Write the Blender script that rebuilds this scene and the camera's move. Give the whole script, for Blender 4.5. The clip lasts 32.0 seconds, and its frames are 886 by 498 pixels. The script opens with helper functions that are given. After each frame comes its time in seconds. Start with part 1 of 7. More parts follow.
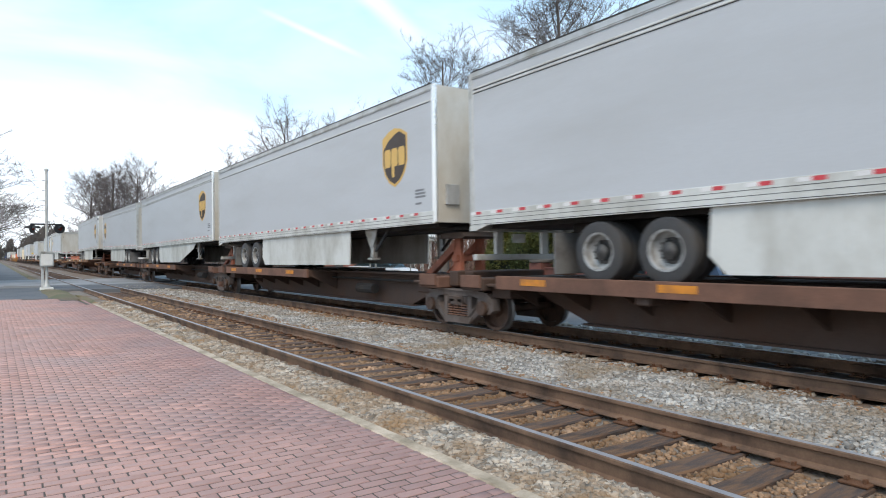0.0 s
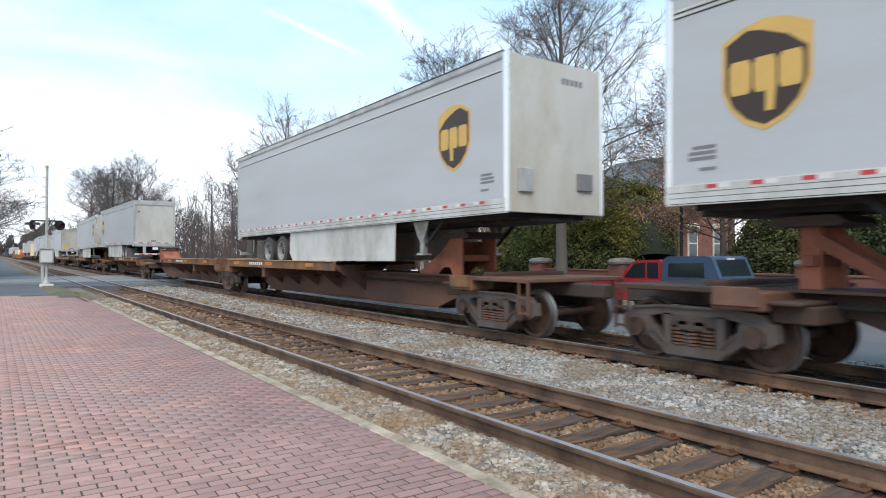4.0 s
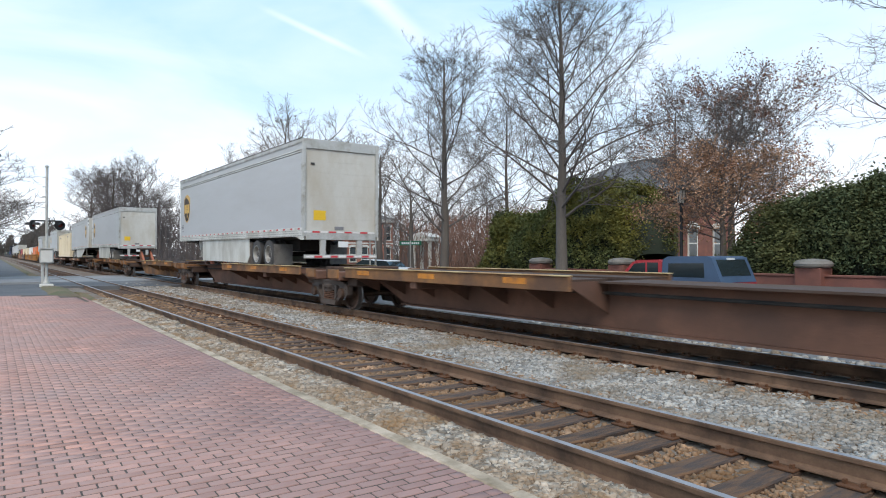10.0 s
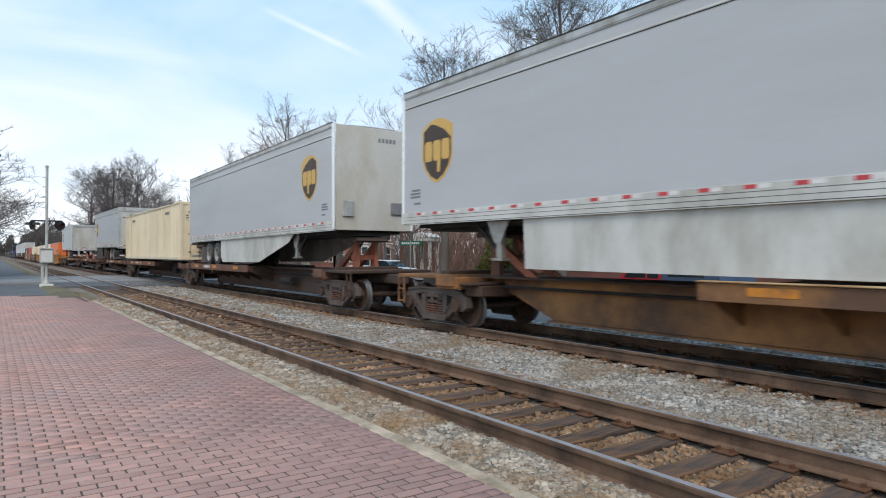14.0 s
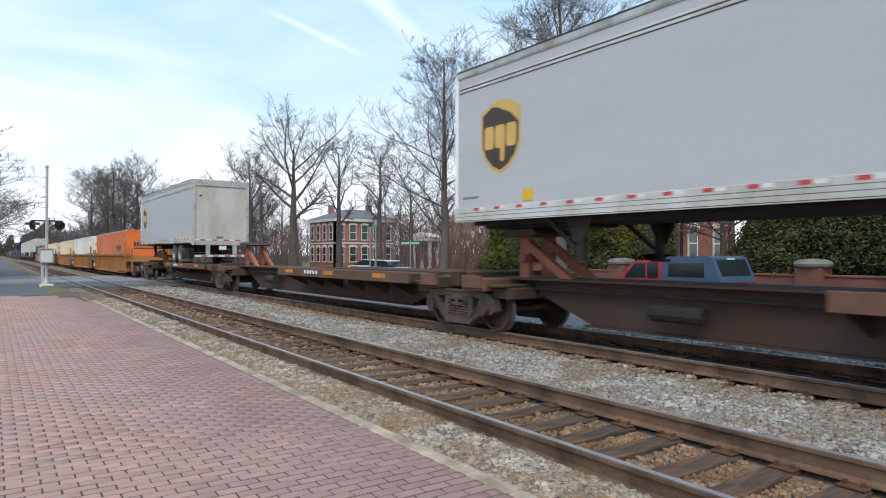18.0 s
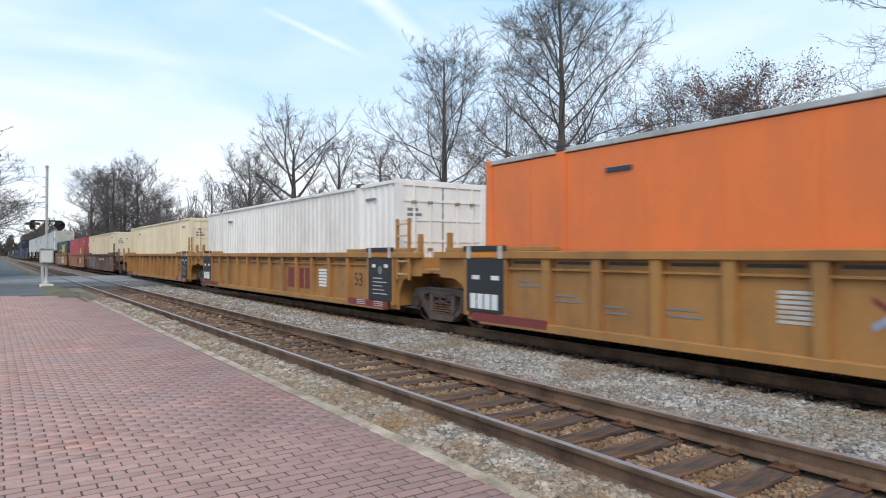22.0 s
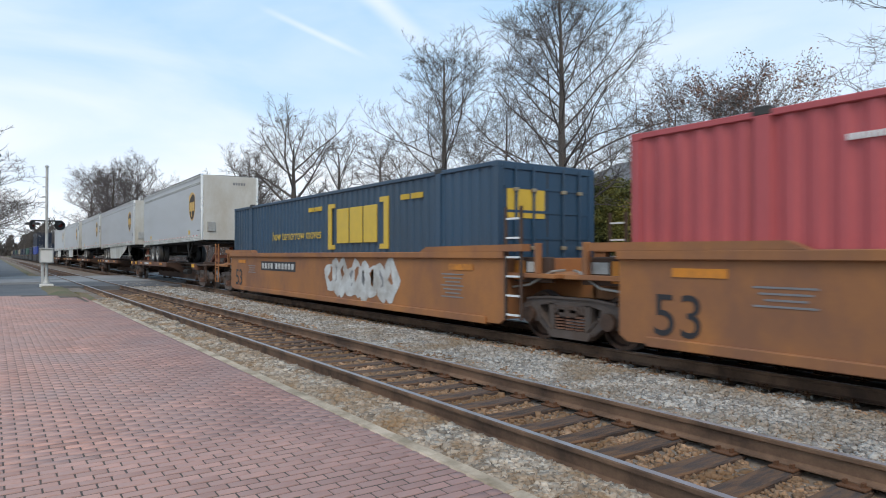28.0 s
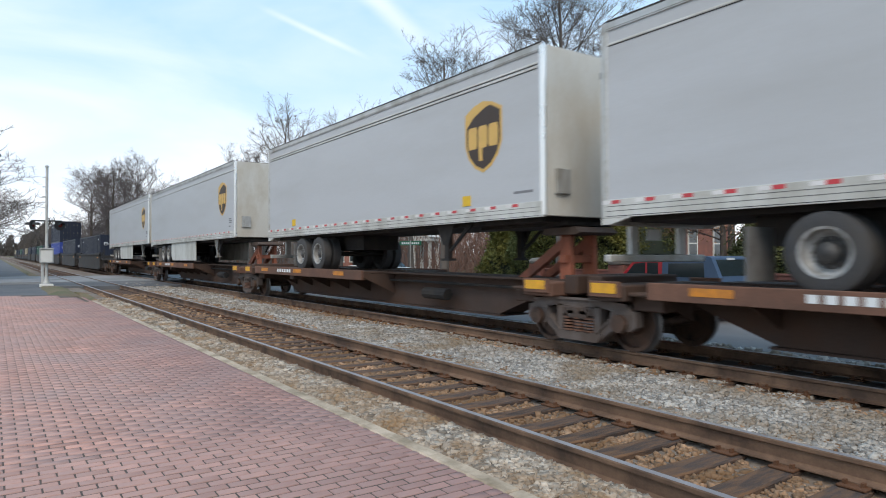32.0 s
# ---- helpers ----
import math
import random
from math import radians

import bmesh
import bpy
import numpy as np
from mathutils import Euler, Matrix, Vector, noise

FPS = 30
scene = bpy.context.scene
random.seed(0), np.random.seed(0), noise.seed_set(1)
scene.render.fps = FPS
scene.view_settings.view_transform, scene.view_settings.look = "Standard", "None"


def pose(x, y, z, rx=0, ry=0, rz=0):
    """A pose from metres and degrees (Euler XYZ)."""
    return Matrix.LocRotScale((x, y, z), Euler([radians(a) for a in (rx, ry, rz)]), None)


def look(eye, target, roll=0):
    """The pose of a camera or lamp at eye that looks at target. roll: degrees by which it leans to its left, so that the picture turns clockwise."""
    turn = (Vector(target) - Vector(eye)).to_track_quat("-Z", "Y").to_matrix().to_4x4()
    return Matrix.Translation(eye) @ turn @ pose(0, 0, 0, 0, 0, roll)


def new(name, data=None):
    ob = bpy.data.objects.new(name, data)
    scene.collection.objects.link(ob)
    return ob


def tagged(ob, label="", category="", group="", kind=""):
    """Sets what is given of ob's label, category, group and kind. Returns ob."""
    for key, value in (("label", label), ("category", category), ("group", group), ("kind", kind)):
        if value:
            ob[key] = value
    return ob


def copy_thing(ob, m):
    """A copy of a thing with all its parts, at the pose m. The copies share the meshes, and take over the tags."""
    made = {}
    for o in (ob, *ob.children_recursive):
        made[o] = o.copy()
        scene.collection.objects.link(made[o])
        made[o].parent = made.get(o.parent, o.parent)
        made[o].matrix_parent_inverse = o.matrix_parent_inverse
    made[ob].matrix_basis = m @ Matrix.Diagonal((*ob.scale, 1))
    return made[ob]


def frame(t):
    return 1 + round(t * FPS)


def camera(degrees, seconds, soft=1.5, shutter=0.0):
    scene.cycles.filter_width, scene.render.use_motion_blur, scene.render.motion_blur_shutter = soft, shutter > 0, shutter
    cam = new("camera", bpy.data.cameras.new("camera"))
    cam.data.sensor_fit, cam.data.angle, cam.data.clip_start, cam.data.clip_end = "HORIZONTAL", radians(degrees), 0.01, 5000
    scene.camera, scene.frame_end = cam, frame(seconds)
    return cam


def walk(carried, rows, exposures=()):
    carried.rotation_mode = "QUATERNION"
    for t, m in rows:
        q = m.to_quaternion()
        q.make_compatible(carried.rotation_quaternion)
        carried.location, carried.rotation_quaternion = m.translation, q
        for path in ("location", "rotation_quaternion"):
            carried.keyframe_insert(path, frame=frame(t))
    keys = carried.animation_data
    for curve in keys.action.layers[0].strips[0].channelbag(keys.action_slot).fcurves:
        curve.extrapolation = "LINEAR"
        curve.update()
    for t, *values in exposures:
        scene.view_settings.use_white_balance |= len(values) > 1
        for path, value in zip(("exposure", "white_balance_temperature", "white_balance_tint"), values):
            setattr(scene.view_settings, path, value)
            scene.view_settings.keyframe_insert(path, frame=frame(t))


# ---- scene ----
# one still camera on a station platform; x runs along the rails (the train goes to +x), y away from the platform, rail heads at z = 0
cam = camera(68.8, 32.0, soft=1.0, shutter=0.18)
YAW, PITCH, EYE = radians(34.85), radians(0.51), (0.0, 0.0, 1.50)
AIM = (EYE[0] - 10 * math.cos(YAW), EYE[1] + 10 * math.sin(YAW), EYE[2] + 10 * math.tan(PITCH))
walk(cam, [(0.0, look(EYE, AIM, -0.49)), (0.5, look(EYE, AIM, -0.40)), (1.0, look(EYE, AIM, -0.16)), (1.4, look(EYE, AIM, -0.02)), (2.0, look(EYE, AIM, 0)), (32.0, look(EYE, AIM, 0))],
     [(0.0, 0.33), (6.0, 0.28), (9.0, 0.30), (10.0, 0.17), (13.0, 0.0), (17.0, 0.10), (19.0, 0.11), (23.0, 0.03), (28.0, -0.07), (32.0, 0.08)])

# ---- light: thin high cloud, veiled sun from behind the platform ----
SUN_AZ, SUN_EL = radians(128), radians(48)
world = bpy.data.worlds.new("world")
scene.world = world
world.use_nodes = True
wn, wl = world.node_tree.nodes, world.node_tree.links
wn.clear()
w_out, w_bg = wn.new("ShaderNodeOutputWorld"), wn.new("ShaderNodeBackground")
w_sky = wn.new("ShaderNodeTexSky")
w_sky.sky_type, w_sky.sun_disc, w_sky.sun_elevation, w_sky.sun_rotation = "NISHITA", False, SUN_EL, SUN_AZ
w_sky.dust_density, w_sky.ozone_density, w_sky.air_density = 1.0, 1.6, 1.0
w_co, w_map = wn.new("ShaderNodeTexCoord"), wn.new("ShaderNodeMapping")
w_map.inputs["Scale"].default_value = (1.0, 1.6, 5.0)
w_noise, w_ramp = wn.new("ShaderNodeTexNoise"), wn.new("ShaderNodeValToRGB")
w_noise.inputs["Scale"].default_value, w_noise.inputs["Detail"].default_value, w_noise.inputs["Distortion"].default_value = 1.7, 6.0, 0.4
w_ramp.color_ramp.elements[0].position, w_ramp.color_ramp.elements[0].color = 0.30, (0.18, 0.18, 0.18, 1)
w_ramp.color_ramp.elements[1].position, w_ramp.color_ramp.elements[1].color = 0.70, (0.70, 0.70, 0.70, 1)
w_sep, w_el, w_add = wn.new("ShaderNodeSeparateXYZ"), wn.new("ShaderNodeMapRange"), wn.new("ShaderNodeMath")
w_el.inputs[1].default_value, w_el.inputs[2].default_value, w_el.inputs[3].default_value, w_el.inputs[4].default_value = 0.02, 0.42, 0.55, -0.30
w_add.operation, w_add.use_clamp = "ADD", True
w_mix = wn.new("ShaderNodeMix")
w_mix.data_type = "RGBA"
w_mix.inputs[7].default_value = (9.3, 9.7, 10.2, 1)
wl.new(w_co.outputs["Generated"], w_map.inputs["Vector"])
wl.new(w_map.outputs["Vector"], w_noise.inputs["Vector"])
wl.new(w_noise.outputs["Fac"], w_ramp.inputs["Fac"])
wl.new(w_co.outputs["Generated"], w_sep.inputs[0])
wl.new(w_sep.outputs["Z"], w_el.inputs[0])
wl.new(w_ramp.outputs["Color"], w_add.inputs[0])
wl.new(w_el.outputs[0], w_add.inputs[1])
wl.new(w_add.outputs[0], w_mix.inputs[0])
w_tint = wn.new("ShaderNodeMix")
w_tint.data_type = "RGBA"
w_tint.inputs[0].default_value, w_tint.inputs[7].default_value = 0.72, (3.9, 7.2, 10.6, 1)
wl.new(w_sky.outputs["Color"], w_tint.inputs[6])
wl.new(w_tint.outputs[2], w_mix.inputs[6])


def contrail(colour, a, b, width, amount):
    """A faded vapour trail along the arc between two sky directions."""
    a, b = Vector(a).normalized(), Vector(b).normalized()
    n, mid, reach = a.cross(b).normalized(), (a + b).normalized(), math.cos(a.angle(b) / 2)
    dist, along = wn.new("ShaderNodeVectorMath"), wn.new("ShaderNodeVectorMath")
    dist.operation = along.operation = "DOT_PRODUCT"
    dist.inputs[1].default_value, along.inputs[1].default_value = n, mid
    size, ends, both, soft_n = wn.new("ShaderNodeMath"), wn.new("ShaderNodeMapRange"), wn.new("ShaderNodeMath"), wn.new("ShaderNodeMapRange")
    size.operation, both.operation = "ABSOLUTE", "MULTIPLY"
    soft_n.inputs[1].default_value, soft_n.inputs[2].default_value, soft_n.inputs[3].default_value, soft_n.inputs[4].default_value = 0.0, width, amount, 0.0
    soft_n.interpolation_type = ends.interpolation_type = "SMOOTHSTEP"
    ends.inputs[1].default_value, ends.inputs[2].default_value = reach - 0.002, reach + 0.004
    mixed = wn.new("ShaderNodeMix")
    mixed.data_type = "RGBA"
    mixed.inputs[7].default_value = (9.6, 9.8, 9.9, 1)
    wl.new(w_co.outputs["Generated"], dist.inputs[0])
    wl.new(w_co.outputs["Generated"], along.inputs[0])
    wl.new(dist.outputs["Value"], size.inputs[0])
    wl.new(size.outputs[0], soft_n.inputs[0])
    wl.new(along.outputs["Value"], ends.inputs[0])
    wl.new(soft_n.outputs[0], both.inputs[0])
    wl.new(ends.outputs[0], both.inputs[1])
    wl.new(both.outputs[0], mixed.inputs[0])
    wl.new(colour, mixed.inputs[6])
    return mixed.outputs[2]


trails = contrail(w_mix.outputs[2], (-0.975, 0.345, 0.379), (-0.89, 0.467, 0.309), 0.007, 0.45)
trails = contrail(trails, (-0.909, 0.437, 0.447), (-0.834, 0.547, 0.324), 0.022, 0.5)
wl.new(trails, w_bg.inputs["Color"])
w_bg.inputs["Strength"].default_value = 0.117
wl.new(w_bg.outputs["Background"], w_out.inputs["Surface"])
sun = new("sun", bpy.data.lights.new("sun", "SUN"))
sun.data.energy, sun.data.angle, sun.data.color = 1.98, radians(30), (1.0, 0.85, 0.68)
sun.matrix_world = look((math.sin(SUN_AZ) * math.cos(SUN_EL), math.cos(SUN_AZ) * math.cos(SUN_EL), math.sin(SUN_EL)), (0, 0, 0))


# ---- materials ----
def mat(name, base, rough=0.7, metal=0.0, vary=0.25, scale=3.0, fine=40.0, bump=0.15, dirt=None, dirt_amount=0.0, dirt_scale=1.2, stretch=(1, 1, 1), rand=0.0, island=False, spec=0.5, bump_scale=None, dirt_sharp=0.12):
    """Base colour with broad and fine noise, optional dirt patches, random tone from piece to piece, and fine relief."""
    m = bpy.data.materials.new(name)
    m.use_nodes = True
    n, l = m.node_tree.nodes, m.node_tree.links
    b = n["Principled BSDF"]
    b.inputs["Metallic"].default_value, b.inputs["Specular IOR Level"].default_value = metal, spec
    co, mp = n.new("ShaderNodeTexCoord"), n.new("ShaderNodeMapping")
    mp.inputs["Scale"].default_value = stretch
    l.new(co.outputs["Object"], mp.inputs["Vector"])
    big, small = n.new("ShaderNodeTexNoise"), n.new("ShaderNodeTexNoise")
    big.inputs["Scale"].default_value, big.inputs["Detail"].default_value = scale, 5
    small.inputs["Scale"].default_value, small.inputs["Detail"].default_value = fine, 3
    l.new(mp.outputs[0], big.inputs["Vector"])
    l.new(mp.outputs[0], small.inputs["Vector"])
    add = n.new("ShaderNodeMath")
    add.operation = "MULTIPLY_ADD"
    add.inputs[1].default_value = 0.6
    l.new(small.outputs["Fac"], add.inputs[0])
    l.new(big.outputs["Fac"], add.inputs[2])
    val = n.new("ShaderNodeMapRange")
    val.inputs[1].default_value, val.inputs[2].default_value, val.inputs[3].default_value, val.inputs[4].default_value = 0.45, 1.15, 1 - vary, 1 + vary
    l.new(add.outputs[0], val.inputs[0])
    last = val.outputs[0]
    if rand:
        if island:
            src = n.new("ShaderNodeNewGeometry").outputs["Random Per Island"]
        else:
            src = n.new("ShaderNodeObjectInfo").outputs["Random"]
        rr, mul = n.new("ShaderNodeMapRange"), n.new("ShaderNodeMath")
        rr.inputs[3].default_value, rr.inputs[4].default_value = 1 - rand, 1 + rand
        mul.operation = "MULTIPLY"
        l.new(src, rr.inputs[0])
        l.new(rr.outputs[0], mul.inputs[0])
        l.new(last, mul.inputs[1])
        last = mul.outputs[0]
    hue = n.new("ShaderNodeVectorMath")
    hue.operation = "SCALE"
    hue.inputs[0].default_value = base
    l.new(last, hue.inputs["Scale"])
    colour = hue.outputs[0]
    rough_map = n.new("ShaderNodeMapRange")
    rough_map.inputs[3].default_value, rough_map.inputs[4].default_value = max(0.02, rough - 0.12), min(1, rough + 0.12)
    l.new(big.outputs["Fac"], rough_map.inputs[0])
    l.new(rough_map.outputs[0], b.inputs["Roughness"])
    if dirt:
        dn, dr, mx = n.new("ShaderNodeTexNoise"), n.new("ShaderNodeMapRange"), n.new("ShaderNodeMix")
        dn.inputs["Scale"].default_value, dn.inputs["Detail"].default_value, dn.inputs["Roughness"].default_value = dirt_scale, 8, 0.65
        edge = 0.5 + 0.3 * (0.5 - dirt_amount)
        dr.inputs[1].default_value, dr.inputs[2].default_value = edge - dirt_sharp, edge + dirt_sharp
        mx.data_type = "RGBA"
        mx.inputs[7].default_value = (*dirt, 1)
        l.new(mp.outputs[0], dn.inputs["Vector"])
        l.new(dn.outputs["Fac"], dr.inputs[0])
        l.new(dr.outputs[0], mx.inputs[0])
        l.new(colour, mx.inputs[6])
        colour = mx.outputs[2]
    l.new(colour, b.inputs["Base Color"])
    if bump:
        bp = n.new("ShaderNodeBump")
        bp.inputs["Strength"].default_value, bp.inputs["Distance"].default_value = bump, 0.01
        hs = small
        if bump_scale:
            hs = n.new("ShaderNodeTexNoise")
            hs.inputs["Scale"].default_value, hs.inputs["Detail"].default_value = bump_scale, 4
            l.new(mp.outputs[0], hs.inputs["Vector"])
        l.new(hs.outputs["Fac"], bp.inputs["Height"])
        l.new(bp.outputs[0], b.inputs["Normal"])
    return m


def glass(name, tint=(0.02, 0.03, 0.035), rough=0.05):
    m = mat(name, tint, rough, 0.0, 0.1, 2, 20, 0)
    m.node_tree.nodes["Principled BSDF"].inputs["Specular IOR Level"].default_value = 0.8
    return m


M = {
    "brick_paver": mat("brick_paver", (0.46, 0.255, 0.205), 0.85, 0, 0.22, 1.2, 60, 0.4, (0.39, 0.258, 0.228), 0.45, 0.55, rand=0.24),
    "brick_paver_far": mat("brick_paver_far", (0.46, 0.255, 0.205), 0.85, 0, 0.22, 1.2, 60, 0.4, (0.39, 0.258, 0.228), 0.45, 0.55, rand=0.22, island=True),
    "joint": mat("joint", (0.075, 0.058, 0.050), 0.95, 0, 0.3, 2, 50, 0.3, (0.11, 0.085, 0.065), 0.4, 1.5),
    "kerb": mat("kerb", (0.50, 0.40, 0.30), 0.9, 0, 0.2, 2, 60, 0.4, (0.22, 0.17, 0.11), 0.4, 2.5),
    "ballast": mat("ballast", (0.325, 0.305, 0.278), 0.9, 0, 0.25, 3, 60, 0.5, (0.22, 0.16, 0.10), 0.33, 0.9, rand=0.52, island=True),
    "ballast_rusty": mat("ballast_rusty", (0.32, 0.20, 0.12), 0.95, 0, 0.25, 3, 60, 0.5, (0.17, 0.095, 0.045), 0.5, 1.4, rand=0.5, island=True),
    "ballast_bed": mat("ballast_bed", (0.19, 0.165, 0.14), 0.95, 0, 0.5, 14, 45, 1.0, (0.17, 0.10, 0.055), 0.45, 0.8, bump_scale=28),
    # the shade under the cars, put into a near-black ballast colour
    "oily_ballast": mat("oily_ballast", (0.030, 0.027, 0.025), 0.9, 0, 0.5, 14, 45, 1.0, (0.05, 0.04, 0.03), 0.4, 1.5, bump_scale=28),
    "rail_side": mat("rail_side", (0.20, 0.12, 0.075), 0.8, 0.2, 0.25, 3, 60, 0.3, (0.075, 0.045, 0.03), 0.4, 1.8),
    "ballast_tan": mat("ballast_tan", (0.345, 0.295, 0.24), 0.9, 0, 0.25, 3, 60, 0.5, (0.27, 0.17, 0.09), 0.45, 1.6, rand=0.6, island=True),
    "rail_head": mat("rail_head", (0.34, 0.33, 0.345), 0.42, 0.35, 0.2, 4, 80, 0.05),
    "tie": mat("tie", (0.058, 0.042, 0.036), 0.92, 0, 0.4, 6, 60, 0.7, (0.19, 0.10, 0.05), 0.35, 2.2, stretch=(6, 1, 6), rand=0.3),
    "tie_plate": mat("tie_plate", (0.13, 0.06, 0.03), 0.85, 0.3, 0.35, 6, 70, 0.4),
    "asphalt": mat("asphalt", (0.085, 0.088, 0.095), 0.92, 0, 0.22, 0.5, 70, 0.4, (0.13, 0.13, 0.135), 0.4, 0.25),
    "concrete": mat("concrete", (0.27, 0.27, 0.275), 0.9, 0, 0.2, 0.8, 60, 0.4, (0.17, 0.17, 0.17), 0.35, 0.4),
    "street": mat("street", (0.17, 0.17, 0.175), 0.9, 0, 0.2, 0.6, 60, 0.3, (0.12, 0.12, 0.12), 0.4, 0.35),
    "soil": mat("soil", (0.16, 0.115, 0.065), 0.95, 0, 0.4, 1.5, 40, 0.9, (0.10, 0.10, 0.045), 0.4, 0.6, bump_scale=20),
    "lawn": mat("lawn", (0.105, 0.12, 0.05), 0.95, 0, 0.35, 0.6, 30, 0.8, (0.15, 0.12, 0.06), 0.5, 0.3, bump_scale=25),
    "bark": mat("bark", (0.105, 0.088, 0.076), 0.95, 0, 0.35, 3, 30, 0.7, (0.07, 0.058, 0.05), 0.4, 2, stretch=(1, 1, 0.25)),
    "bark_pale": mat("bark_pale", (0.14, 0.122, 0.108), 0.95, 0, 0.3, 3, 30, 0.6, (0.12, 0.10, 0.085), 0.4, 2, stretch=(1, 1, 0.25)),
    "twig": mat("twig", (0.112, 0.096, 0.088), 0.95, 0, 0.3, 1, 10, 0),
    "twig_far": mat("twig_far", (0.12, 0.10, 0.096), 0.95, 0, 0.3, 1, 10, 0, rand=0.2),
    "twig_red": mat("twig_red", (0.17, 0.095, 0.07), 0.95, 0, 0.3, 1, 10, 0, rand=0.2),
    "leaf_brown": mat("leaf_brown", (0.43, 0.26, 0.16), 0.85, 0, 0.4, 1.2, 15, 0, (0.30, 0.15, 0.085), 0.4, 0.7, rand=0.4, island=True),
    "leaf_russet": mat("leaf_russet", (0.32, 0.17, 0.115), 0.85, 0, 0.45, 1.2, 15, 0, (0.15, 0.07, 0.05), 0.5, 0.7, rand=0.4, island=True),
    "leaf_green": mat("leaf_green", (0.108, 0.125, 0.048), 0.8, 0, 0.5, 0.9, 12, 0, (0.21, 0.19, 0.045), 0.36, 0.55, rand=0.5, island=True, spec=0.2),
    "leaf_dark": mat("leaf_dark", (0.080, 0.102, 0.050), 0.8, 0, 0.5, 0.9, 12, 0, (0.13, 0.135, 0.052), 0.38, 0.5, rand=0.5, island=True, spec=0.2),
    # near-black filler colour, so that gaps between the leaves look shaded
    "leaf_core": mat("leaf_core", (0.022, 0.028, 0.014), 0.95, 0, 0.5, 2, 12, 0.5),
    "red_brick": mat("red_brick", (0.24, 0.095, 0.07), 0.9, 0, 0.25, 1.5, 25, 0.3, (0.17, 0.075, 0.06), 0.4, 1.0),
    "house_brick": mat("house_brick", (0.36, 0.155, 0.115), 0.9, 0, 0.25, 1.5, 25, 0.3, (0.27, 0.12, 0.09), 0.4, 1.0),
    "stone_cap": mat("stone_cap", (0.27, 0.25, 0.225), 0.9, 0, 0.25, 3, 40, 0.5, (0.15, 0.135, 0.115), 0.4, 3),
    "slate": mat("slate", (0.15, 0.15, 0.155), 0.8, 0, 0.25, 1, 20, 0.3),
    "white_trim": mat("white_trim", (0.62, 0.60, 0.56), 0.7, 0, 0.15, 2, 30, 0.1),
    "pane": glass("pane"),
    "grey_metal": mat("grey_metal", (0.40, 0.40, 0.385), 0.5, 0.5, 0.15, 3, 40, 0.1, (0.25, 0.22, 0.18), 0.3, 3),
    "silver_paint": mat("silver_paint", (0.52, 0.52, 0.50), 0.5, 0.3, 0.12, 3, 40, 0.08, (0.33, 0.31, 0.27), 0.3, 3),
    "polished": mat("polished", (0.80, 0.80, 0.78), 0.30, 0.75, 0.06, 2, 30, 0.03),
    "black_metal": mat("black_metal", (0.018, 0.018, 0.019), 0.55, 0.2, 0.3, 3, 40, 0.1),
    "lamp_glass": mat("lamp_glass", (0.42, 0.41, 0.38), 0.35, 0, 0.15, 3, 40, 0),
    "lens_red": mat("lens_red", (0.12, 0.015, 0.012), 0.25, 0, 0.2, 5, 40, 0),
    "sign_green": mat("sign_green", (0.012, 0.14, 0.075), 0.5, 0, 0.12, 3, 40, 0),
    "sign_white": mat("sign_white", (0.72, 0.74, 0.74), 0.5, 0, 0.08, 3, 40, 0),
    "car_red": mat("car_red", (0.42, 0.035, 0.045), 0.3, 0.1, 0.08, 2, 40, 0),
    "car_white": mat("car_white", (0.65, 0.66, 0.67), 0.3, 0.0, 0.08, 2, 40, 0),
    "cap_blue": mat("cap_blue", (0.06, 0.10, 0.17), 0.4, 0.1, 0.15, 2, 40, 0),
    "tyre": mat("tyre", (0.05, 0.05, 0.052), 0.85, 0, 0.35, 4, 50, 0.4, (0.06, 0.055, 0.05), 0.35, 3),
    # rolling stock
    "trailer_side": mat("trailer_side", (0.505, 0.515, 0.53), 0.48, 0.0, 0.05, 0.35, 25, 0.03, (0.455, 0.46, 0.465), 0.38, 0.5, stretch=(0.3, 1, 1.6), spec=0.35),
    "trailer_end": mat("trailer_end", (0.55, 0.535, 0.49), 0.5, 0.0, 0.08, 0.8, 30, 0.05, (0.46, 0.42, 0.35), 0.35, 1.2, stretch=(1, 1, 0.5)),
    "trailer_rail": mat("trailer_rail", (0.50, 0.50, 0.49), 0.42, 0.35, 0.1, 1.5, 40, 0.05, (0.30, 0.28, 0.24), 0.3, 2, stretch=(1, 1, 0.4)),
    "trailer_roof": mat("trailer_roof", (0.22, 0.22, 0.21), 0.6, 0.3, 0.3, 0.6, 20, 0.05, (0.09, 0.085, 0.08), 0.5, 0.6),
    "dark_line": mat("dark_line", (0.05, 0.048, 0.046), 0.7, 0.1, 0.2, 3, 40, 0),
    "under": mat("under", (0.022, 0.021, 0.021), 0.85, 0.2, 0.35, 3, 40, 0.3, (0.05, 0.04, 0.032), 0.3, 2),
    "skirt": mat("skirt", (0.62, 0.62, 0.585), 0.5, 0, 0.08, 0.8, 30, 0.04, (0.40, 0.385, 0.34), 0.35, 1.0, stretch=(1, 1, 0.5)),
    "mud_flap": mat("mud_flap", (0.17, 0.17, 0.165), 0.8, 0, 0.2, 3, 40, 0.15, (0.10, 0.095, 0.09), 0.4, 3),
    "rim": mat("rim", (0.26, 0.26, 0.255), 0.6, 0.2, 0.3, 6, 40, 0.2, (0.08, 0.075, 0.07), 0.4, 5),
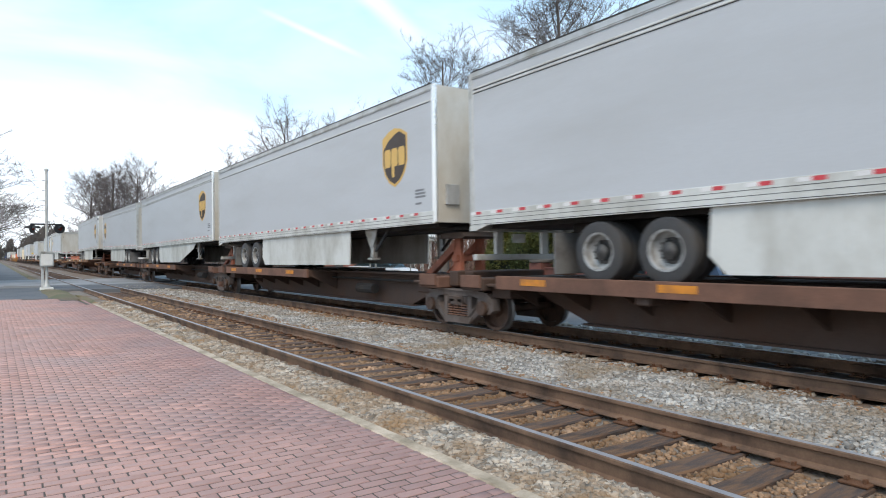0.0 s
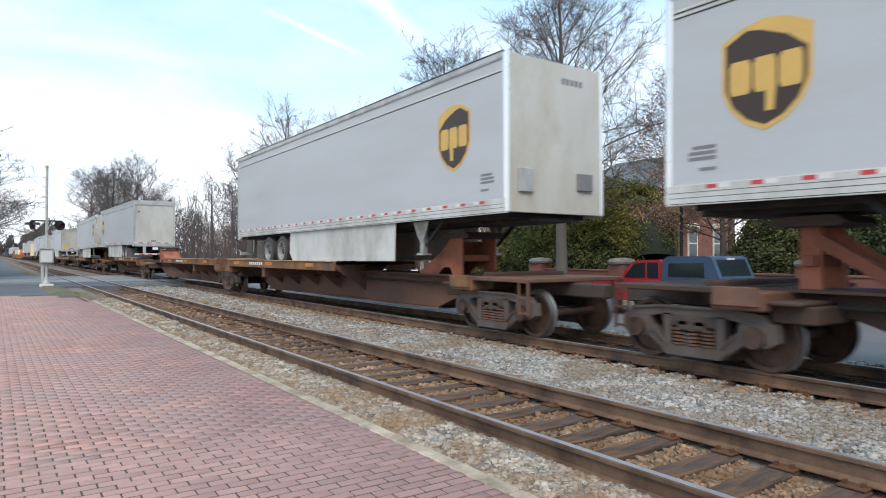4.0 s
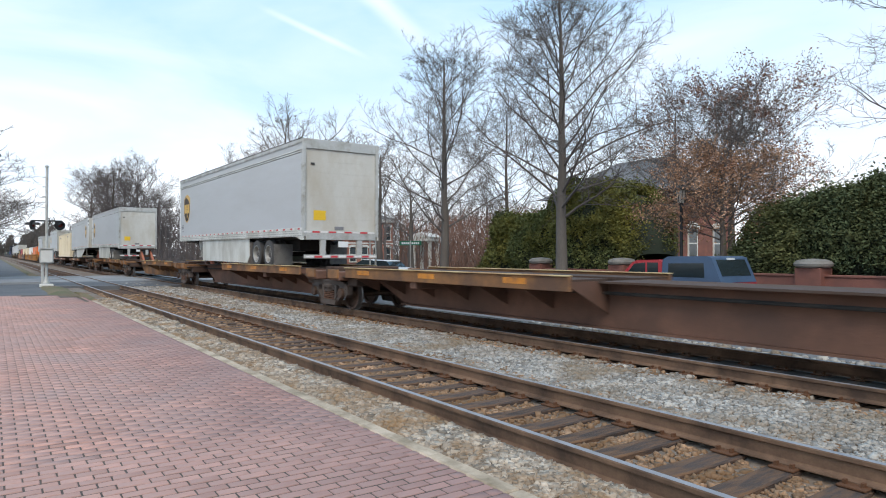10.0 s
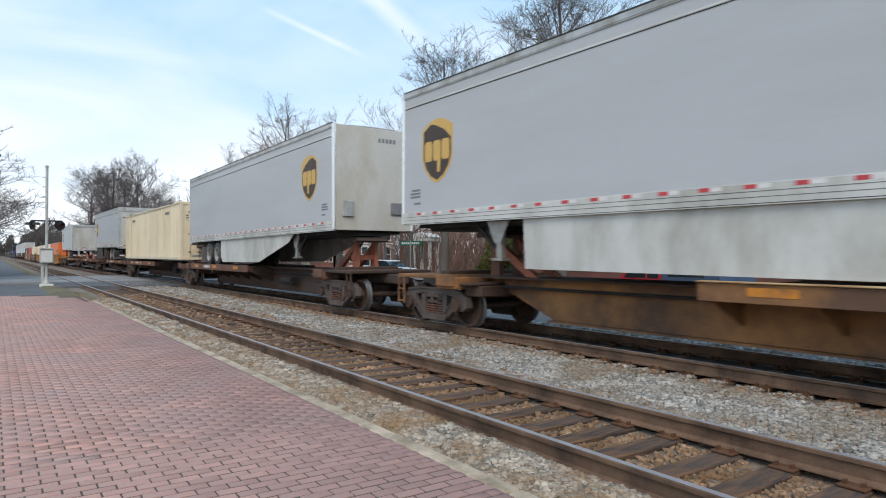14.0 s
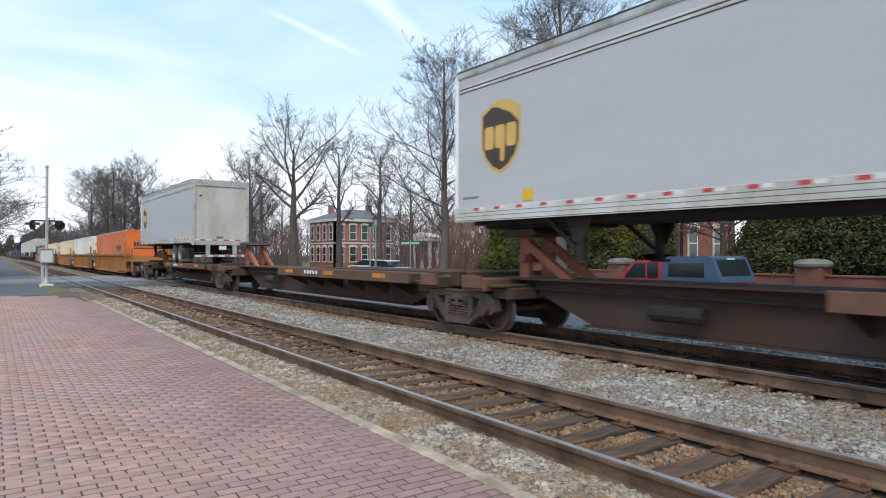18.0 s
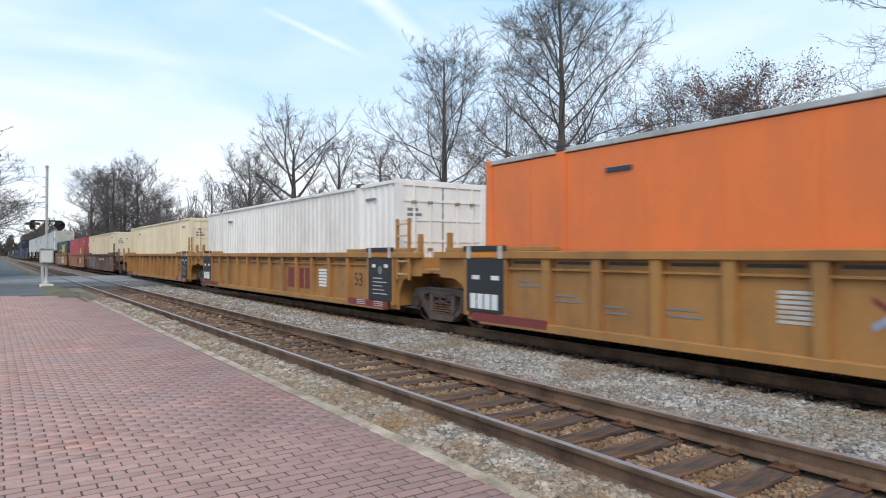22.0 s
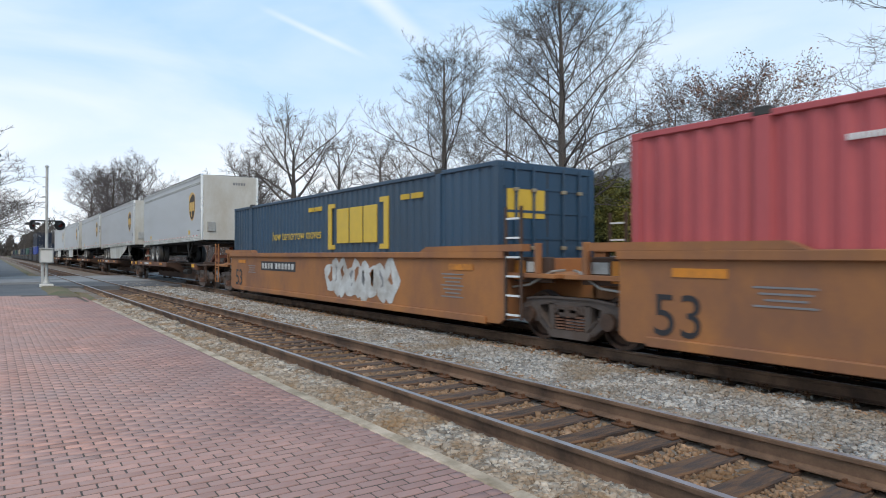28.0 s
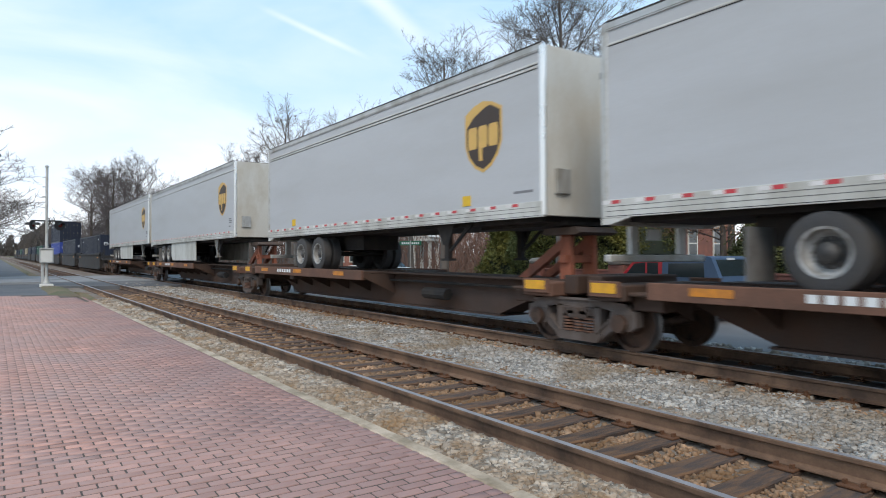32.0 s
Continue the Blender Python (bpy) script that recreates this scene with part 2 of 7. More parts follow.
    "rim_pale": mat("rim_pale", (0.46, 0.46, 0.45), 0.5, 0.3, 0.25, 6, 40, 0.2, (0.20, 0.19, 0.17), 0.4, 5),
    "hub_dark": mat("hub_dark", (0.05, 0.048, 0.047), 0.6, 0.2, 0.3, 6, 40, 0.2, (0.12, 0.11, 0.10), 0.35, 6),
    "reflector_red": mat("reflector_red", (0.55, 0.05, 0.06), 0.45, 0, 0.15, 5, 40, 0),
    "reflector_white": mat("reflector_white", (0.72, 0.70, 0.68), 0.45, 0, 0.12, 5, 40, 0),
    "shield_brown": mat("shield_brown", (0.045, 0.026, 0.016), 0.5, 0, 0.1, 5, 40, 0),
    "shield_gold": mat("shield_gold", (0.66, 0.41, 0.11), 0.5, 0, 0.1, 5, 40, 0),
    "yellow_tag": mat("yellow_tag", (0.75, 0.47, 0.02), 0.5, 0, 0.08, 5, 40, 0),
    "grey_mark": mat("grey_mark", (0.20, 0.20, 0.21), 0.6, 0, 0.15, 5, 40, 0),
    "rust": mat("rust", (0.20, 0.100, 0.066), 0.85, 0.15, 0.35, 1.5, 40, 0.3, (0.12, 0.065, 0.046), 0.5, 0.9, rand=0.15),
    "rust_dark": mat("rust_dark", (0.075, 0.050, 0.040), 0.88, 0.15, 0.35, 1.5, 40, 0.3, (0.085, 0.045, 0.028), 0.35, 1.0, rand=0.15),
    "rust_orange": mat("rust_orange", (0.33, 0.155, 0.055), 0.8, 0.1, 0.35, 1.5, 40, 0.3, (0.12, 0.065, 0.04), 0.5, 0.9, rand=0.12),
    "rust_red": mat("rust_red", (0.38, 0.125, 0.07), 0.8, 0.1, 0.3, 1.5, 40, 0.3, (0.17, 0.07, 0.045), 0.45, 1.2, rand=0.15),
    "deck_tan": mat("deck_tan", (0.55, 0.42, 0.22), 0.75, 0.05, 0.2, 1.2, 40, 0.2, (0.34, 0.19, 0.09), 0.4, 1.3),
    "deck_yellow_patch": mat("deck_yellow_patch", (0.78, 0.40, 0.02), 0.5, 0, 0.1, 2, 40, 0.05, (0.55, 0.27, 0.03), 0.3, 3),
    "deck_orange": mat("deck_orange", (0.62, 0.23, 0.02), 0.55, 0, 0.12, 2, 40, 0.1, (0.30, 0.12, 0.035), 0.3, 3),
    "truck_iron": mat("truck_iron", (0.085, 0.066, 0.058), 0.85, 0.25, 0.35, 3, 40, 0.4, (0.095, 0.062, 0.045), 0.4, 2.5, rand=0.12),
    "frame_iron": mat("frame_iron", (0.118, 0.096, 0.086), 0.8, 0.15, 0.3, 3, 40, 0.4, (0.10, 0.072, 0.058), 0.4, 2.5, rand=0.2),
    "wheel_steel": mat("wheel_steel", (0.13, 0.08, 0.058), 0.6, 0.6, 0.3, 4, 50, 0.2, (0.06, 0.042, 0.035), 0.4, 4),
    "wheel_tread": mat("wheel_tread", (0.19, 0.18, 0.175), 0.5, 0.7, 0.1, 4, 50, 0.0),
    "well_yellow": mat("well_yellow", (0.42, 0.205, 0.058), 0.75, 0, 0.18, 0.9, 40, 0.15, (0.27, 0.135, 0.05), 0.42, 0.9, stretch=(1, 1, 0.6)),
    "well_brown": mat("well_brown", (0.36, 0.150, 0.048), 0.75, 0, 0.2, 0.9, 40, 0.15, (0.23, 0.105, 0.055), 0.45, 0.8, stretch=(1, 1, 0.6)),
    "well_umber": mat("well_umber", (0.21, 0.112, 0.074), 0.78, 0, 0.2, 0.9, 40, 0.15, (0.065, 0.045, 0.038), 0.45, 0.8, stretch=(1, 1, 0.6)),
    "well_black": mat("well_black", (0.022, 0.022, 0.025), 0.75, 0, 0.25, 0.9, 40, 0.15, (0.045, 0.038, 0.034), 0.4, 0.8),
    "maroon": mat("maroon", (0.19, 0.035, 0.035), 0.7, 0, 0.15, 2, 40, 0.05),
    "sign_black": mat("sign_black", (0.022, 0.022, 0.026), 0.6, 0, 0.2, 2, 40, 0.05),
    "spray_white": mat("spray_white", (0.55, 0.56, 0.55), 0.7, 0, 0.2, 3, 40, 0, (0.35, 0.33, 0.30), 0.35, 2),
    "spray_blue": mat("spray_blue", (0.28, 0.33, 0.42), 0.7, 0, 0.25, 3, 40, 0),
    "box_orange": mat("box_orange", (0.82, 0.19, 0.04), 0.5, 0, 0.10, 0.6, 30, 0.04, (0.64, 0.165, 0.05), 0.3, 0.7, stretch=(1, 1, 0.5)),
    "box_white": mat("box_white", (0.84, 0.82, 0.79), 0.5, 0, 0.07, 0.6, 30, 0.04, (0.62, 0.59, 0.55), 0.25, 0.6, stretch=(1, 1, 0.4)),
    "box_cream": mat("box_cream", (0.80, 0.69, 0.50), 0.5, 0, 0.08, 0.6, 30, 0.04, (0.64, 0.53, 0.36), 0.3, 0.6, stretch=(1, 1, 0.4)),
    "box_red": mat("box_red", (0.45, 0.088, 0.095), 0.5, 0, 0.10, 0.6, 30, 0.04, (0.36, 0.068, 0.075), 0.35, 0.6, stretch=(1, 1, 0.4)),
    "box_blue": mat("box_blue", (0.022, 0.062, 0.115), 0.45, 0, 0.12, 0.6, 30, 0.04, (0.03, 0.055, 0.085), 0.35, 0.6, stretch=(1, 1, 0.4)),
    "box_navy": mat("box_navy", (0.014, 0.02, 0.04), 0.5, 0, 0.12, 0.6, 30, 0.04),
    "box_royal": mat("box_royal", (0.03, 0.06, 0.30), 0.5, 0, 0.12, 0.6, 30, 0.04),
    "box_green": mat("box_green", (0.03, 0.085, 0.065), 0.5, 0, 0.12, 0.6, 30, 0.04),
    "paint_gold": mat("paint_gold", (0.62, 0.42, 0.05), 0.5, 0, 0.12, 3, 40, 0),
    "box_steel": mat("box_steel", (0.33, 0.28, 0.19), 0.5, 0.4, 0.15, 3, 40, 0.05),
}


def rail_dust(m, tone, y0, y1):
    """Iron dust and damp that have darkened the paving in an uneven strip beside the track."""
    n, l = m.node_tree.nodes, m.node_tree.links
    b = n["Principled BSDF"]
    was = b.inputs["Base Color"].links[0].from_socket
    geo, sep, nz, add, rng_n, mx = (n.new("ShaderNode" + k) for k in ("NewGeometry", "SeparateXYZ", "TexNoise", "Math", "MapRange", "Mix"))
    nz.inputs["Scale"].default_value, nz.inputs["Detail"].default_value = 0.8, 5
    add.operation, add.inputs[1].default_value = "MULTIPLY_ADD", 2.2
    rng_n.inputs[1].default_value, rng_n.inputs[2].default_value, rng_n.inputs[4].default_value = y0 + 1.1, y1 + 1.1, 0.55
    mx.data_type, mx.inputs[7].default_value = "RGBA", (*tone, 1)
    l.new(geo.outputs["Position"], sep.inputs[0])
    l.new(geo.outputs["Position"], nz.inputs["Vector"])
    l.new(nz.outputs["Fac"], add.inputs[0])
    l.new(sep.outputs["Y"], add.inputs[2])
    l.new(add.outputs[0], rng_n.inputs[0])
    l.new(rng_n.outputs[0], mx.inputs[0])
    l.new(was, mx.inputs[6])
    l.new(mx.outputs[2], b.inputs["Base Color"])


for key in ("brick_paver", "brick_paver_far"):
    rail_dust(M[key], (0.185, 0.118, 0.118), 0.9, 3.0)


# ---- mesh helpers ----
class Build:
    """Collects vertices and faces for one mesh."""

    def __init__(self):
        self.v, self.f = [], []

    def add(self, verts, faces):
        k = len(self.v)
        self.v += [tuple(p) for p in verts]
        self.f += [tuple(i + k for i in q) for q in faces]
        return self

    def box(self, x0, x1, y0, y1, z0, z1):
        p = [(x, y, z) for x in (x0, x1) for y in (y0, y1) for z in (z0, z1)]
        return self.add(p, [(0, 1, 3, 2), (4, 6, 7, 5), (0, 4, 5, 1), (2, 3, 7, 6), (0, 2, 6, 4), (1, 5, 7, 3)])

    def cbox(self, x0, x1, y0, y1, z0, z1, c=0.01):
        """A box with chamfered edges."""
        lo, hi, p, idx = (x0, y0, z0), (x1, y1, z1), [], {}
        for s in [(a, b, d) for a in (0, 1) for b in (0, 1) for d in (0, 1)]:
            q = [hi[i] if s[i] else lo[i] for i in range(3)]
            for ax in range(3):
                r = [q[i] if i == ax else q[i] + (-c if s[i] else c) for i in range(3)]
                idx[s, ax] = len(p)
                p.append(r)
        f = []
        for ax in range(3):
            o = [i for i in range(3) if i != ax]
            for side in (0, 1):
                ring = []
                for a, b in ((0, 0), (1, 0), (1, 1), (0, 1)):
                    s = [0, 0, 0]
                    s[ax], s[o[0]], s[o[1]] = side, a, b
                    ring.append(idx[tuple(s), ax])
                f.append(ring)
            for a in (0, 1):
                for b in (0, 1):
                    s0, s1 = [0, 0, 0], [0, 0, 0]
                    s0[o[0]] = s1[o[0]] = a
                    s0[o[1]] = s1[o[1]] = b
                    s1[ax] = 1
                    s0, s1 = tuple(s0), tuple(s1)
                    f.append([idx[s0, o[0]], idx[s1, o[0]], idx[s1, o[1]], idx[s0, o[1]]])
        for s in [(a, b, d) for a in (0, 1) for b in (0, 1) for d in (0, 1)]:
            f.append([idx[s, 0], idx[s, 1], idx[s, 2]])
        return self.add(p, f)

    def slab(self, outline, axis, a, b):
        """A plane outline, given in the two other axes in order, drawn out along an axis from a to b."""
        def put(q, w):
            q = list(q)
            q.insert(axis, w)
            return q
        n = len(outline)
        p = [put(q, a) for q in outline] + [put(q, b) for q in outline]
        return self.add(p, [tuple(range(n)), tuple(range(2 * n - 1, n - 1, -1))] + [(i, i + n, (i + 1) % n + n, (i + 1) % n) for i in range(n)])

    def tube(self, pts, radii, sides=8, caps=True):
        """A round bar through points with a radius at each."""
        rings, k, n = [], 0, len(pts)
        pts = [Vector(p) for p in pts]
        verts, faces = [], []
        for i, p in enumerate(pts):
            d = (pts[min(i + 1, n - 1)] - pts[max(i - 1, 0)]).normalized()
            u = d.orthogonal().normalized() if i == 0 else (u - d * u.dot(d)).normalized()
            w = d.cross(u)
            for j in range(sides):
                a = 2 * math.pi * j / sides
                verts.append(p + (u * math.cos(a) + w * math.sin(a)) * radii[i])
        for i in range(n - 1):
            for j in range(sides):
                a, b = i * sides + j, i * sides + (j + 1) % sides
                faces.append((a, b, b + sides, a + sides))
        if caps:
            faces += [tuple(range(sides - 1, -1, -1)), tuple(range((n - 1) * sides, n * sides))]
        return self.add(verts, faces)

    def lathe(self, profile, centre, axis=1, sides=20, caps=True):
        """Radius and offset pairs turned round an axis through centre."""
        verts, faces = [], []
        for r, h in profile:
            for j in range(sides):
                a = 2 * math.pi * j / sides
                q = [r * math.cos(a), r * math.sin(a)]
                q.insert(axis, h)
                verts.append([q[i] + centre[i] for i in range(3)])
        for i in range(len(profile) - 1):
            for j in range(sides):
                a, b = i * sides + j, i * sides + (j + 1) % sides
                faces.append((a, b, b + sides, a + sides))
        n = len(profile)
        if caps and profile[0][0] > 0.001:
            faces.append(tuple(range(sides - 1, -1, -1)))
        if caps and profile[-1][0] > 0.001:
            faces.append(tuple(range((n - 1) * sides, n * sides)))
        return self.add(verts, faces)

    def mesh(self, name, material, smooth=False):
        me = bpy.data.meshes.new(name)
        me.from_pydata(self.v, [], self.f)
        bm = bmesh.new()
        bm.from_mesh(me)
        bmesh.ops.recalc_face_normals(bm, faces=bm.faces)
        bm.to_mesh(me)
        bm.free()
        me.materials.append(material)
        if smooth:
            me.shade_smooth()
            me.set_sharp_from_angle(angle=radians(35))
        return me


def part(name, b, material, parent=None, label="", smooth=False):
    ob = new(name, b.mesh(name, material, smooth))
    if parent:
        ob.parent = parent
    if label:
        ob["label"] = label
    return ob


def share(ob, parent, m):
    """Another piece on the same mesh."""
    o = new(ob.name.split(".")[0], ob.data)
    o.parent = parent
    o.matrix_basis = m
    for key in ("label",):
        if key in ob:
            o[key] = ob[key]
    return o


def thing(name, label, category, group="", kind="", at=None):
    ob = new(name)
    ob.empty_display_size = 0.3
    if at is not None:
        ob.matrix_basis = at
    return tagged(ob, label, category, group, kind)


def grid_sheet(name, x0, x1, y0, y1, z, material, step=4.0, rough=0.0):
    """A ground sheet with slight unevenness."""
    nx, ny = max(1, round((x1 - x0) / step)), max(1, round((y1 - y0) / step))
    v = [(x0 + (x1 - x0) * i / nx, y0 + (y1 - y0) * j / ny, z + (rough * noise.noise((i * 0.7, j * 0.7, 3)) if rough else 0)) for i in range(nx + 1) for j in range(ny + 1)]
    f = [(i * (ny + 1) + j, (i + 1) * (ny + 1) + j, (i + 1) * (ny + 1) + j + 1, i * (ny + 1) + j + 1) for i in range(nx) for j in range(ny)]
    b = Build().add(v, f)
    return part(name, b, material)

# ---- ground and setting ----
rng = random.Random(7)
nrg = np.random.default_rng(11)
YA, YC, GAUGE = 3.745, 8.155, 1.505
YM = YC + GAUGE / 2
tagged(grid_sheet("ground", -1500, 900, -900, 1500, -0.42, M["lawn"], 100.0), "dry winter grass and soil reaching the horizon", "ground", kind="structure")
tagged(grid_sheet("road", -900, -29.6, -1.7, 2.35, -0.16, M["asphalt"], 6.0), "worn grey asphalt street running beside the railway", "road", kind="structure")
verge = Build()
for x0, x1, y0, y1, z in ((-400, -48, 2.35, 3.0, -0.13), (-39.5, -29.8, 1.9, 3.05, -0.10), (-33, -24.9, 2.9, 3.2, -0.13)):
    n = max(2, int((x1 - x0) / 1.5))
    v, f = [], []
    for i in range(n + 1):
        for j in range(4):
            x, y = x0 + (x1 - x0) * i / n, y0 + (y1 - y0) * j / 3
            edge = 0 < i < n and 0 < j < 3
            v.append((x + 0.25 * noise.noise((i, j, 1.5)), y + 0.18 * noise.noise((i * 0.8, j, 7.5)), z + (0.05 + 0.06 * noise.noise((x, y, 2)) if edge else -0.08)))
    for i in range(n):
        for j in range(3):
            f.append((i * 4 + j, (i + 1) * 4 + j, (i + 1) * 4 + j + 1, i * 4 + j + 1))
    verge.add(v, f)
tagged(part("verge", verge, M["soil"], smooth=True), "dry brown grass and dirt strip at the roadside", "verge", kind="structure")

# level crossing: pale concrete with dark asphalt aprons
tagged(part("crossing_road", Build().slab([(-52.0, -30.0), (-45.0, -30.0), (-43.2, 2.2), (-41.2, 9.0), (-38.0, 30.0), (-52.0, 30.0), (-53.5, 9.0), (-55.0, 2.2)], 2, -0.30, -0.045), M["concrete"]), "pale worn concrete road over the level crossing", "road", kind="structure")
apron = Build()
apron.slab([(-43.3, 2.6), (-37.2, 2.6), (-34.6, 7.0), (-35.0, 8.0), (-41.6, 8.0)], 2, -0.30, -0.055)
tagged(part("crossing_apron", apron, M["asphalt"]), "dark asphalt apron beside the level crossing rails", "road", kind="structure")

# far street, kerb, pavement
tagged(grid_sheet("far_street", -400, 120, 11.35, 18.0, -0.24, M["street"], 8.0), "light grey asphalt street beyond the tracks", "road", kind="structure")
kerb_far = Build()
for i in range(60):
    kerb_far.cbox(-100 + i * 2.0, -98.02 + i * 2.0, 18.0, 18.15, -0.40, -0.10, 0.015)
tagged(part("far_kerb", kerb_far, M["kerb"]), "concrete kerb of the far street", "kerb", kind="structure")
tagged(part("far_pavement", Build().box(-100, 20, 18.15, 19.25, -0.40, -0.11), M["concrete"]), "concrete pavement before the brick wall", "pavement", kind="structure")

# ---- ballast and tracks ----
def ballast_height(y):
    """Cross-section of the two track beds."""
    if y > 11.2:
        return -0.25 - 0.2 * min(1, y - 11.2)
    d = abs(y - YA - GAUGE / 2)
    if d < 0.70:
        return -0.228
    if y < YA + GAUGE / 2:
        return -0.228 + 0.10 * min(1, (d - 0.70) / 0.25) - 0.035 * min(1, max(0, (3.3 - y) / 0.4))
    e = abs(y - YM)
    if e < 1.30:
        return -0.228 + 0.03 * min(1, max(0, (e - 0.8) / 0.3))
    if y < YM:
        return -0.228 + 0.10 * min(1, max(0, d - 0.70) / 0.25, max(0, e - 1.15) / 0.5)
    return -0.215


bed, xs, ys = Build(), [-900, -400, -200] + [-120 + 1.5 * i for i in range(94)] + [40, 120], [2.89 + 0.21 * i for i in range(43)]
v = [(x, y, ballast_height(y) - 0.012 + 0.018 * noise.noise((x * 1.7, y * 1.7, 0))) for x in xs for y in ys]
f = [(i * len(ys) + j, (i + 1) * len(ys) + j, (i + 1) * len(ys) + j + 1, i * len(ys) + j + 1) for i in range(len(xs) - 1) for j in range(len(ys) - 1)]
bed.add(v, f)
tagged(part("ballast_bed", bed, M["ballast_bed"], smooth=True), "compacted grey and rusty ballast bed under the tracks", "ballast", kind="structure")


# dark sheet that paints the train's shade onto the far track's bed
tagged(grid_sheet("oily_ballast", -160, 60, YC + 0.11, YC + GAUGE + 1.3, -0.203, M["oily_ballast"], 2.0, 0.012), "ballast darkened with painted shade under the running trains", "ballast", kind="structure")


def stones(count, x0, x1, y0, y1, size, skip=None, lift=0.0):
    """Many small crushed stones as one bulk of vertices and faces."""
    u = nrg.random(count)
    x = x1 - (x1 - x0) * u ** 1.6
    y = y0 + (y1 - y0) * nrg.random(count)
    if skip is not None:
        keep = skip(x, y)
        x, y = x[keep], y[keep]
    n = len(x)
    near = 1 + 0.9 * (x1 - x) / max(1.0, x1 - x0)
    s = size * (0.45 + 0.9 * nrg.random(n) ** 1.5) * near
    cube = np.array([(a, b, c) for a in (-1, 1) for b in (-1, 1) for c in (-1, 1)], float) * 0.5
    pts = cube[None] * (0.65 + 0.7 * nrg.random((n, 8, 3))) * np.stack([s * (0.8 + 0.6 * nrg.random(n)), s * (0.8 + 0.6 * nrg.random(n)), s * (0.65 + 0.4 * nrg.random(n))], 1)[:, None]
    a, b = nrg.random(n) * 6.283, (nrg.random(n) - 0.5) * 1.6
    ca, sa, cb, sb = np.cos(a)[:, None], np.sin(a)[:, None], np.cos(b)[:, None], np.sin(b)[:, None]
    px, pz = pts[..., 0] * cb - pts[..., 2] * sb, pts[..., 0] * sb + pts[..., 2] * cb
    qx, qy = px * ca - pts[..., 1] * sa, px * sa + pts[..., 1] * ca
    z = np.array([ballast_height(t) for t in y]) + s * 0.18 * nrg.random(n) + lift
    out = np.stack([qx + x[:, None], qy + y[:, None], pz + z[:, None]], -1).reshape(-1, 3)
    quad = np.array([(0, 1, 3, 2), (4, 6, 7, 5), (0, 4, 5, 1), (2, 3, 7, 6), (0, 2, 6, 4), (1, 5, 7, 3)])
    return out, (quad[None] + (np.arange(n) * 8)[:, None, None]).reshape(-1, 4)


def bulk(name, sets, material, label, category):
    me = bpy.data.meshes.new(name)
    vs = np.concatenate([s[0] for s in sets])
    k, fs = 0, []
    for p, q in sets:
        fs.append(q + k)
        k += len(p)
    fs = np.concatenate(fs)
    me.vertices.add(len(vs))
    me.vertices.foreach_set("co", vs.ravel())
    w = fs.shape[1]
    me.loops.add(len(fs) * w)
    me.loops.foreach_set("vertex_index", fs.ravel())
    me.polygons.add(len(fs))
    me.polygons.foreach_set("loop_start", np.arange(len(fs)) * w)
    me.update(calc_edges=True)
    me.materials.append(material)
    return tagged(new(name, me), label, category, kind="stuff")


TIE_STEP = 0.52
near_ties = [-2.68 - TIE_STEP * i for i in range(-4, 62)]


def between_ties(x, y):
    """Inside a track only the cribs between the ties hold stones."""
    k = np.abs(((x + 2.68) / TIE_STEP + 0.5) % 1.0 - 0.5) * TIE_STEP
    inside = np.abs(y - YA - GAUGE / 2) < 0.72
    inside2 = np.abs(y - YM) < 1.25
    rails = np.minimum(np.minimum(np.abs(y - YA), np.abs(y - YA - GAUGE)), np.abs(y - YC)) > 0.10
    return rails & ~(inside & (k < 0.12)) & ~(inside2 & (k < 0.12))


bulk("ballast_stones", [stones(46000, -13, 0.6, 5.55, 8.25, 0.028, between_ties, 0.004), stones(20000, -40, -11, 5.6, 8.2, 0.042, between_ties), stones(1800, -12, 2, 10.2, 11.3, 0.05)], M["ballast"], "loose grey crushed stone ballast between the tracks", "ballast")
bulk("shoulder_stones", [stones(17000, -9, 0.6, 2.94, 3.66, 0.029, between_ties), stones(9000, -26, -7, 2.96, 3.66, 0.045, between_ties)], M["ballast_tan"], "tan crushed stone beside the platform edging", "ballast")
bulk("rusty_stones", [stones(15000, -10, 0.6, 3.7, 6.0, 0.029, between_ties, -0.012), stones(9000, -30, -8, 3.55, 6.0, 0.05, between_ties, -0.012), stones(5000, -26, 0, 7.2, 8.1, 0.04, between_ties)], M["ballast_rusty"], "rust-stained crushed stone between the ties", "ballast")

tie_mesh = Build().cbox(-0.115, 0.115, -1.30, 1.30, -0.18, 0, 0.012).mesh("tie", M["tie"])
plate = Build().cbox(-0.10, 0.10, -0.17, 0.17, 0, 0.018, 0.004)
for sx, sy in ((-0.06, -0.11), (0.06, -0.10), (-0.05, 0.11), (0.06, 0.10)):
    plate.box(sx - 0.012, sx + 0.012, sy - 0.02, sy + 0.02, 0.018, 0.05)
plate_mesh = plate.mesh("tie_plate", M["tie_plate"])


def rail_profile():
    half = [(0.0, 0.0), (0.030, 0.0), (0.036, -0.008), (0.036, -0.036), (0.010, -0.048), (0.009, -0.140), (0.030, -0.155), (0.072, -0.164), (0.072, -0.174)]
    return [(a, b) for a, b in half] + [(-a, b) for a, b in reversed(half[1:])]


def rail(y, name, parent):
    b = Build()
    prof = [(y + a, z) for a, z in rail_profile()]
    b.slab(prof, 0, -900, 120)
    r = part("rail", b, M["rail_side"], parent, "rusty steel rail")
    strip = Build().slab([(y - 0.029, 0.0005), (y + 0.029, 0.0005), (y + 0.029, 0.002), (y - 0.029, 0.002)], 0, -900, 120)
    part("running_surface", strip, M["rail_head"], r, "polished grey rail head")


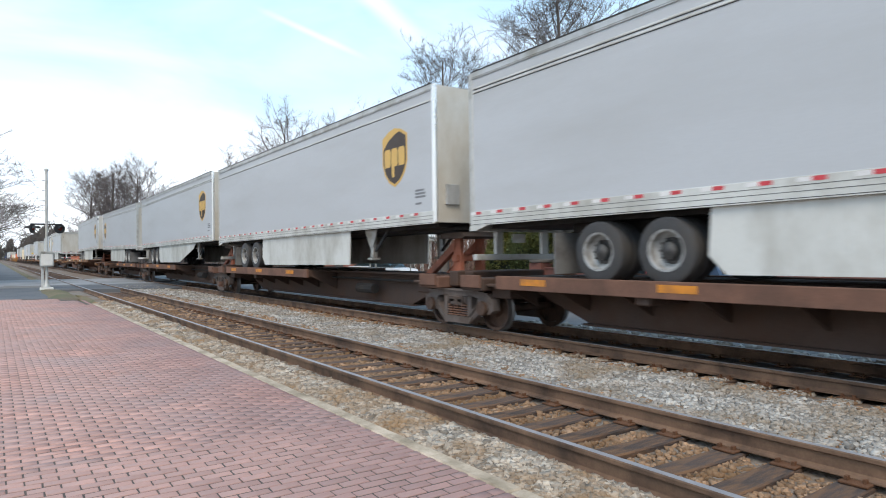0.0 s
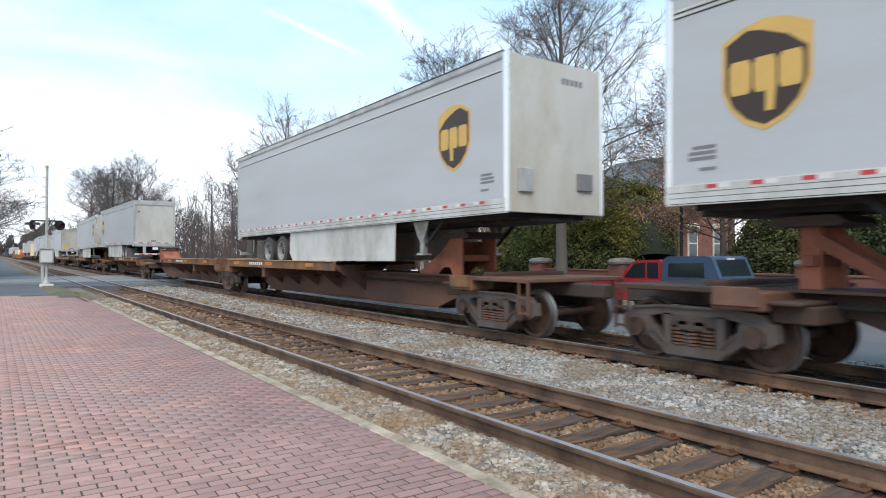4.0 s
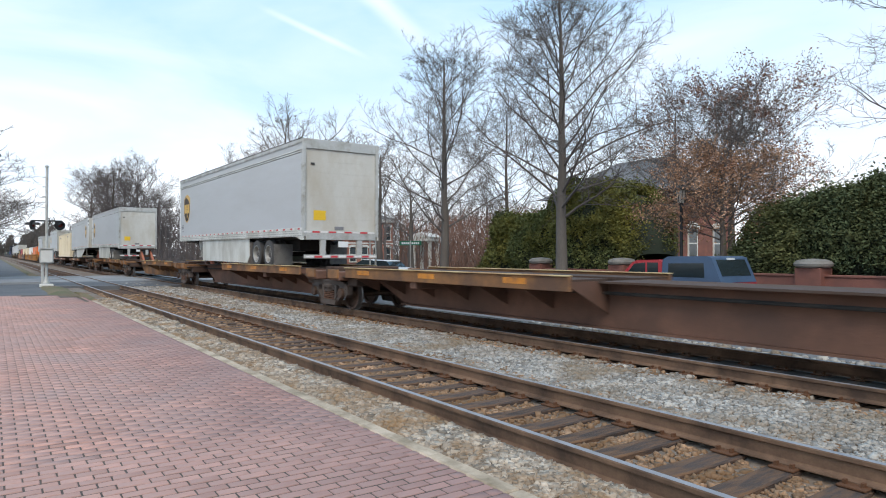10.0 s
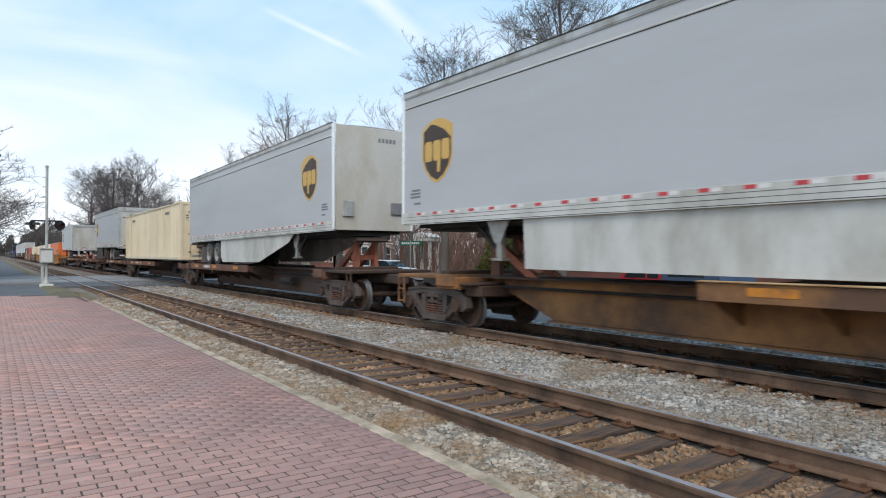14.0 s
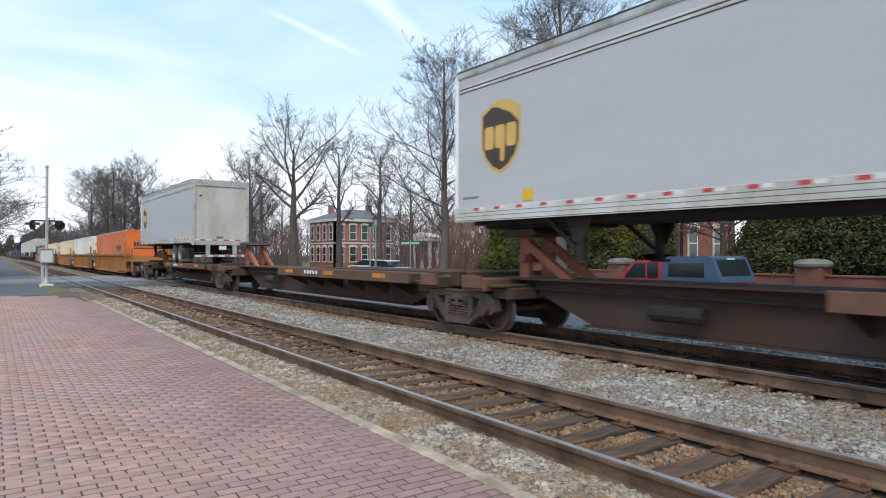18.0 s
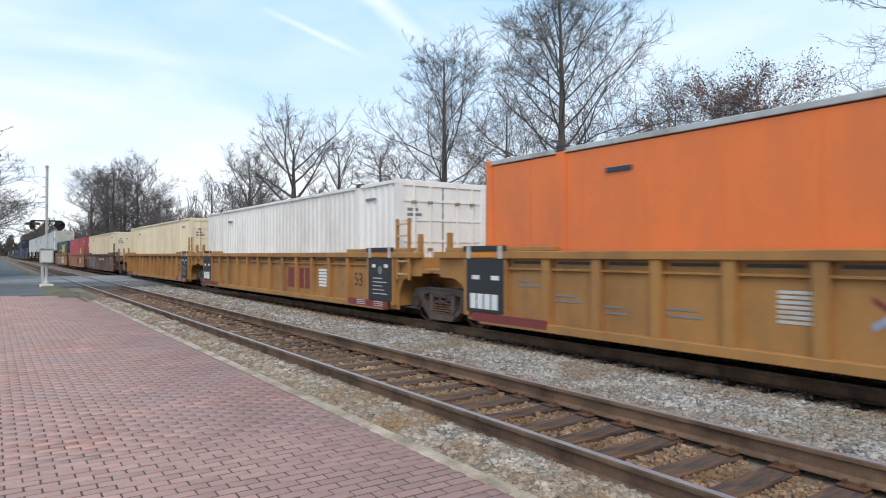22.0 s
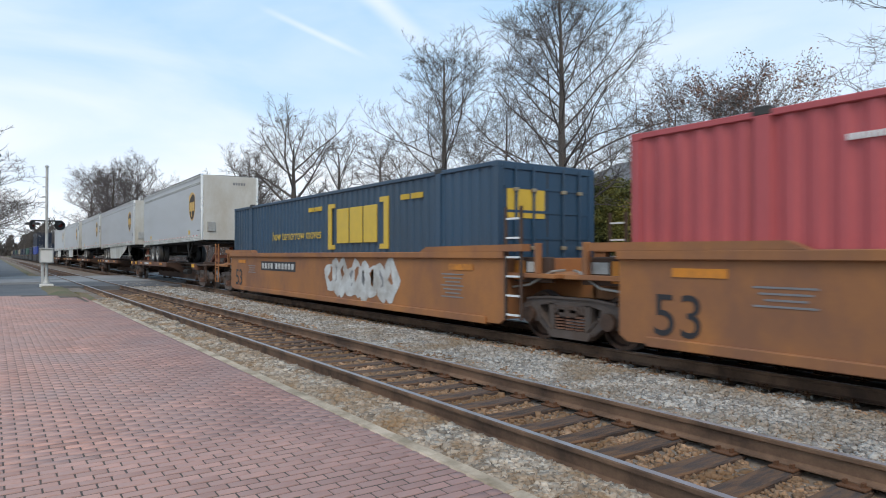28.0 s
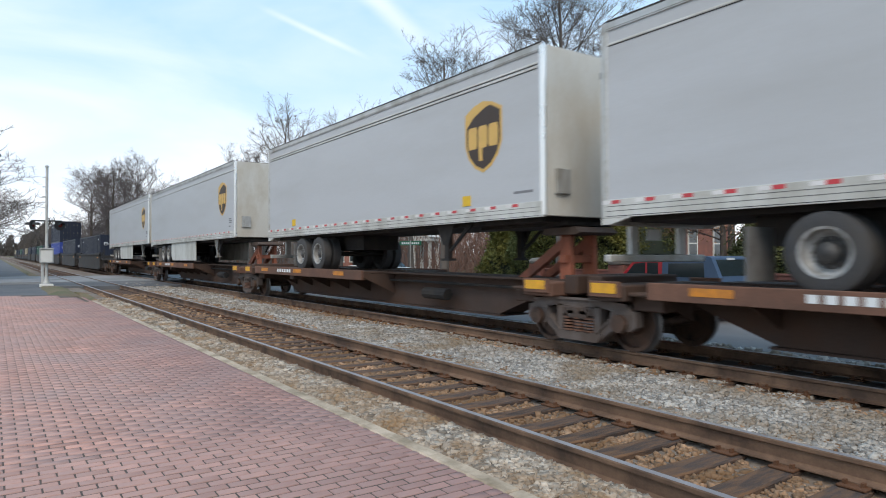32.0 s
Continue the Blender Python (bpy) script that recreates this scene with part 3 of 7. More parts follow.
def track(name, y0, label, ties):
    t = thing(name, label, "railway track", "tracks", "structure")
    for y in (y0, y0 + GAUGE):
        rail(y, "rail", t)
    k = 0
    far = Build()
    for x in ties:
        jx, jr = rng.uniform(-0.03, 0.03), rng.uniform(-1.6, 1.6)
        if x > -36:
            o = new("tie", tie_mesh)
            o.parent, o.matrix_basis = t, pose(x + jx, y0 + GAUGE / 2 + rng.uniform(-0.05, 0.05), -0.192 + rng.uniform(-0.008, 0.002), 0, 0, jr)
            if x > -22:
                for y in (y0, y0 + GAUGE):
                    p = new("tie_plate", plate_mesh)
                    p.parent, p.matrix_basis = t, pose(x + jx, y, -0.192, 0, 0, jr)
        else:
            far.box(x - 0.115, x + 0.115, y0 + GAUGE / 2 - 1.3, y0 + GAUGE / 2 + 1.3, -0.36, -0.195)
    if far.v:
        tagged(part("far_ties", far, M["tie"], t), kind="stuff")
    return t


track("near_track", YA, "rusty railway track on weathered dark wooden ties", near_ties + [-2.68 - TIE_STEP * i for i in range(84, 330)])
track("far_track", YC, "railway track under the train on wooden ties", [-2.4 - TIE_STEP * i for i in range(-6, 180)])

# ---- brick platform ----
PZ = -0.065
platform_outline = [(12.0, -9.0), (12.0, 2.776), (-24.5, 2.776), (-27.5, 2.55), (-29.3, 1.9), (-29.9, 0.9), (-30.1, -9.0)]
platform = tagged(part("platform", Build().slab(platform_outline, 2, -0.45, PZ - 0.0058), M["joint"]), "red brick paved station platform", "platform", kind="structure")
edge_strip = Build()
x = 12.0
while x > -24.9:
    n = 3.05 + rng.uniform(-0.02, 0.02)
    x2 = max(x - n, -25.0)
    dy = rng.uniform(-0.006, 0.006)
    edge_strip.cbox(x2 + 0.008, x, 2.774 + dy, 2.905 + dy, -0.42, PZ + 0.004 + rng.uniform(-0.004, 0.006), 0.012)
    x = x2
tagged(part("platform_edge", edge_strip, M["kerb"]), "pale concrete edging along the brick platform", "kerb", kind="structure")


# ---- train kinds: wheel trucks, spine cars, well cars, trailers, containers ----
TRAIN, WHEELSETS = [], []   # (thing, distance behind the origin at the clip's start)
SPEED = 13.85


def wheel_truck(parent, x):
    """A freight bogie: side frames with springs and bearing caps, bolster, two wheelsets."""
    t = new("truck")
    t.parent, t.matrix_basis = parent, pose(x, 0, 0)
    t["label"] = "rusty cast steel freight bogie"
    for y in (-1.0, 1.0):
        k = 1 if y > 0 else -1
        b = Build()
        b.slab([(-1.10, 0.62), (-0.98, 0.74), (-0.5, 0.79), (0.5, 0.79), (0.98, 0.74), (1.10, 0.62), (1.0, 0.57), (0.52, 0.66), (-0.52, 0.66), (-1.0, 0.57)], 1, y - 0.075, y + 0.075)
        for q in (-1, 1):
            b.slab([(q * 1.15, 0.64), (q * 1.17, 0.42), (q * 1.05, 0.34), (q * 0.76, 0.34), (q * 0.64, 0.44), (q * 0.70, 0.66)], 1, y - 0.085, y + 0.085)
            b.slab([(q * 0.80, 0.40), (q * 0.64, 0.50), (q * 0.34, 0.24), (q * 0.42, 0.12)], 1, y - 0.07, y + 0.07)
            b.slab([(q * 0.47, 0.68), (q * 0.34, 0.68), (q * 0.34, 0.20), (q * 0.46, 0.20)], 1, y - 0.075, y + 0.075)
        b.slab([(-0.52, 0.25), (0.52, 0.25), (0.42, 0.11), (-0.42, 0.11)], 1, y - 0.10, y + 0.10)
        # flanges stand proud round the windows of the casting
        yo = y + k * 0.085
        for x0, z0, x1, z1 in ((-1.0, 0.735, -0.5, 0.782), (-0.5, 0.782, 0.5, 0.782), (0.5, 0.782, 1.0, 0.735), (-0.62, 0.455, -0.38, 0.235), (0.62, 0.455, 0.38, 0.235)):
            b.slab([(x0, z0 + 0.018), (x1, z1 + 0.018), (x1, z1 - 0.018), (x0, z0 - 0.018)], 1, yo - k * 0.012, yo + k * 0.024)
        part("side_frame", b, M["frame_iron"], t)
        sp = Build()
        for sx in (-0.22, 0.0, 0.22):
            for n in range(5):
                sp.lathe([(0.06, 0), (0.098, 0.005), (0.098, 0.029), (0.06, 0.034)], (sx, y + k * 0.03, 0.255 + 0.05 * n), 2, 8)
        tagged(part("spring_nest", sp, M["rust"], t), kind="stuff")
        end = Build().cbox(-0.33, 0.33, min(y - k * 0.1, y + k * 0.09), max(y - k * 0.1, y + k * 0.09), 0.51, 0.655, 0.02)
        for sx in (-0.14, 0.14):
            end.cbox(sx - 0.09, sx + 0.09, min(y, y + k * 0.12), max(y, y + k * 0.12), 0.53, 0.60, 0.01)
        part("bolster_end", end, M["truck_iron"], t)
        for sx in (-0.89, 0.89):
            part("bearing_adapter", Build().slab([(sx - 0.20, 0.60), (sx + 0.20, 0.60), (sx + 0.16, 0.40), (sx - 0.16, 0.40)], 1, y - 0.10, y + 0.10), M["frame_iron"], t)
            cap = Build().lathe([(0.135, -0.04), (0.145, 0.02), (0.12, 0.075), (0.05, 0.09)], (sx, y + (0.07 if y > 0 else -0.14), 0.455), 1, 14)
            for n in range(3):
                a2 = n * 2.094 + 0.5
                cap.box(sx + 0.085 * math.cos(a2) - 0.016, sx + 0.085 * math.cos(a2) + 0.016, y + k * 0.13, y + k * 0.16, 0.455 + 0.085 * math.sin(a2) - 0.016, 0.455 + 0.085 * math.sin(a2) + 0.016)
            part("bearing_cap", cap, M["wheel_steel"], t)
    for sx in (-0.42, 0.42):
        part("brake_beam", Build().cbox(sx - 0.05, sx + 0.05, -0.82, 0.82, 0.36, 0.46, 0.01), M["under"], t)
    part("bolster", Build().cbox(-0.22, 0.22, -1.12, 1.12, 0.46, 0.66, 0.02), M["truck_iron"], t)
    for sx in (-0.89, 0.89):
        wb = Build().tube([(0, -1.05, 0), (0, 1.05, 0)], [0.075, 0.075], 10)
        for y in (-0.7525, 0.7525):
            s = 1 if y > 0 else -1
            prof = [(0.10, 0.085 * s), (0.14, 0.085 * s), (0.16, 0.02 * s), (0.34, 0.0), (0.36, 0.065 * s), (0.42, 0.065 * s), (0.425, -0.03 * s), (0.455, -0.055 * s), (0.45, -0.075 * s), (0.36, -0.075 * s), (0.34, -0.03 * s), (0.12, -0.05 * s)]
            wb.lathe(prof, (0, y, 0), 1, 28)
            for k in range(2):
                a = k * math.pi + 0.4
                wb.box(0.25 * math.cos(a) - 0.03, 0.25 * math.cos(a) + 0.03, y + s * 0.005, y + s * 0.03, 0.25 * math.sin(a) - 0.03, 0.25 * math.sin(a) + 0.03)
        w = part("wheelset", wb, M["wheel_steel"], t, smooth=True)
        w.data.materials.append(M["wheel_tread"])
        for face in w.data.polygons:
            if all(math.hypot(w.data.vertices[n].co.x, w.data.vertices[n].co.z) > 0.41 for n in face.vertices):
                face.material_index = 1
        w.matrix_basis = pose(sx, 0, 0.425)
        WHEELSETS.append(w)
    return t


TRUCK = None


def add_truck(parent, x):
    """The bogie's pieces are built once; later ones share its meshes."""
    global TRUCK
    if TRUCK is None:
        TRUCK = wheel_truck(parent, x)
        return TRUCK
    t = new("truck")
    t.parent, t.matrix_basis = parent, pose(x, 0, 0)
    t["label"] = TRUCK["label"]
    for o in TRUCK.children:
        q = share(o, t, o.matrix_basis.copy())
        if q.name.startswith("wheelset"):
            WHEELSETS.append(q)
    return t


def stand(car, x, way, tone):
    """The hitch stand that takes a trailer's kingpin: two legs, a sloping brace and a top plate."""
    solid, tone = tone == "rust_red", "rust_red" if tone == "rust_red2" else tone
    h = new("hitch_stand")
    h.parent, h.matrix_basis = car, pose(x, 0, 0)
    if solid:
        for y in (-0.46, 0.46):
            part("side_plate", Build().slab([(-way * 0.22, 1.02), (-way * 0.24, 1.86), (way * 0.22, 1.86), (way * 0.60, 1.55), (way * 1.45, 1.10), (way * 1.45, 1.02), (way * 0.75, 1.02), (way * 0.48, 1.22), (way * 0.22, 1.22), (way * 0.10, 1.02)], 1, y - 0.025, y + 0.025), M[tone], h)
        part("sloping_plate", Build().slab([(way * 0.24, 1.80), (way * 0.60, 1.50), (way * 1.40, 1.06), (way * 1.40, 1.02), (way * 0.58, 1.46), (way * 0.22, 1.76)], 1, -0.43, 0.43), M[tone], h)
    else:
        for y in (-0.30, 0.30):
            part("leg", Build().slab([(-0.13, 1.02), (0.15, 1.02), (0.13, 1.88), (-0.12, 1.88)], 1, y - 0.05, y + 0.05), M[tone], h)
            part("brace", Build().slab([(way * 0.02, 1.84), (way * 0.06, 1.62), (way * 1.02, 1.03), (way * 1.32, 1.03)], 1, y - 0.06, y + 0.06), M["rust_red"], h)
    part("crossbar", Build().cbox(-0.09, 0.09, -0.42, 0.42, 1.35, 1.50, 0.01), M[tone], h)
    part("top_plate", Build().slab([(-0.45, 1.88), (-0.38, 1.98), (0.38, 2.00), (0.50, 1.90), (0.4, 1.86), (-0.4, 1.86)], 1, -0.50, 0.50), M["truck_iron"], h)
    return h


def spine_car(s0, s1, deck_end, body, edge, marks, trucks, coupler=0, stand_tone="rust_red", lift=0.0, flange=False, gap=1.6, patches=False, hitch=None):
    """One platform of an articulated spine car from s0 (leading) to s1; deck_end: -1 when the wide wheel deck is at the trailing end."""
    mid, half = (s0 + s1) / 2, (s1 - s0) / 2
    car = thing("spine_car", "rusty %s spine car platform with a hitch stand" % ("yellow-edged" if edge != "rust" else "brown"), "railway car", "spine cars of the train")
    sill = Build()
    sill.slab([(-half + 0.2, 1.02), (half - 0.2, 1.02), (half - 0.2, 0.72), (half - 1.7, 0.72), (half - 2.9, 0.28), (-half + 2.9, 0.28), (-half + 1.7, 0.72), (-half + 0.2, 0.72)], 1, -0.33, 0.33)
    part("centre_sill", sill, M[body], car)
    part("sill_flange", Build().box(-half + 2.8, half - 2.8, -0.40, 0.40, 0.24, 0.275), M[body], car)
    # wide deck for the wheels, with an edge rail, cross bearers and sloping gussets
    reach = 10.4 if gap < 1 else 9.5
    a, b = (-half + gap, -half + reach) if deck_end < 0 else (half - reach, half - gap)
    deck = Build()
    for y0, y1 in ((-1.30, -0.36), (0.36, 1.30)):
        deck.box(a, b, y0, y1, 1.03 + lift * 0.5, 1.075 + lift * 0.5)
    part("wheel_deck", deck, M["rust_dark"], car)
    for y in (-1.30, 1.30):
        rail_b = Build().cbox(a - 0.05, b + 0.05, y - 0.035, y + 0.035, 0.86 + lift, 1.105 + lift, 0.008)
        er = part("edge_rail", rail_b, M[edge], car)
        if flange:
            part("top_flange", Build().cbox(a - 0.05, b + 0.05, y - 0.07, y + 0.05, 1.106 + lift, 1.128 + lift, 0.006), M["deck_tan"], er, "worn tan flange")
        n, y2 = 6, y + (0.037 if y > 0 else -0.041)
        for k in range(3):
            x = a + (b - a) * (0.08 + 0.36 * k)
            part("reflective_patch", Build().box(x, x + 0.62, y2, y2 + 0.004, 0.95 + lift, 1.06 + lift), M["deck_orange"], car)
        if marks:
            rep = Build()
            for k in range(marks):
                x = a + (b - a) * 0.27 + k * 0.20
                rep.box(x, x + 0.13, y2, y2 + 0.004, 0.95 + lift, 1.05 + lift)
            tagged(part("reporting_mark", rep, M["sign_white"], car), kind="stuff")
        for k in range(n + 1):
            x = a + (b - a) * k / n
            sgn = 1 if y > 0 else -1
            g = Build().slab([(sgn * 0.34, 1.02 + lift), (sgn * 1.26, 1.02 + lift), (sgn * 1.26, 0.93 + lift), (sgn * 0.34, 0.50)], 0, x - 0.02, x + 0.02)
            part("gusset", g, M[body], car)
        sgn, x = 1 if y > 0 else -1, a + (b - a) * (0.40 if deck_end < 0 else 0.60)
        part("deck_bracket", Build().cbox(x - 0.13, x + 0.13, min(sgn * 0.34, sgn * 1.27), max(sgn * 0.34, sgn * 1.27), 0.74, 0.92 + lift, 0.02), M[body], car)
        part("deck_lip", Build().box(a, b, min(y - sgn * 0.03, y - sgn * 0.12), max(y - sgn * 0.03, y - sgn * 0.12), 0.862 + lift, 0.885 + lift), M["rust_dark"], er)
    # narrow walk and bolsters at the other end
    c, d = (b, half - 0.5) if deck_end < 0 else (-half + 0.5, a)
    part("narrow_deck", Build().box(c, d, -0.62, 0.62, 1.025, 1.06), M["rust_dark"], car)
    e = half - 0.9 if deck_end < 0 else -half + 0.9
    for x in (-half + 0.75, half - 0.75):
        part("end_bolster", Build().cbox(x - 0.35, x + 0.35, -1.28, 1.28, 0.80, 1.04, 0.02), M[body if x * deck_end > 0 else edge], car)
        for y in (-1.30, 1.30):
            post = part("corner_post", Build().cbox(x - 0.30, x + 0.30, y - 0.03, y + 0.03, 0.86, 1.10, 0.008), M[edge], car)
            y2 = y + (0.030 if y > 0 else -0.036)
            if patches:
                part("reflective_patch", Build().box(x - 0.24, x + 0.24, y2, y2 + 0.006, 0.92, 1.07), M["deck_yellow_patch"], post, "bright yellow reflective patch")
    # stepped end castings over the bogies
    for k in (-1, 1):
        for x0, x1, w, z0, z1 in ((0.12, 0.42, 0.98, 0.84, 1.16), (1.05, 1.60, 1.02, 0.66, 0.88), (1.10, 1.50, 1.20, 0.88, 0.94)):
            part("end_casting", Build().cbox(min(k * (half - x0), k * (half - x1)), max(k * (half - x0), k * (half - x1)), -w, w, z0, z1, 0.02), M["rust_dark"], car)
    for x in (half - 5.2 if deck_end < 0 else -half + 4.4,) if body == "rust_dark" else ():
        part("air_reservoir", Build().tube([(x, -0.62, 0.62), (x + 0.9, -0.62, 0.62)], [0.13, 0.13], 10), M["under"], car)
    part("brake_pipe", Build().tube([(-half + 1, -0.48, 0.86), (half - 1, -0.48, 0.86)], [0.03, 0.03], 6), M["under"], car)
    sx = (half - (2.0 if gap < 1 else 0.35 if coupler == 1 else 1.0)) if deck_end < 0 else (-half + (2.2 if gap < 1 else 1.2))
    sx = sx if hitch is None else hitch - half
    stand(car, sx, -1 if deck_end < 0 else 1, stand_tone)
    if "a" in trucks:
        add_truck(car, half)
    if "b" in trucks:
        add_truck(car, -half)
    ends = ([half] if coupler in (1, 3) else []) + ([-half] if coupler in (2, 3) else [])
    for x in ends:
        k = 1 if x > 0 else -1
        part("coupler", Build().cbox(min(x, x + k * 1.9), max(x, x + k * 1.9), -0.13, 0.13, 0.72, 0.98, 0.03), M["truck_iron"], car)
        part("end_platform", Build().cbox(min(x - k * 0.6, x + k * 1.2), max(x - k * 0.6, x + k * 1.2), -1.25, 1.25, 1.00, 1.08, 0.015), M[body], car)
        for y in (-1.24, 1.24):
            lad = Build()
            for z in (0.45, 0.72, 1.0):
                lad.box(x + k * 0.95, x + k * 1.2, y - 0.02, y + 0.02, z, z + 0.03)
            for q in (0.95, 1.18):
                lad.box(x + k * q - 0.015, x + k * q + 0.015, y - 0.02, y + 0.02, 0.42, 1.05)
            part("step_ladder", lad, M[body], car)
    TRAIN.append((car, mid))
    return car


def road_wheels(parent, xs):
    """Dual wheels on trailer axles."""
    for x in xs:
        part("axle", Build().tube([(x, -1.15, 0.45), (x, 1.15, 0.45)], [0.07, 0.07], 8), M["under"], parent)
        for y in (-1.0, 1.0):
            w = new("wheel")
            w.parent, w.matrix_basis = parent, pose(x, y, 0.45)
            s = 1 if y > 0 else -1
            tb = Build()
            for o in (-0.15, 0.15):
                tb.lathe([(0.30, o - 0.12), (0.42, o - 0.125), (0.47, o - 0.10), (0.475, o + 0.10), (0.42, o + 0.125), (0.30, o + 0.12), (0.30, o - 0.12)], (0, 0, 0), 1, 24, False)
            part("tyre", tb, M["tyre"], w, smooth=True)
            rb = Build().lathe([(0.305, 0.24 * s), (0.30, 0.275 * s), (0.27, 0.268 * s), (0.255, 0.15 * s), (0.19, 0.10 * s)], (0, 0, 0), 1, 24, False)
            part("rim", rb, M["rim_pale"], w, "pale steel rim", smooth=True)
            rb = Build().lathe([(0.20, 0.10 * s), (0.13, 0.11 * s), (0.12, 0.20 * s), (0.07, 0.23 * s), (0.001, 0.235 * s)], (0, 0, 0), 1, 20, False)
            for k in range(10):
                a2 = k * math.pi / 5
                rb.box(0.165 * math.cos(a2) - 0.015, 0.17 * math.cos(a2) + 0.015, 0.14 * s, 0.17 * s, 0.17 * math.sin(a2) - 0.015, 0.17 * math.sin(a2) + 0.015)
            part("hub", rb, M["hub_dark"], w, "dark recessed hub", smooth=True)


def shield(parent, x, y, z, size, flip):
    """A courier's shield emblem: brown field, gold border and a plain gold device."""
    h, w = size, size * 0.41
    sgn = 1 if y > 0 else -1

    def outline(k):
        pts = [(-w * k, h * 0.36 * k), (-w * 0.5 * k, h * 0.46 * k), (0, h * 0.5 * k), (w * 0.5 * k, h * 0.46 * k), (w * k, h * 0.36 * k), (w * k, -h * 0.10 * k), (w * 0.80 * k, -h * 0.28 * k), (w * 0.45 * k, -h * 0.42 * k), (0, -h * 0.5 * k), (-w * 0.45 * k, -h * 0.42 * k), (-w * 0.80 * k, -h * 0.28 * k), (-w * k, -h * 0.10 * k)]
        return [(x + p, z + q) for p, q in pts]
    e = part("emblem", Build().slab(outline(1.0), 1, y, y + sgn * 0.004), M["shield_gold"], parent, "gold-edged brown shield emblem")
    part("emblem_field", Build().slab(outline(0.90), 1, y + sgn * 0.004, y + sgn * 0.007), M["shield_brown"], e)
    d = Build()
    y0, y1 = y + sgn * 0.007, y + sgn * 0.010
    for k, low in ((-1, 0.15), (0, 0.33), (1, 0.15)):
        cx, a = x + k * w * 0.56, 0.06
        d.slab([(cx - w * (0.25 - a), z + h * 0.16), (cx + w * (0.25 - a), z + h * 0.16), (cx + w * 0.25, z + h * 0.11), (cx + w * 0.25, z - h * 0.10), (cx + w * (0.25 - a), z - h * 0.15), (cx - w * 0.02, z - h * 0.15), (cx - w * 0.02, z - h * low), (cx - w * 0.20, z - h * low), (cx - w * 0.25, z - h * 0.10), (cx - w * 0.25, z + h * 0.11)], 1, y0, y1)
    tagged(part("emblem_device", d, M["shield_gold"], e), kind="stuff")
    gloss = Build().slab([(x - w * 0.92, z + h * 0.34), (x - w * 0.4, z + h * 0.44), (x, z + h * 0.462), (x + w * 0.5, z + h * 0.43), (x + w * 0.1, z + h * 0.40), (x - w * 0.5, z + h * 0.30), (x - w * 0.92, z + h * 0.16)], 1, y0, y1)
    part("emblem_band", gloss, M["shield_gold"], e)


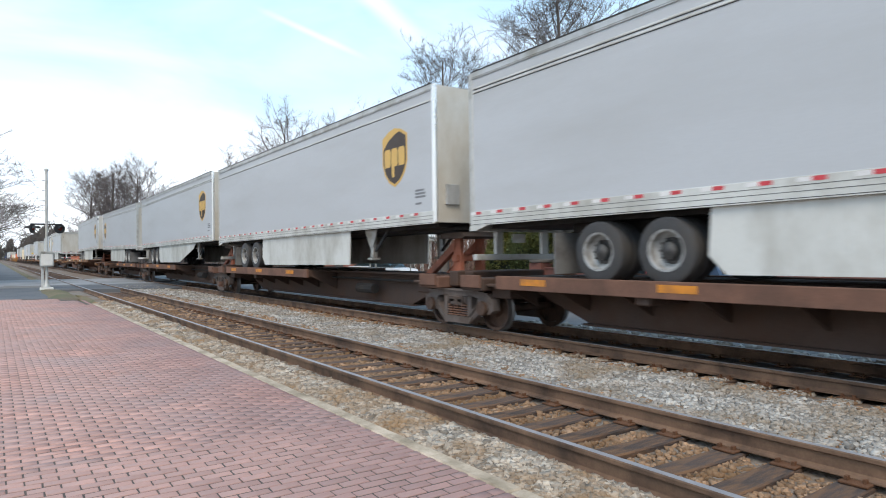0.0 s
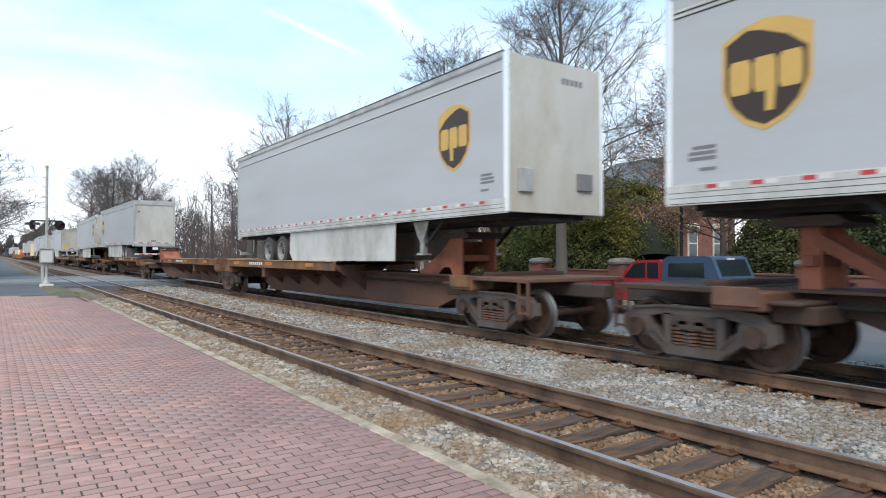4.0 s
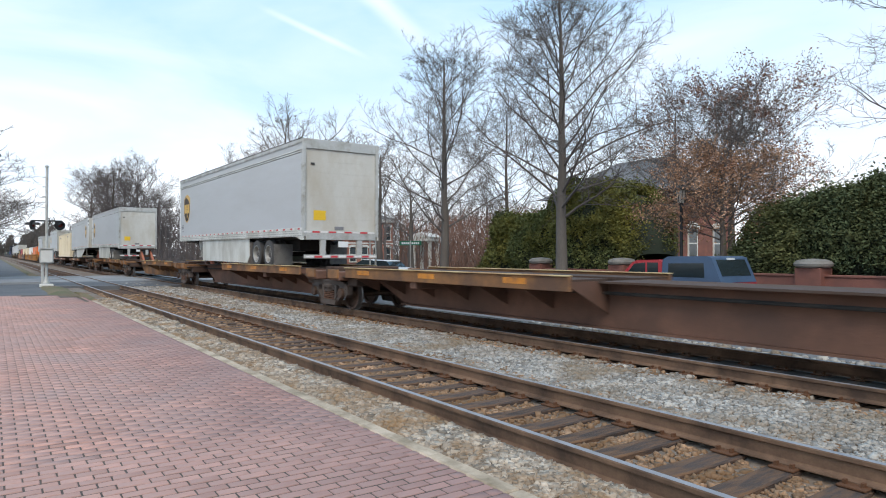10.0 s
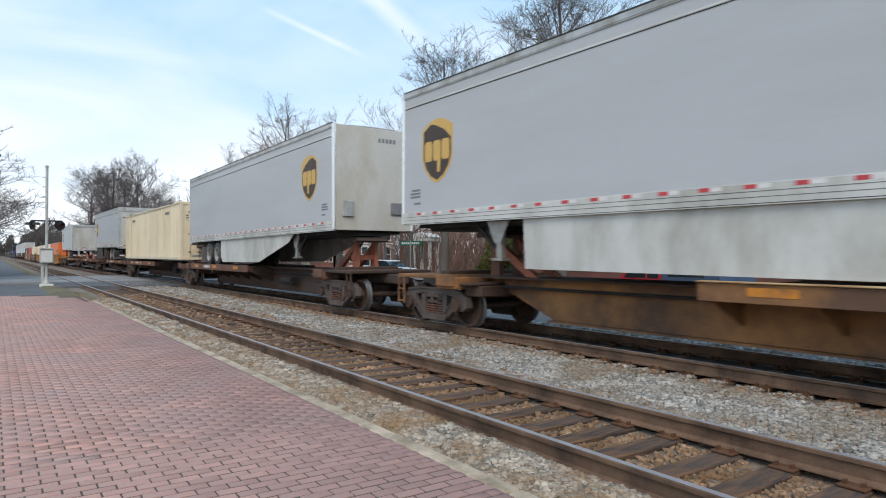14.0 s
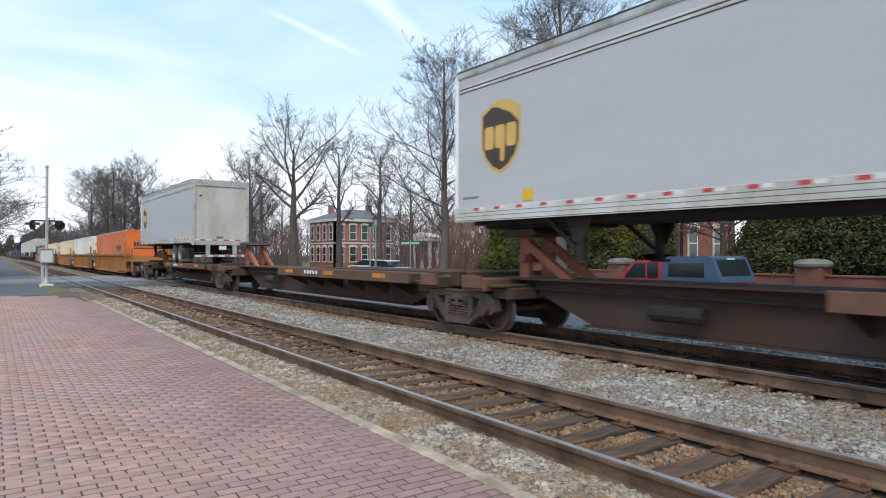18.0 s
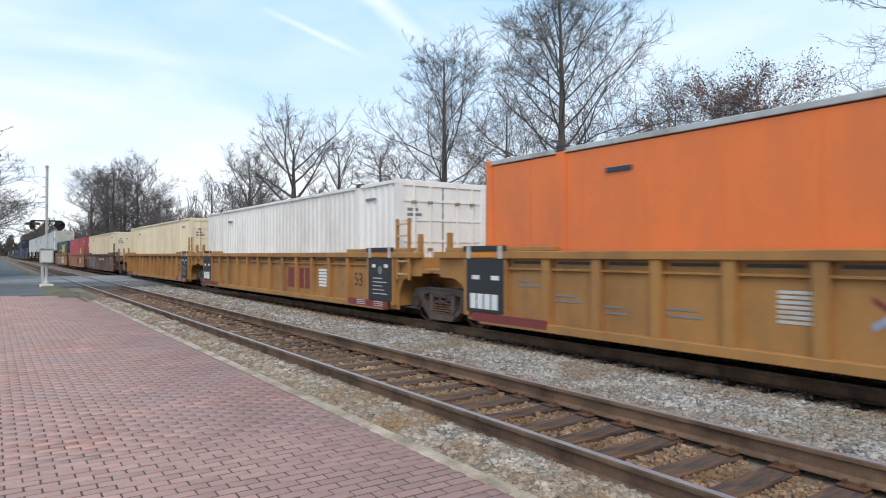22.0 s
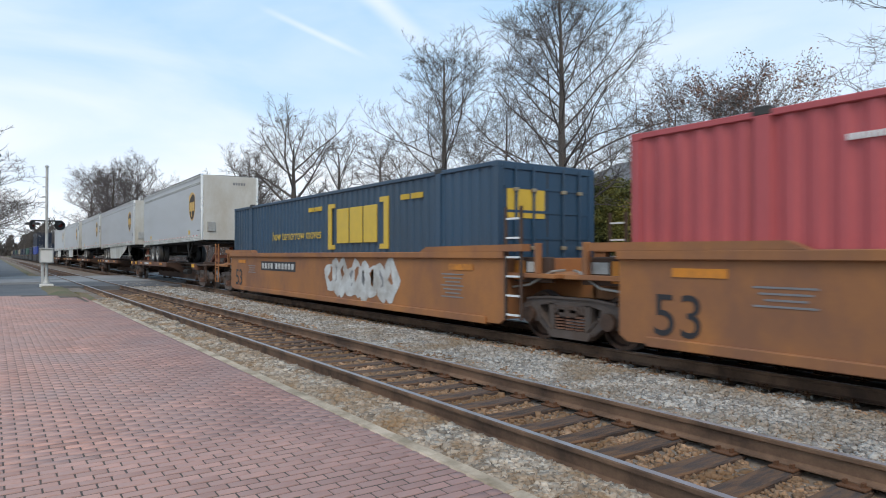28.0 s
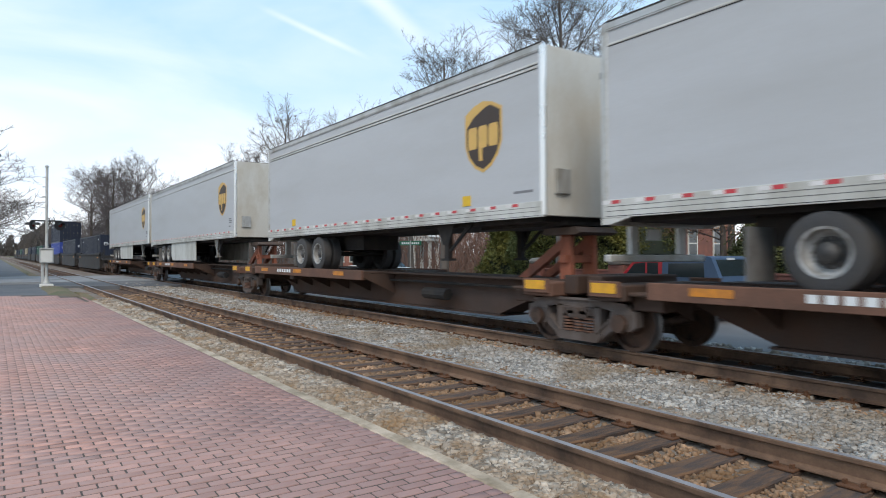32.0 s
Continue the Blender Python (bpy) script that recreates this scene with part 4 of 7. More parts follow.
def trailer(length, s_mid, facing, skirt="long", style="plain", tags=False, sticker=False, hue="trailer_side"):
    """A box semi-trailer, built with its nose to +x, its tyres on z = 0; facing -1 turns it round."""
    words = {"long": "long side skirts", "taper": "tapered side skirts", "short": "short side skirts", "none": "open undercarriage"}[skirt]
    tr = thing("semi_trailer", "pale grey box semi-trailer with %s and a shield emblem" % words, "trailer", "trailers on the train")
    L, W, B, T = length / 2, 1.295, 1.0, 3.96
    body = Build().cbox(-L + 0.10, L - 0.10, -W + 0.012, W - 0.012, B + 0.10, T - 0.03, 0.02)
    part("cargo_box", body, M[hue], tr)
    part("roof", Build().slab([(-W + 0.03, T - 0.035), (-W * 0.5, T + 0.005), (0, T + 0.015), (W * 0.5, T + 0.005), (W - 0.03, T - 0.035)], 0, -L + 0.08, L - 0.08), M["trailer_roof"], tr)
    part("floor_frame", Build().box(-L + 0.3, L - 0.3, -1.0, 1.0, B - 0.06, B + 0.10), M["under"], tr)
    for y in (-W, W):
        s = 1 if y > 0 else -1
        part("top_rail", Build().cbox(-L + 0.05, L - 0.05, min(y, y - s * 0.05), max(y, y - s * 0.05), T - 0.11, T, 0.01), M["trailer_rail"], tr)
        part("bottom_rail", Build().cbox(-L + 0.05, L - 0.05, min(y - s * 0.04, y + s * 0.004), max(y - s * 0.04, y + s * 0.004), B, B + 0.27, 0.003), M["skirt"], tr)
        for z, m2 in ((B + 0.018, "dark_line"), (B + 0.095, "trailer_roof"), (B + 0.165, "trailer_roof")):
            part("rail_shadow_gap", Build().box(-L + 0.1, L - 0.1, min(y, y + s * 0.006), max(y, y + s * 0.006), z, z + 0.009), M[m2], tr)
        part("rear_corner_plate", Build().slab([(-L + 0.0, B - 0.10), (-L + 0.16, B - 0.10), (-L + 0.55, B - 0.002), (-L + 0.0, B - 0.002)], 1, y - s * 0.05, y), M["skirt"], tr)
        part("drip_rail", Build().cbox(-L + 0.1, L - 0.1, min(y - s * 0.01, y + s * 0.006), max(y - s * 0.01, y + s * 0.006), T - 0.135, T - 0.115, 0.004), M["trailer_rail"], tr)
        part("roof_edge", Build().box(-L + 0.1, L - 0.1, min(y - s * 0.03, y + s * 0.003), max(y - s * 0.03, y + s * 0.003), T, T + 0.022), M["dark_line"], tr)
        zz = (T - 0.34, T - 0.41) if style == "lined" else (T - 0.36,)
        for z in zz:
            bead = part("side_bead", Build().cbox(-L + 0.15, L - 0.15, min(y - s * 0.02, y), max(y - s * 0.02, y), z, z + 0.034, 0.006), M["skirt"], tr, "pale raised bead along the side")
            # dark line drawn as the shade right under the bead
            part("bead_groove", Build().box(-L + 0.15, L - 0.15, min(y - s * 0.02, y - s * 0.006), max(y - s * 0.02, y - s * 0.006), z - 0.013, z - 0.001), M["dark_line"], bead)
        n = int(length / 0.62)
        stripe = [Build(), Build()]
        for k in range(n):
            x = -L + 0.2 + k * (length - 0.4) / n
            stripe[0].box(x, x + 0.16, min(y, y + s * 0.006), max(y, y + s * 0.006), B + 0.205, B + 0.258)
            stripe[1].box(x - 0.17, x - 0.005, min(y, y + s * 0.006), max(y, y + s * 0.006), B + 0.205, B + 0.258)
        tagged(part("red_reflector_tape", stripe[0], M["reflector_red"], tr), kind="stuff")
        tagged(part("white_reflector_tape", stripe[1], M["reflector_white"], tr), kind="stuff")
        shield(tr, L - (1.65 if facing > 0 else 1.42), y - s * 0.010, B + (1.60 if facing > 0 else 1.53), 1.36, s)
        for k, w2 in ((0, 0.24), (1.6, 0.40), (2.4, 0.40), (3.2, 0.34)) if skirt != "none" else ((0, 0.5),):
            part("fleet_number", Build().box(L - 0.78, L - 0.78 + w2, min(y - s * 0.008, y - s * 0.012), max(y - s * 0.008, y - s * 0.012), B + 0.44 + 0.09 * k, B + 0.485 + 0.09 * k), M["grey_mark"], tr)
        if tags:
            for x in (L - 2.3, -L + 2.1):
                part("yellow_label", Build().box(x, x + 0.26, min(y, y - s * 0.012), max(y, y - s * 0.008), B + 0.32, B + 0.52), M["yellow_tag"], tr)
        # skirts
        z0 = 0.12
        if skirt == "long":
            o = [(-L + 5.1, B), (L - 4.05, B), (L - 4.1, z0), (-L + 5.3, z0), (-L + 5.05, z0 + 0.25)]
        elif skirt == "taper":
            o = [(-L + 4.9, B), (L - 3.0, B), (L - 3.4, B - 0.25), (L - 6.2, z0), (-L + 5.1, z0), (-L + 4.85, z0 + 0.25)]
        elif skirt == "short":
            o = [(-L + 5.0, B), (-L + 9.9, B), (-L + 9.9, z0), (-L + 5.2, z0), (-L + 4.95, z0 + 0.25)]
        else:
            o = None
        if o:
            part("side_skirt", Build().slab(o, 1, y - s * 0.06, y - s * 0.085), M["skirt"], tr)
        # landing leg
        leg = Build().cbox(L - 3.25, L - 3.10, y - s * 0.28 - 0.06, y - s * 0.28 + 0.06, 0.30, B, 0.01)
        leg.box(L - 3.32, L - 3.03, y - s * 0.28 - 0.10, y - s * 0.28 + 0.10, 0.25, 0.30)
        iron = M["under" if skirt == "none" else "grey_metal"]
        part("landing_leg", leg, iron, tr)
        part("leg_bracket", Build().slab([(L - 3.50, B), (L - 2.86, B), (L - 3.08, 0.58), (L - 3.26, 0.58)], 1, y - s * 0.20, y - s * 0.215), iron, tr)
        part("leg_brace", Build().slab([(L - 3.15, 0.45), (L - 3.05, 0.45), (L - 2.3, B), (L - 2.45, B)], 1, y - s * 0.28 - 0.02, y - s * 0.28 + 0.02), M["under"], tr)
    for x, m in ((L, "nose"), (-L, "rear")):
        for y in (-W, W):
            s = 1 if y > 0 else -1
            k = 1 if x > 0 else -1
            b = Build().cbox(min(x, x - k * 0.13), max(x, x - k * 0.13), min(y + s * 0.002, y - s * 0.11), max(y + s * 0.002, y - s * 0.11), B, T, 0.035 if m == "nose" else 0.012)
            part("corner_post", b, M["polished" if m == "nose" else "silver_paint"], tr)
    part("front_wall", Build().cbox(L - 0.09, L - 0.02, -W + 0.10, W - 0.10, B + 0.02, T - 0.02, 0.01), M["trailer_end"], tr)
    part("upper_coupler", Build().box(L - 2.6, L - 0.15, -0.6, 0.6, B - 0.12, B - 0.05), M["under"], tr)
    for y, z, w2, h2 in ((-0.85, 0.62, 0.17, 0.22), (0.72, 0.66, 0.2, 0.17)):
        part("vent_box", Build().cbox(L - 0.03, L + 0.04, y - w2, y + w2, B + z - h2, B + z + h2, 0.01), M["trailer_rail"] if y < 0 else M["grey_mark"], tr)
    for k in range(5):
        part("unit_number", Build().box(L - 0.022, L - 0.014, 0.12 + 0.12 * k, 0.20 + 0.12 * k, T - 0.42, T - 0.30), M["grey_mark"], tr)
    # rear frame, roll-up door, bumper
    part("rear_header", Build().cbox(-L + 0.01, -L + 0.13, -W + 0.11, W - 0.11, T - 0.30, T, 0.012), M["silver_paint"], tr)
    part("rear_sill", Build().cbox(-L - 0.01, -L + 0.13, -W + 0.11, W - 0.11, B - 0.10, B + 0.18, 0.012), M["silver_paint"], tr)
    dr = part("rear_door", Build().box(-L + 0.085, -L + 0.10, -W + 0.112, W - 0.112, B + 0.185, T - 0.30), M["trailer_rail"], tr, "pale roll-up door")
    for k in range(7):
        z0, z1 = B + 0.185 + k * 0.353, B + 0.185 + (k + 1) * 0.353 - 0.001
        part("door_panel", Build().cbox(-L + 0.055, -L + 0.085, -W + 0.112, W - 0.112, z0, z1, 0.0015), M["trailer_end"], dr)
    part("door_latch", Build().cbox(-L + 0.03, -L + 0.055, -0.08, 0.22, B + 0.22, B + 0.32, 0.005), M["grey_mark"], dr)
    part("grab_handle", Build().box(-L + 0.02, -L + 0.055, 0.9, 1.02, T - 0.78, T - 0.72), M["dark_line"], dr)
    if sticker:
        part("warning_label", Build().box(-L + 0.049, -L + 0.055, 0.52, 0.92, B + 0.50, B + 0.80), M["yellow_tag"], dr)
    st = [Build(), Build()]
    for k in range(9):
        y = -W + 0.15 + k * 0.27
        st[k % 2].box(-L - 0.016, -L - 0.008, y, y + 0.24, B + 0.115, B + 0.165)
    tagged(part("rear_reflector_tape", st[0], M["reflector_white"], tr), kind="stuff")
    tagged(part("rear_reflector_tape_red", st[1], M["reflector_red"], tr), kind="stuff")
    guard = Build().cbox(-L - 0.02, -L + 0.10, -1.22, 1.22, 0.33, 0.45, 0.015)
    g = part("rear_guard", guard, M["silver_paint"], tr)
    gs = [Build(), Build()]
    for k in range(9):
        gs[k % 2].box(-L - 0.026, -L - 0.02, -1.2 + k * 0.268, -0.96 + k * 0.268, 0.36, 0.42)
    tagged(part("guard_tape", gs[0], M["reflector_white"], g), kind="stuff")
    tagged(part("guard_tape_red", gs[1], M["reflector_red"], g), kind="stuff")
    for y in (-0.62, 0.62):
        part("guard_post", Build().cbox(-L + 0.0, -L + 0.09, y - 0.09, y + 0.09, 0.45, B - 0.05, 0.01), M["silver_paint"], g)
    part("plate", Build().box(-L + 0.0, -L + 0.01, -0.22, 0.12, B - 0.32, B - 0.14), M["sign_white"], tr)
    # running gear
    part("slider_frame", Build().box(-L + 2.0, -L + 5.4, -0.55, 0.55, 0.55, B - 0.06), M["under"], tr)
    road_wheels(tr, (-L + 2.72, -L + 3.95) if skirt == "none" else (-L + 3.2, -L + 4.42) if facing > 0 else (-L + 3.0, -L + 4.2))
    for y in (-1.0, 1.0):
        part("mud_flap", Build().box(-L + 2.30, -L + 2.33, y - 0.32, y + 0.32, 0.10, 0.78), M["mud_flap"], tr, "dusty grey rubber flap")
    tr["turn"] = 180 if facing < 0 else 0
    TRAIN.append((tr, s_mid))
    return tr


def lettering(words, size, material, name):
    """Flat painted letters as a mesh."""
    txt = bpy.data.curves.new(name, "FONT")
    txt.body, txt.size, txt.extrude, txt.align_x = words, size, 0.002, "CENTER"
    tob = bpy.data.objects.new(name, txt)
    scene.collection.objects.link(tob)
    me = bpy.data.meshes.new_from_object(tob.evaluated_get(bpy.context.evaluated_depsgraph_get()))
    bpy.data.objects.remove(tob)
    me.materials.clear()
    me.materials.append(material)
    return new(name, me)


def container(length, s_mid, z, colour, style="corrugated", number="grey_mark", label="", logo=None, floor=0.0, height=2.9):
    """A freight container with corner posts, castings, corrugated or smooth sides and end doors."""
    box = thing("container", label, "container", "containers on the train")
    box["lift"] = z
    L, W, H = length / 2, 1.295, height
    n = int(length / 0.30) if style == "corrugated" else 0
    big = z > 1 or logo == "gold_block"
    for y in (-W + 0.03, W - 0.03):
        s = 1 if y > 0 else -1
        if n:
            b, pts = Build(), []
            step = (length - 0.3) / n
            for k in range(n):
                x = -L + 0.15 + k * step
                pts += [(x, y), (x + step * 0.36, y), (x + step * 0.5, y - s * 0.036), (x + step * 0.86, y - s * 0.036)]
            pts.append((L - 0.15, y))
            v = [(px, py, 0.16) for px, py in pts] + [(px, py, H - 0.07) for px, py in pts]
            b.add(v, [(i, i + 1, i + 1 + len(pts), i + len(pts)) for i in range(len(pts) - 1)])
        else:
            b = Build().box(-L + 0.15, L - 0.15, min(y, y - s * 0.02), max(y, y - s * 0.02), 0.16, H - 0.10)
            for k in range(1, int(length / 1.2)):
                part("panel_seam", Build().box(-L + k * 1.2 - 0.012, -L + k * 1.2 + 0.012, min(y, y + s * 0.006), max(y, y + s * 0.006), 0.16, H - 0.10), M[colour], box)
        part("side_panel", b, M[colour], box)
        yo = y + s * 0.03
        part("top_rail", Build().cbox(-L, L, min(yo, yo - s * 0.07), max(yo, yo - s * 0.07), H - 0.085, H, 0.01), M["trailer_rail"] if style == "smooth" else M[colour], box)
        part("bottom_rail", Build().cbox(-L, L, min(yo, yo - s * 0.07), max(yo, yo - s * 0.07), 0.0, 0.17, 0.01), M[colour], box)
        for x in (-L + 1.95, L - 1.95):
            part("lift_post", Build().cbox(x - 0.10, x + 0.10, min(yo - s * 0.035, yo + s * 0.004), max(yo - s * 0.035, yo + s * 0.004), 0.12, H - 0.02, 0.008), M[colour], box)
            part("lift_casting", Build().cbox(x - 0.12, x + 0.12, min(yo - s * 0.12, yo + s * 0.010), max(yo - s * 0.12, yo + s * 0.010), H - 0.06, H + 0.05, 0.01), M["dark_line"], box)
        for end in (-1, 1):
            num = Build()
            for k in range(9):
                x = end * (L - 3.0) - 0.45 + 0.095 * k + (0.07 if k > 3 else 0)
                if logo == "gold_block" and end < 0:
                    x += L - 3.35
                if big:
                    num.box(x, x + 0.06, min(y, yo + s * 0.002), max(y, yo + s * 0.002), H - 0.50, H - 0.38)
                else:
                    x = end * (L - (1.55 if end > 0 else 2.9)) + 0.055 * k
                    num.box(x, x + 0.035, min(y, yo + s * 0.002), max(y, yo + s * 0.002), H - (0.42 if end > 0 else 0.50), H - (0.36 if end > 0 else 0.43))
            tagged(part("box_number", num, M[number], box), kind="stuff")
        if logo == "courier_bars":
            for k in range(9):
                x = L - 4.68 + 0.225 * k
                part("lettering_bar", Build().box(x, x + 0.19, min(y, yo - s * 0.004), max(y, yo - s * 0.004), H - 1.34, H - 1.07), M["box_blue"], box)
            part("lettering_rule", Build().box(L - 4.68, L - 2.66, min(y, yo - s * 0.004), max(y, yo - s * 0.004), H - 1.48, H - 1.42), M["box_blue"], box)
        if logo == "gold_block":
            # a yellow emblem between two brackets, of plain strokes
            zc, c = H - 0.98, -2.2 * s
            for k in (-1, 1):
                q = Build().box(c + k * 1.55 - 0.10, c + k * 1.55 + 0.10, min(y, yo), max(y, yo), zc - 0.62, zc + 0.62)
                for z in (-0.62, 0.50):
                    q.box(min(c + k * 1.55, c + k * 1.25), max(c + k * 1.55, c + k * 1.25), min(y, yo), max(y, yo), zc + z, zc + z + 0.12)
                part("emblem_bracket", q, M["paint_gold"], box)
            for k in (-1, 0, 1):
                cx = c + k * 0.76
                part("emblem_block", Build().cbox(cx - 0.34, cx + 0.34, min(y, yo), max(y, yo), zc - 0.46, zc + 0.46, 0.01), M["paint_gold"], box, "yellow block emblem")
            txt = lettering("how tomorrow moves", 0.42, M["paint_gold"], "slogan")
            txt.parent, txt.matrix_basis = box, pose(1.82 * s, yo + s * 0.004, H - 1.28, 90, 0, 0 if s < 0 else 180)
        if logo == "gold_wing":
            c = -L * 0.35 * s
            q = Build().slab([(c, 0.75), (c + 0.9, 0.75), (c + 1.5, 1.5), (c + 1.2, 1.9), (c + 0.3, 1.7)], 1, min(y, yo), max(y, yo))
            part("emblem", q, M["paint_gold"], box, "yellow wing-like emblem")
    for x in (-L, L):
        k = 1 if x > 0 else -1
        for y in (-W, W):
            s = 1 if y > 0 else -1
            part("corner_post", Build().cbox(min(x, x - k * 0.15), max(x, x - k * 0.15), min(y, y - s * 0.16), max(y, y - s * 0.16), 0, H, 0.012), M[colour], box)
            for z in (0.0, H - 0.115):
                part("corner_casting", Build().cbox(min(x + k * 0.006, x - k * 0.17), max(x + k * 0.006, x - k * 0.17), min(y + s * 0.006, y - s * 0.15), max(y + s * 0.006, y - s * 0.15), z, z + 0.12, 0.012), M[colour], box)
        panel = part("end_wall" if k < 0 else "door_leaf", Build().cbox(min(x - k * 0.03, x - k * 0.08), max(x - k * 0.03, x - k * 0.08), -W + 0.16, W - 0.16, 0.12, H - 0.10, 0.01), M[colour], box)
        part("end_header", Build().cbox(min(x, x - k * 0.10), max(x, x - k * 0.10), -W + 0.15, W - 0.15, H - 0.14, H, 0.01), M[colour], box)
        part("end_sill", Build().cbox(min(x, x - k * 0.10), max(x, x - k * 0.10), -W + 0.15, W - 0.15, 0, 0.15, 0.01), M[colour], box)
        if k > 0:
            for y in (-0.85, -0.40, 0.40, 0.85) if style == "corrugated" else ():
                part("lock_rod", Build().tube([(x + 0.005, y, 0.06), (x + 0.005, y, H - 0.06)], [0.028, 0.028], 6), M[colour], panel)
            for z in (0.45, 0.95, 1.45, 1.95, 2.4) if style == "corrugated" else ():
                part("door_rib", Build().box(x - 0.035, x - 0.012, -W + 0.18, W - 0.18, z, z + 0.05), M[colour], panel)
            if logo == "gold_block":
                part("door_emblem", Build().box(x - 0.024, x - 0.016, -1.05, -0.1, H - 1.05, H - 0.45), M["paint_gold"], panel, "yellow block emblem")
            if logo == "courier_bars":
                for q in range(9):
                    part("lettering_bar", Build().box(x - 0.03, x - 0.02, -0.85 + 0.19 * q, -0.71 + 0.19 * q, H - 1.15, H - 0.85), M["box_blue"], panel)
                part("lettering_rule", Build().box(x - 0.03, x - 0.02, -0.85, 0.8, H - 1.33, H - 1.25), M["box_blue"], panel)
            for q in range(3) if style == "corrugated" else ():
                part("door_mark", Build().box(x - 0.029, x - 0.024, -1.02, -0.62 - 0.1 * (q != 1), H - 0.72 - 0.12 * q, H - 0.65 - 0.12 * q), M[number], panel)
            for q in ((-0.03, 0.0), (0.005, 0.04)) if style == "corrugated" else ():
                part("door_gasket", Build().box(x - 0.03, x - 0.026, q[0], q[1], 0.14, H - 0.12), M["dark_line" if q[0] < 0 else colour], panel)
            for q in (-0.85, -0.40, 0.40, 0.85) if style == "corrugated" and "black" not in label else ():
                for z in (0.35, 1.25, 2.35):
                    part("rod_keeper", Build().cbox(x - 0.03, x + 0.04, q - 0.06, q + 0.06, z, z + 0.07, 0.008), M["box_steel"], panel)
    part("roof", Build().box(-L + 0.05, L - 0.05, -W + 0.05, W - 0.05, H - 0.04, H - 0.012), M[colour], box)
    part("floor", Build().box(-L + 0.05, L - 0.05, -W + 0.07, W - 0.07, 0.06, 0.12), M["under"], box)
    TRAIN.append((box, s_mid))
    return box


MARK_AT = {"well_yellow": 1.6, "well_umber": 0.2, "well_brown": -4.6}


def well_car(s0, s1, tone, ribbed, trucks, coupler=0, marks=0, black_panel=False, big_bars=False, graffiti=None, number=True, boards=()):
    """One unit of an articulated well car: deep side walls between the bogies and end platforms above them."""
    mid, half = (s0 + s1) / 2, (s1 - s0) / 2
    adj = {"well_yellow": "ochre yellow ribbed", "well_brown": "tan brown smooth-sided", "well_umber": "dark brown smooth-sided", "well_black": "black"}[tone]
    car = thing("well_car", "%s container well car on rusty bogies" % adj, "railway car", "well cars of the train")
    a, W = half - 1.30, (1.475 if ribbed else 1.425)
    for y in (-W, W):
        s = 1 if y > 0 else -1
        if ribbed:
            o = [(-a - 0.95, 1.44), (a + 0.95, 1.44), (a + 0.95, 1.04), (a + 0.45, 1.03), (a + 0.18, 0.92), (a + 0.04, 0.66), (a - 0.02, 0.26), (-a + 0.02, 0.26), (-a - 0.04, 0.66), (-a - 0.18, 0.92), (-a - 0.45, 1.03), (-a - 0.95, 1.04)]
        else:
            o = [(-a, 1.46), (a, 1.46), (a, 0.34), (a - 0.14, 0.25), (-a + 0.14, 0.25), (-a, 0.34)]
        wi = 0.11 if ribbed else 0.05
        side = part("side_wall", Build().slab(o, 1, y - s * (wi + 0.05), y - s * wi), M[tone], car)
        over = 1.0 if ribbed else 0.02
        part("top_chord", Build().cbox(-a - over, a + over, min(y - s * 0.16, y + s * 0.02), max(y - s * 0.16, y + s * 0.02), 1.43, 1.56, 0.012), M[tone], side)
        part("bottom_chord", Build().cbox(-a + 0.5, a - 0.5, min(y - s * 0.16, y + s * 0.005), max(y - s * 0.16, y + s * 0.005), 0.22, 0.36, 0.012), M[tone], side)
        if ribbed:
            part("strake", Build().cbox(-a + 0.1, a - 0.1, min(y - s * 0.11, y - s * 0.06), max(y - s * 0.11, y - s * 0.06), 1.235, 1.275, 0.008), M[tone], side)
            n = int(2 * a / 1.08)
            for k in range(n + 1):
                x = -a + 0.1 + k * (2 * a - 0.2) / n
                part("rib", Build().slab([(x - 0.085, 1.43), (x + 0.085, 1.43), (x + 0.075, 0.36), (x - 0.075, 0.36)], 1, y - s * 0.11, y - s * 0.005), M[tone], side)
                if k < n:
                    x += (a - 0.1) / n
                    # dark strip laid on the wall for the shaded slot below the chord
                    part("chord_slot", Build().box(x - 0.36, x + 0.36, min(y - s * 0.109, y - s * 0.104), max(y - s * 0.109, y - s * 0.104), 1.345, 1.39), M["dark_line"], side)
        # raised shelves at the well's ends
        for k in (-1, 1):
            part("end_shelf", Build().slab([(k * (a - 2.7), 1.56), (k * (a + 0.55), 1.56), (k * (a + 0.55), 1.685), (k * (a - 2.45), 1.665)], 1, y - s * 0.18, y + s * 0.015) if not ribbed else Build().cbox(min(k * (a - 2.4), k * (a + 0.6)), max(k * (a - 2.4), k * (a + 0.6)), min(y - s * 0.16, y), max(y - s * 0.16, y), 1.56, 1.64, 0.01), M[tone], car)
        yp = y - s * (wi - 0.003)
        for k in (-1, 1):
            wide, wy = (1.0, y) if ribbed else (0.4, yp)
            part("warning_patch", Build().box(k * (a - 1.3) - wide, k * (a - 1.3) + wide, min(wy - s * 0.006, wy + s * 0.010), max(wy - s * 0.006, wy + s * 0.010), 0.27 if ribbed else 1.2, 0.42 if ribbed else 1.32), M["maroon" if ribbed else "deck_orange"], side)
        if number:
            for k in (-1, 1):
                if (ribbed and (k < 0 or (1 not in boards and black_panel != "sheet"))) or (not ribbed and k > 0):
                    continue
                nb = lettering("53", 0.46 if ribbed else 0.82, M["sign_black"], "number")
                nb.parent = side
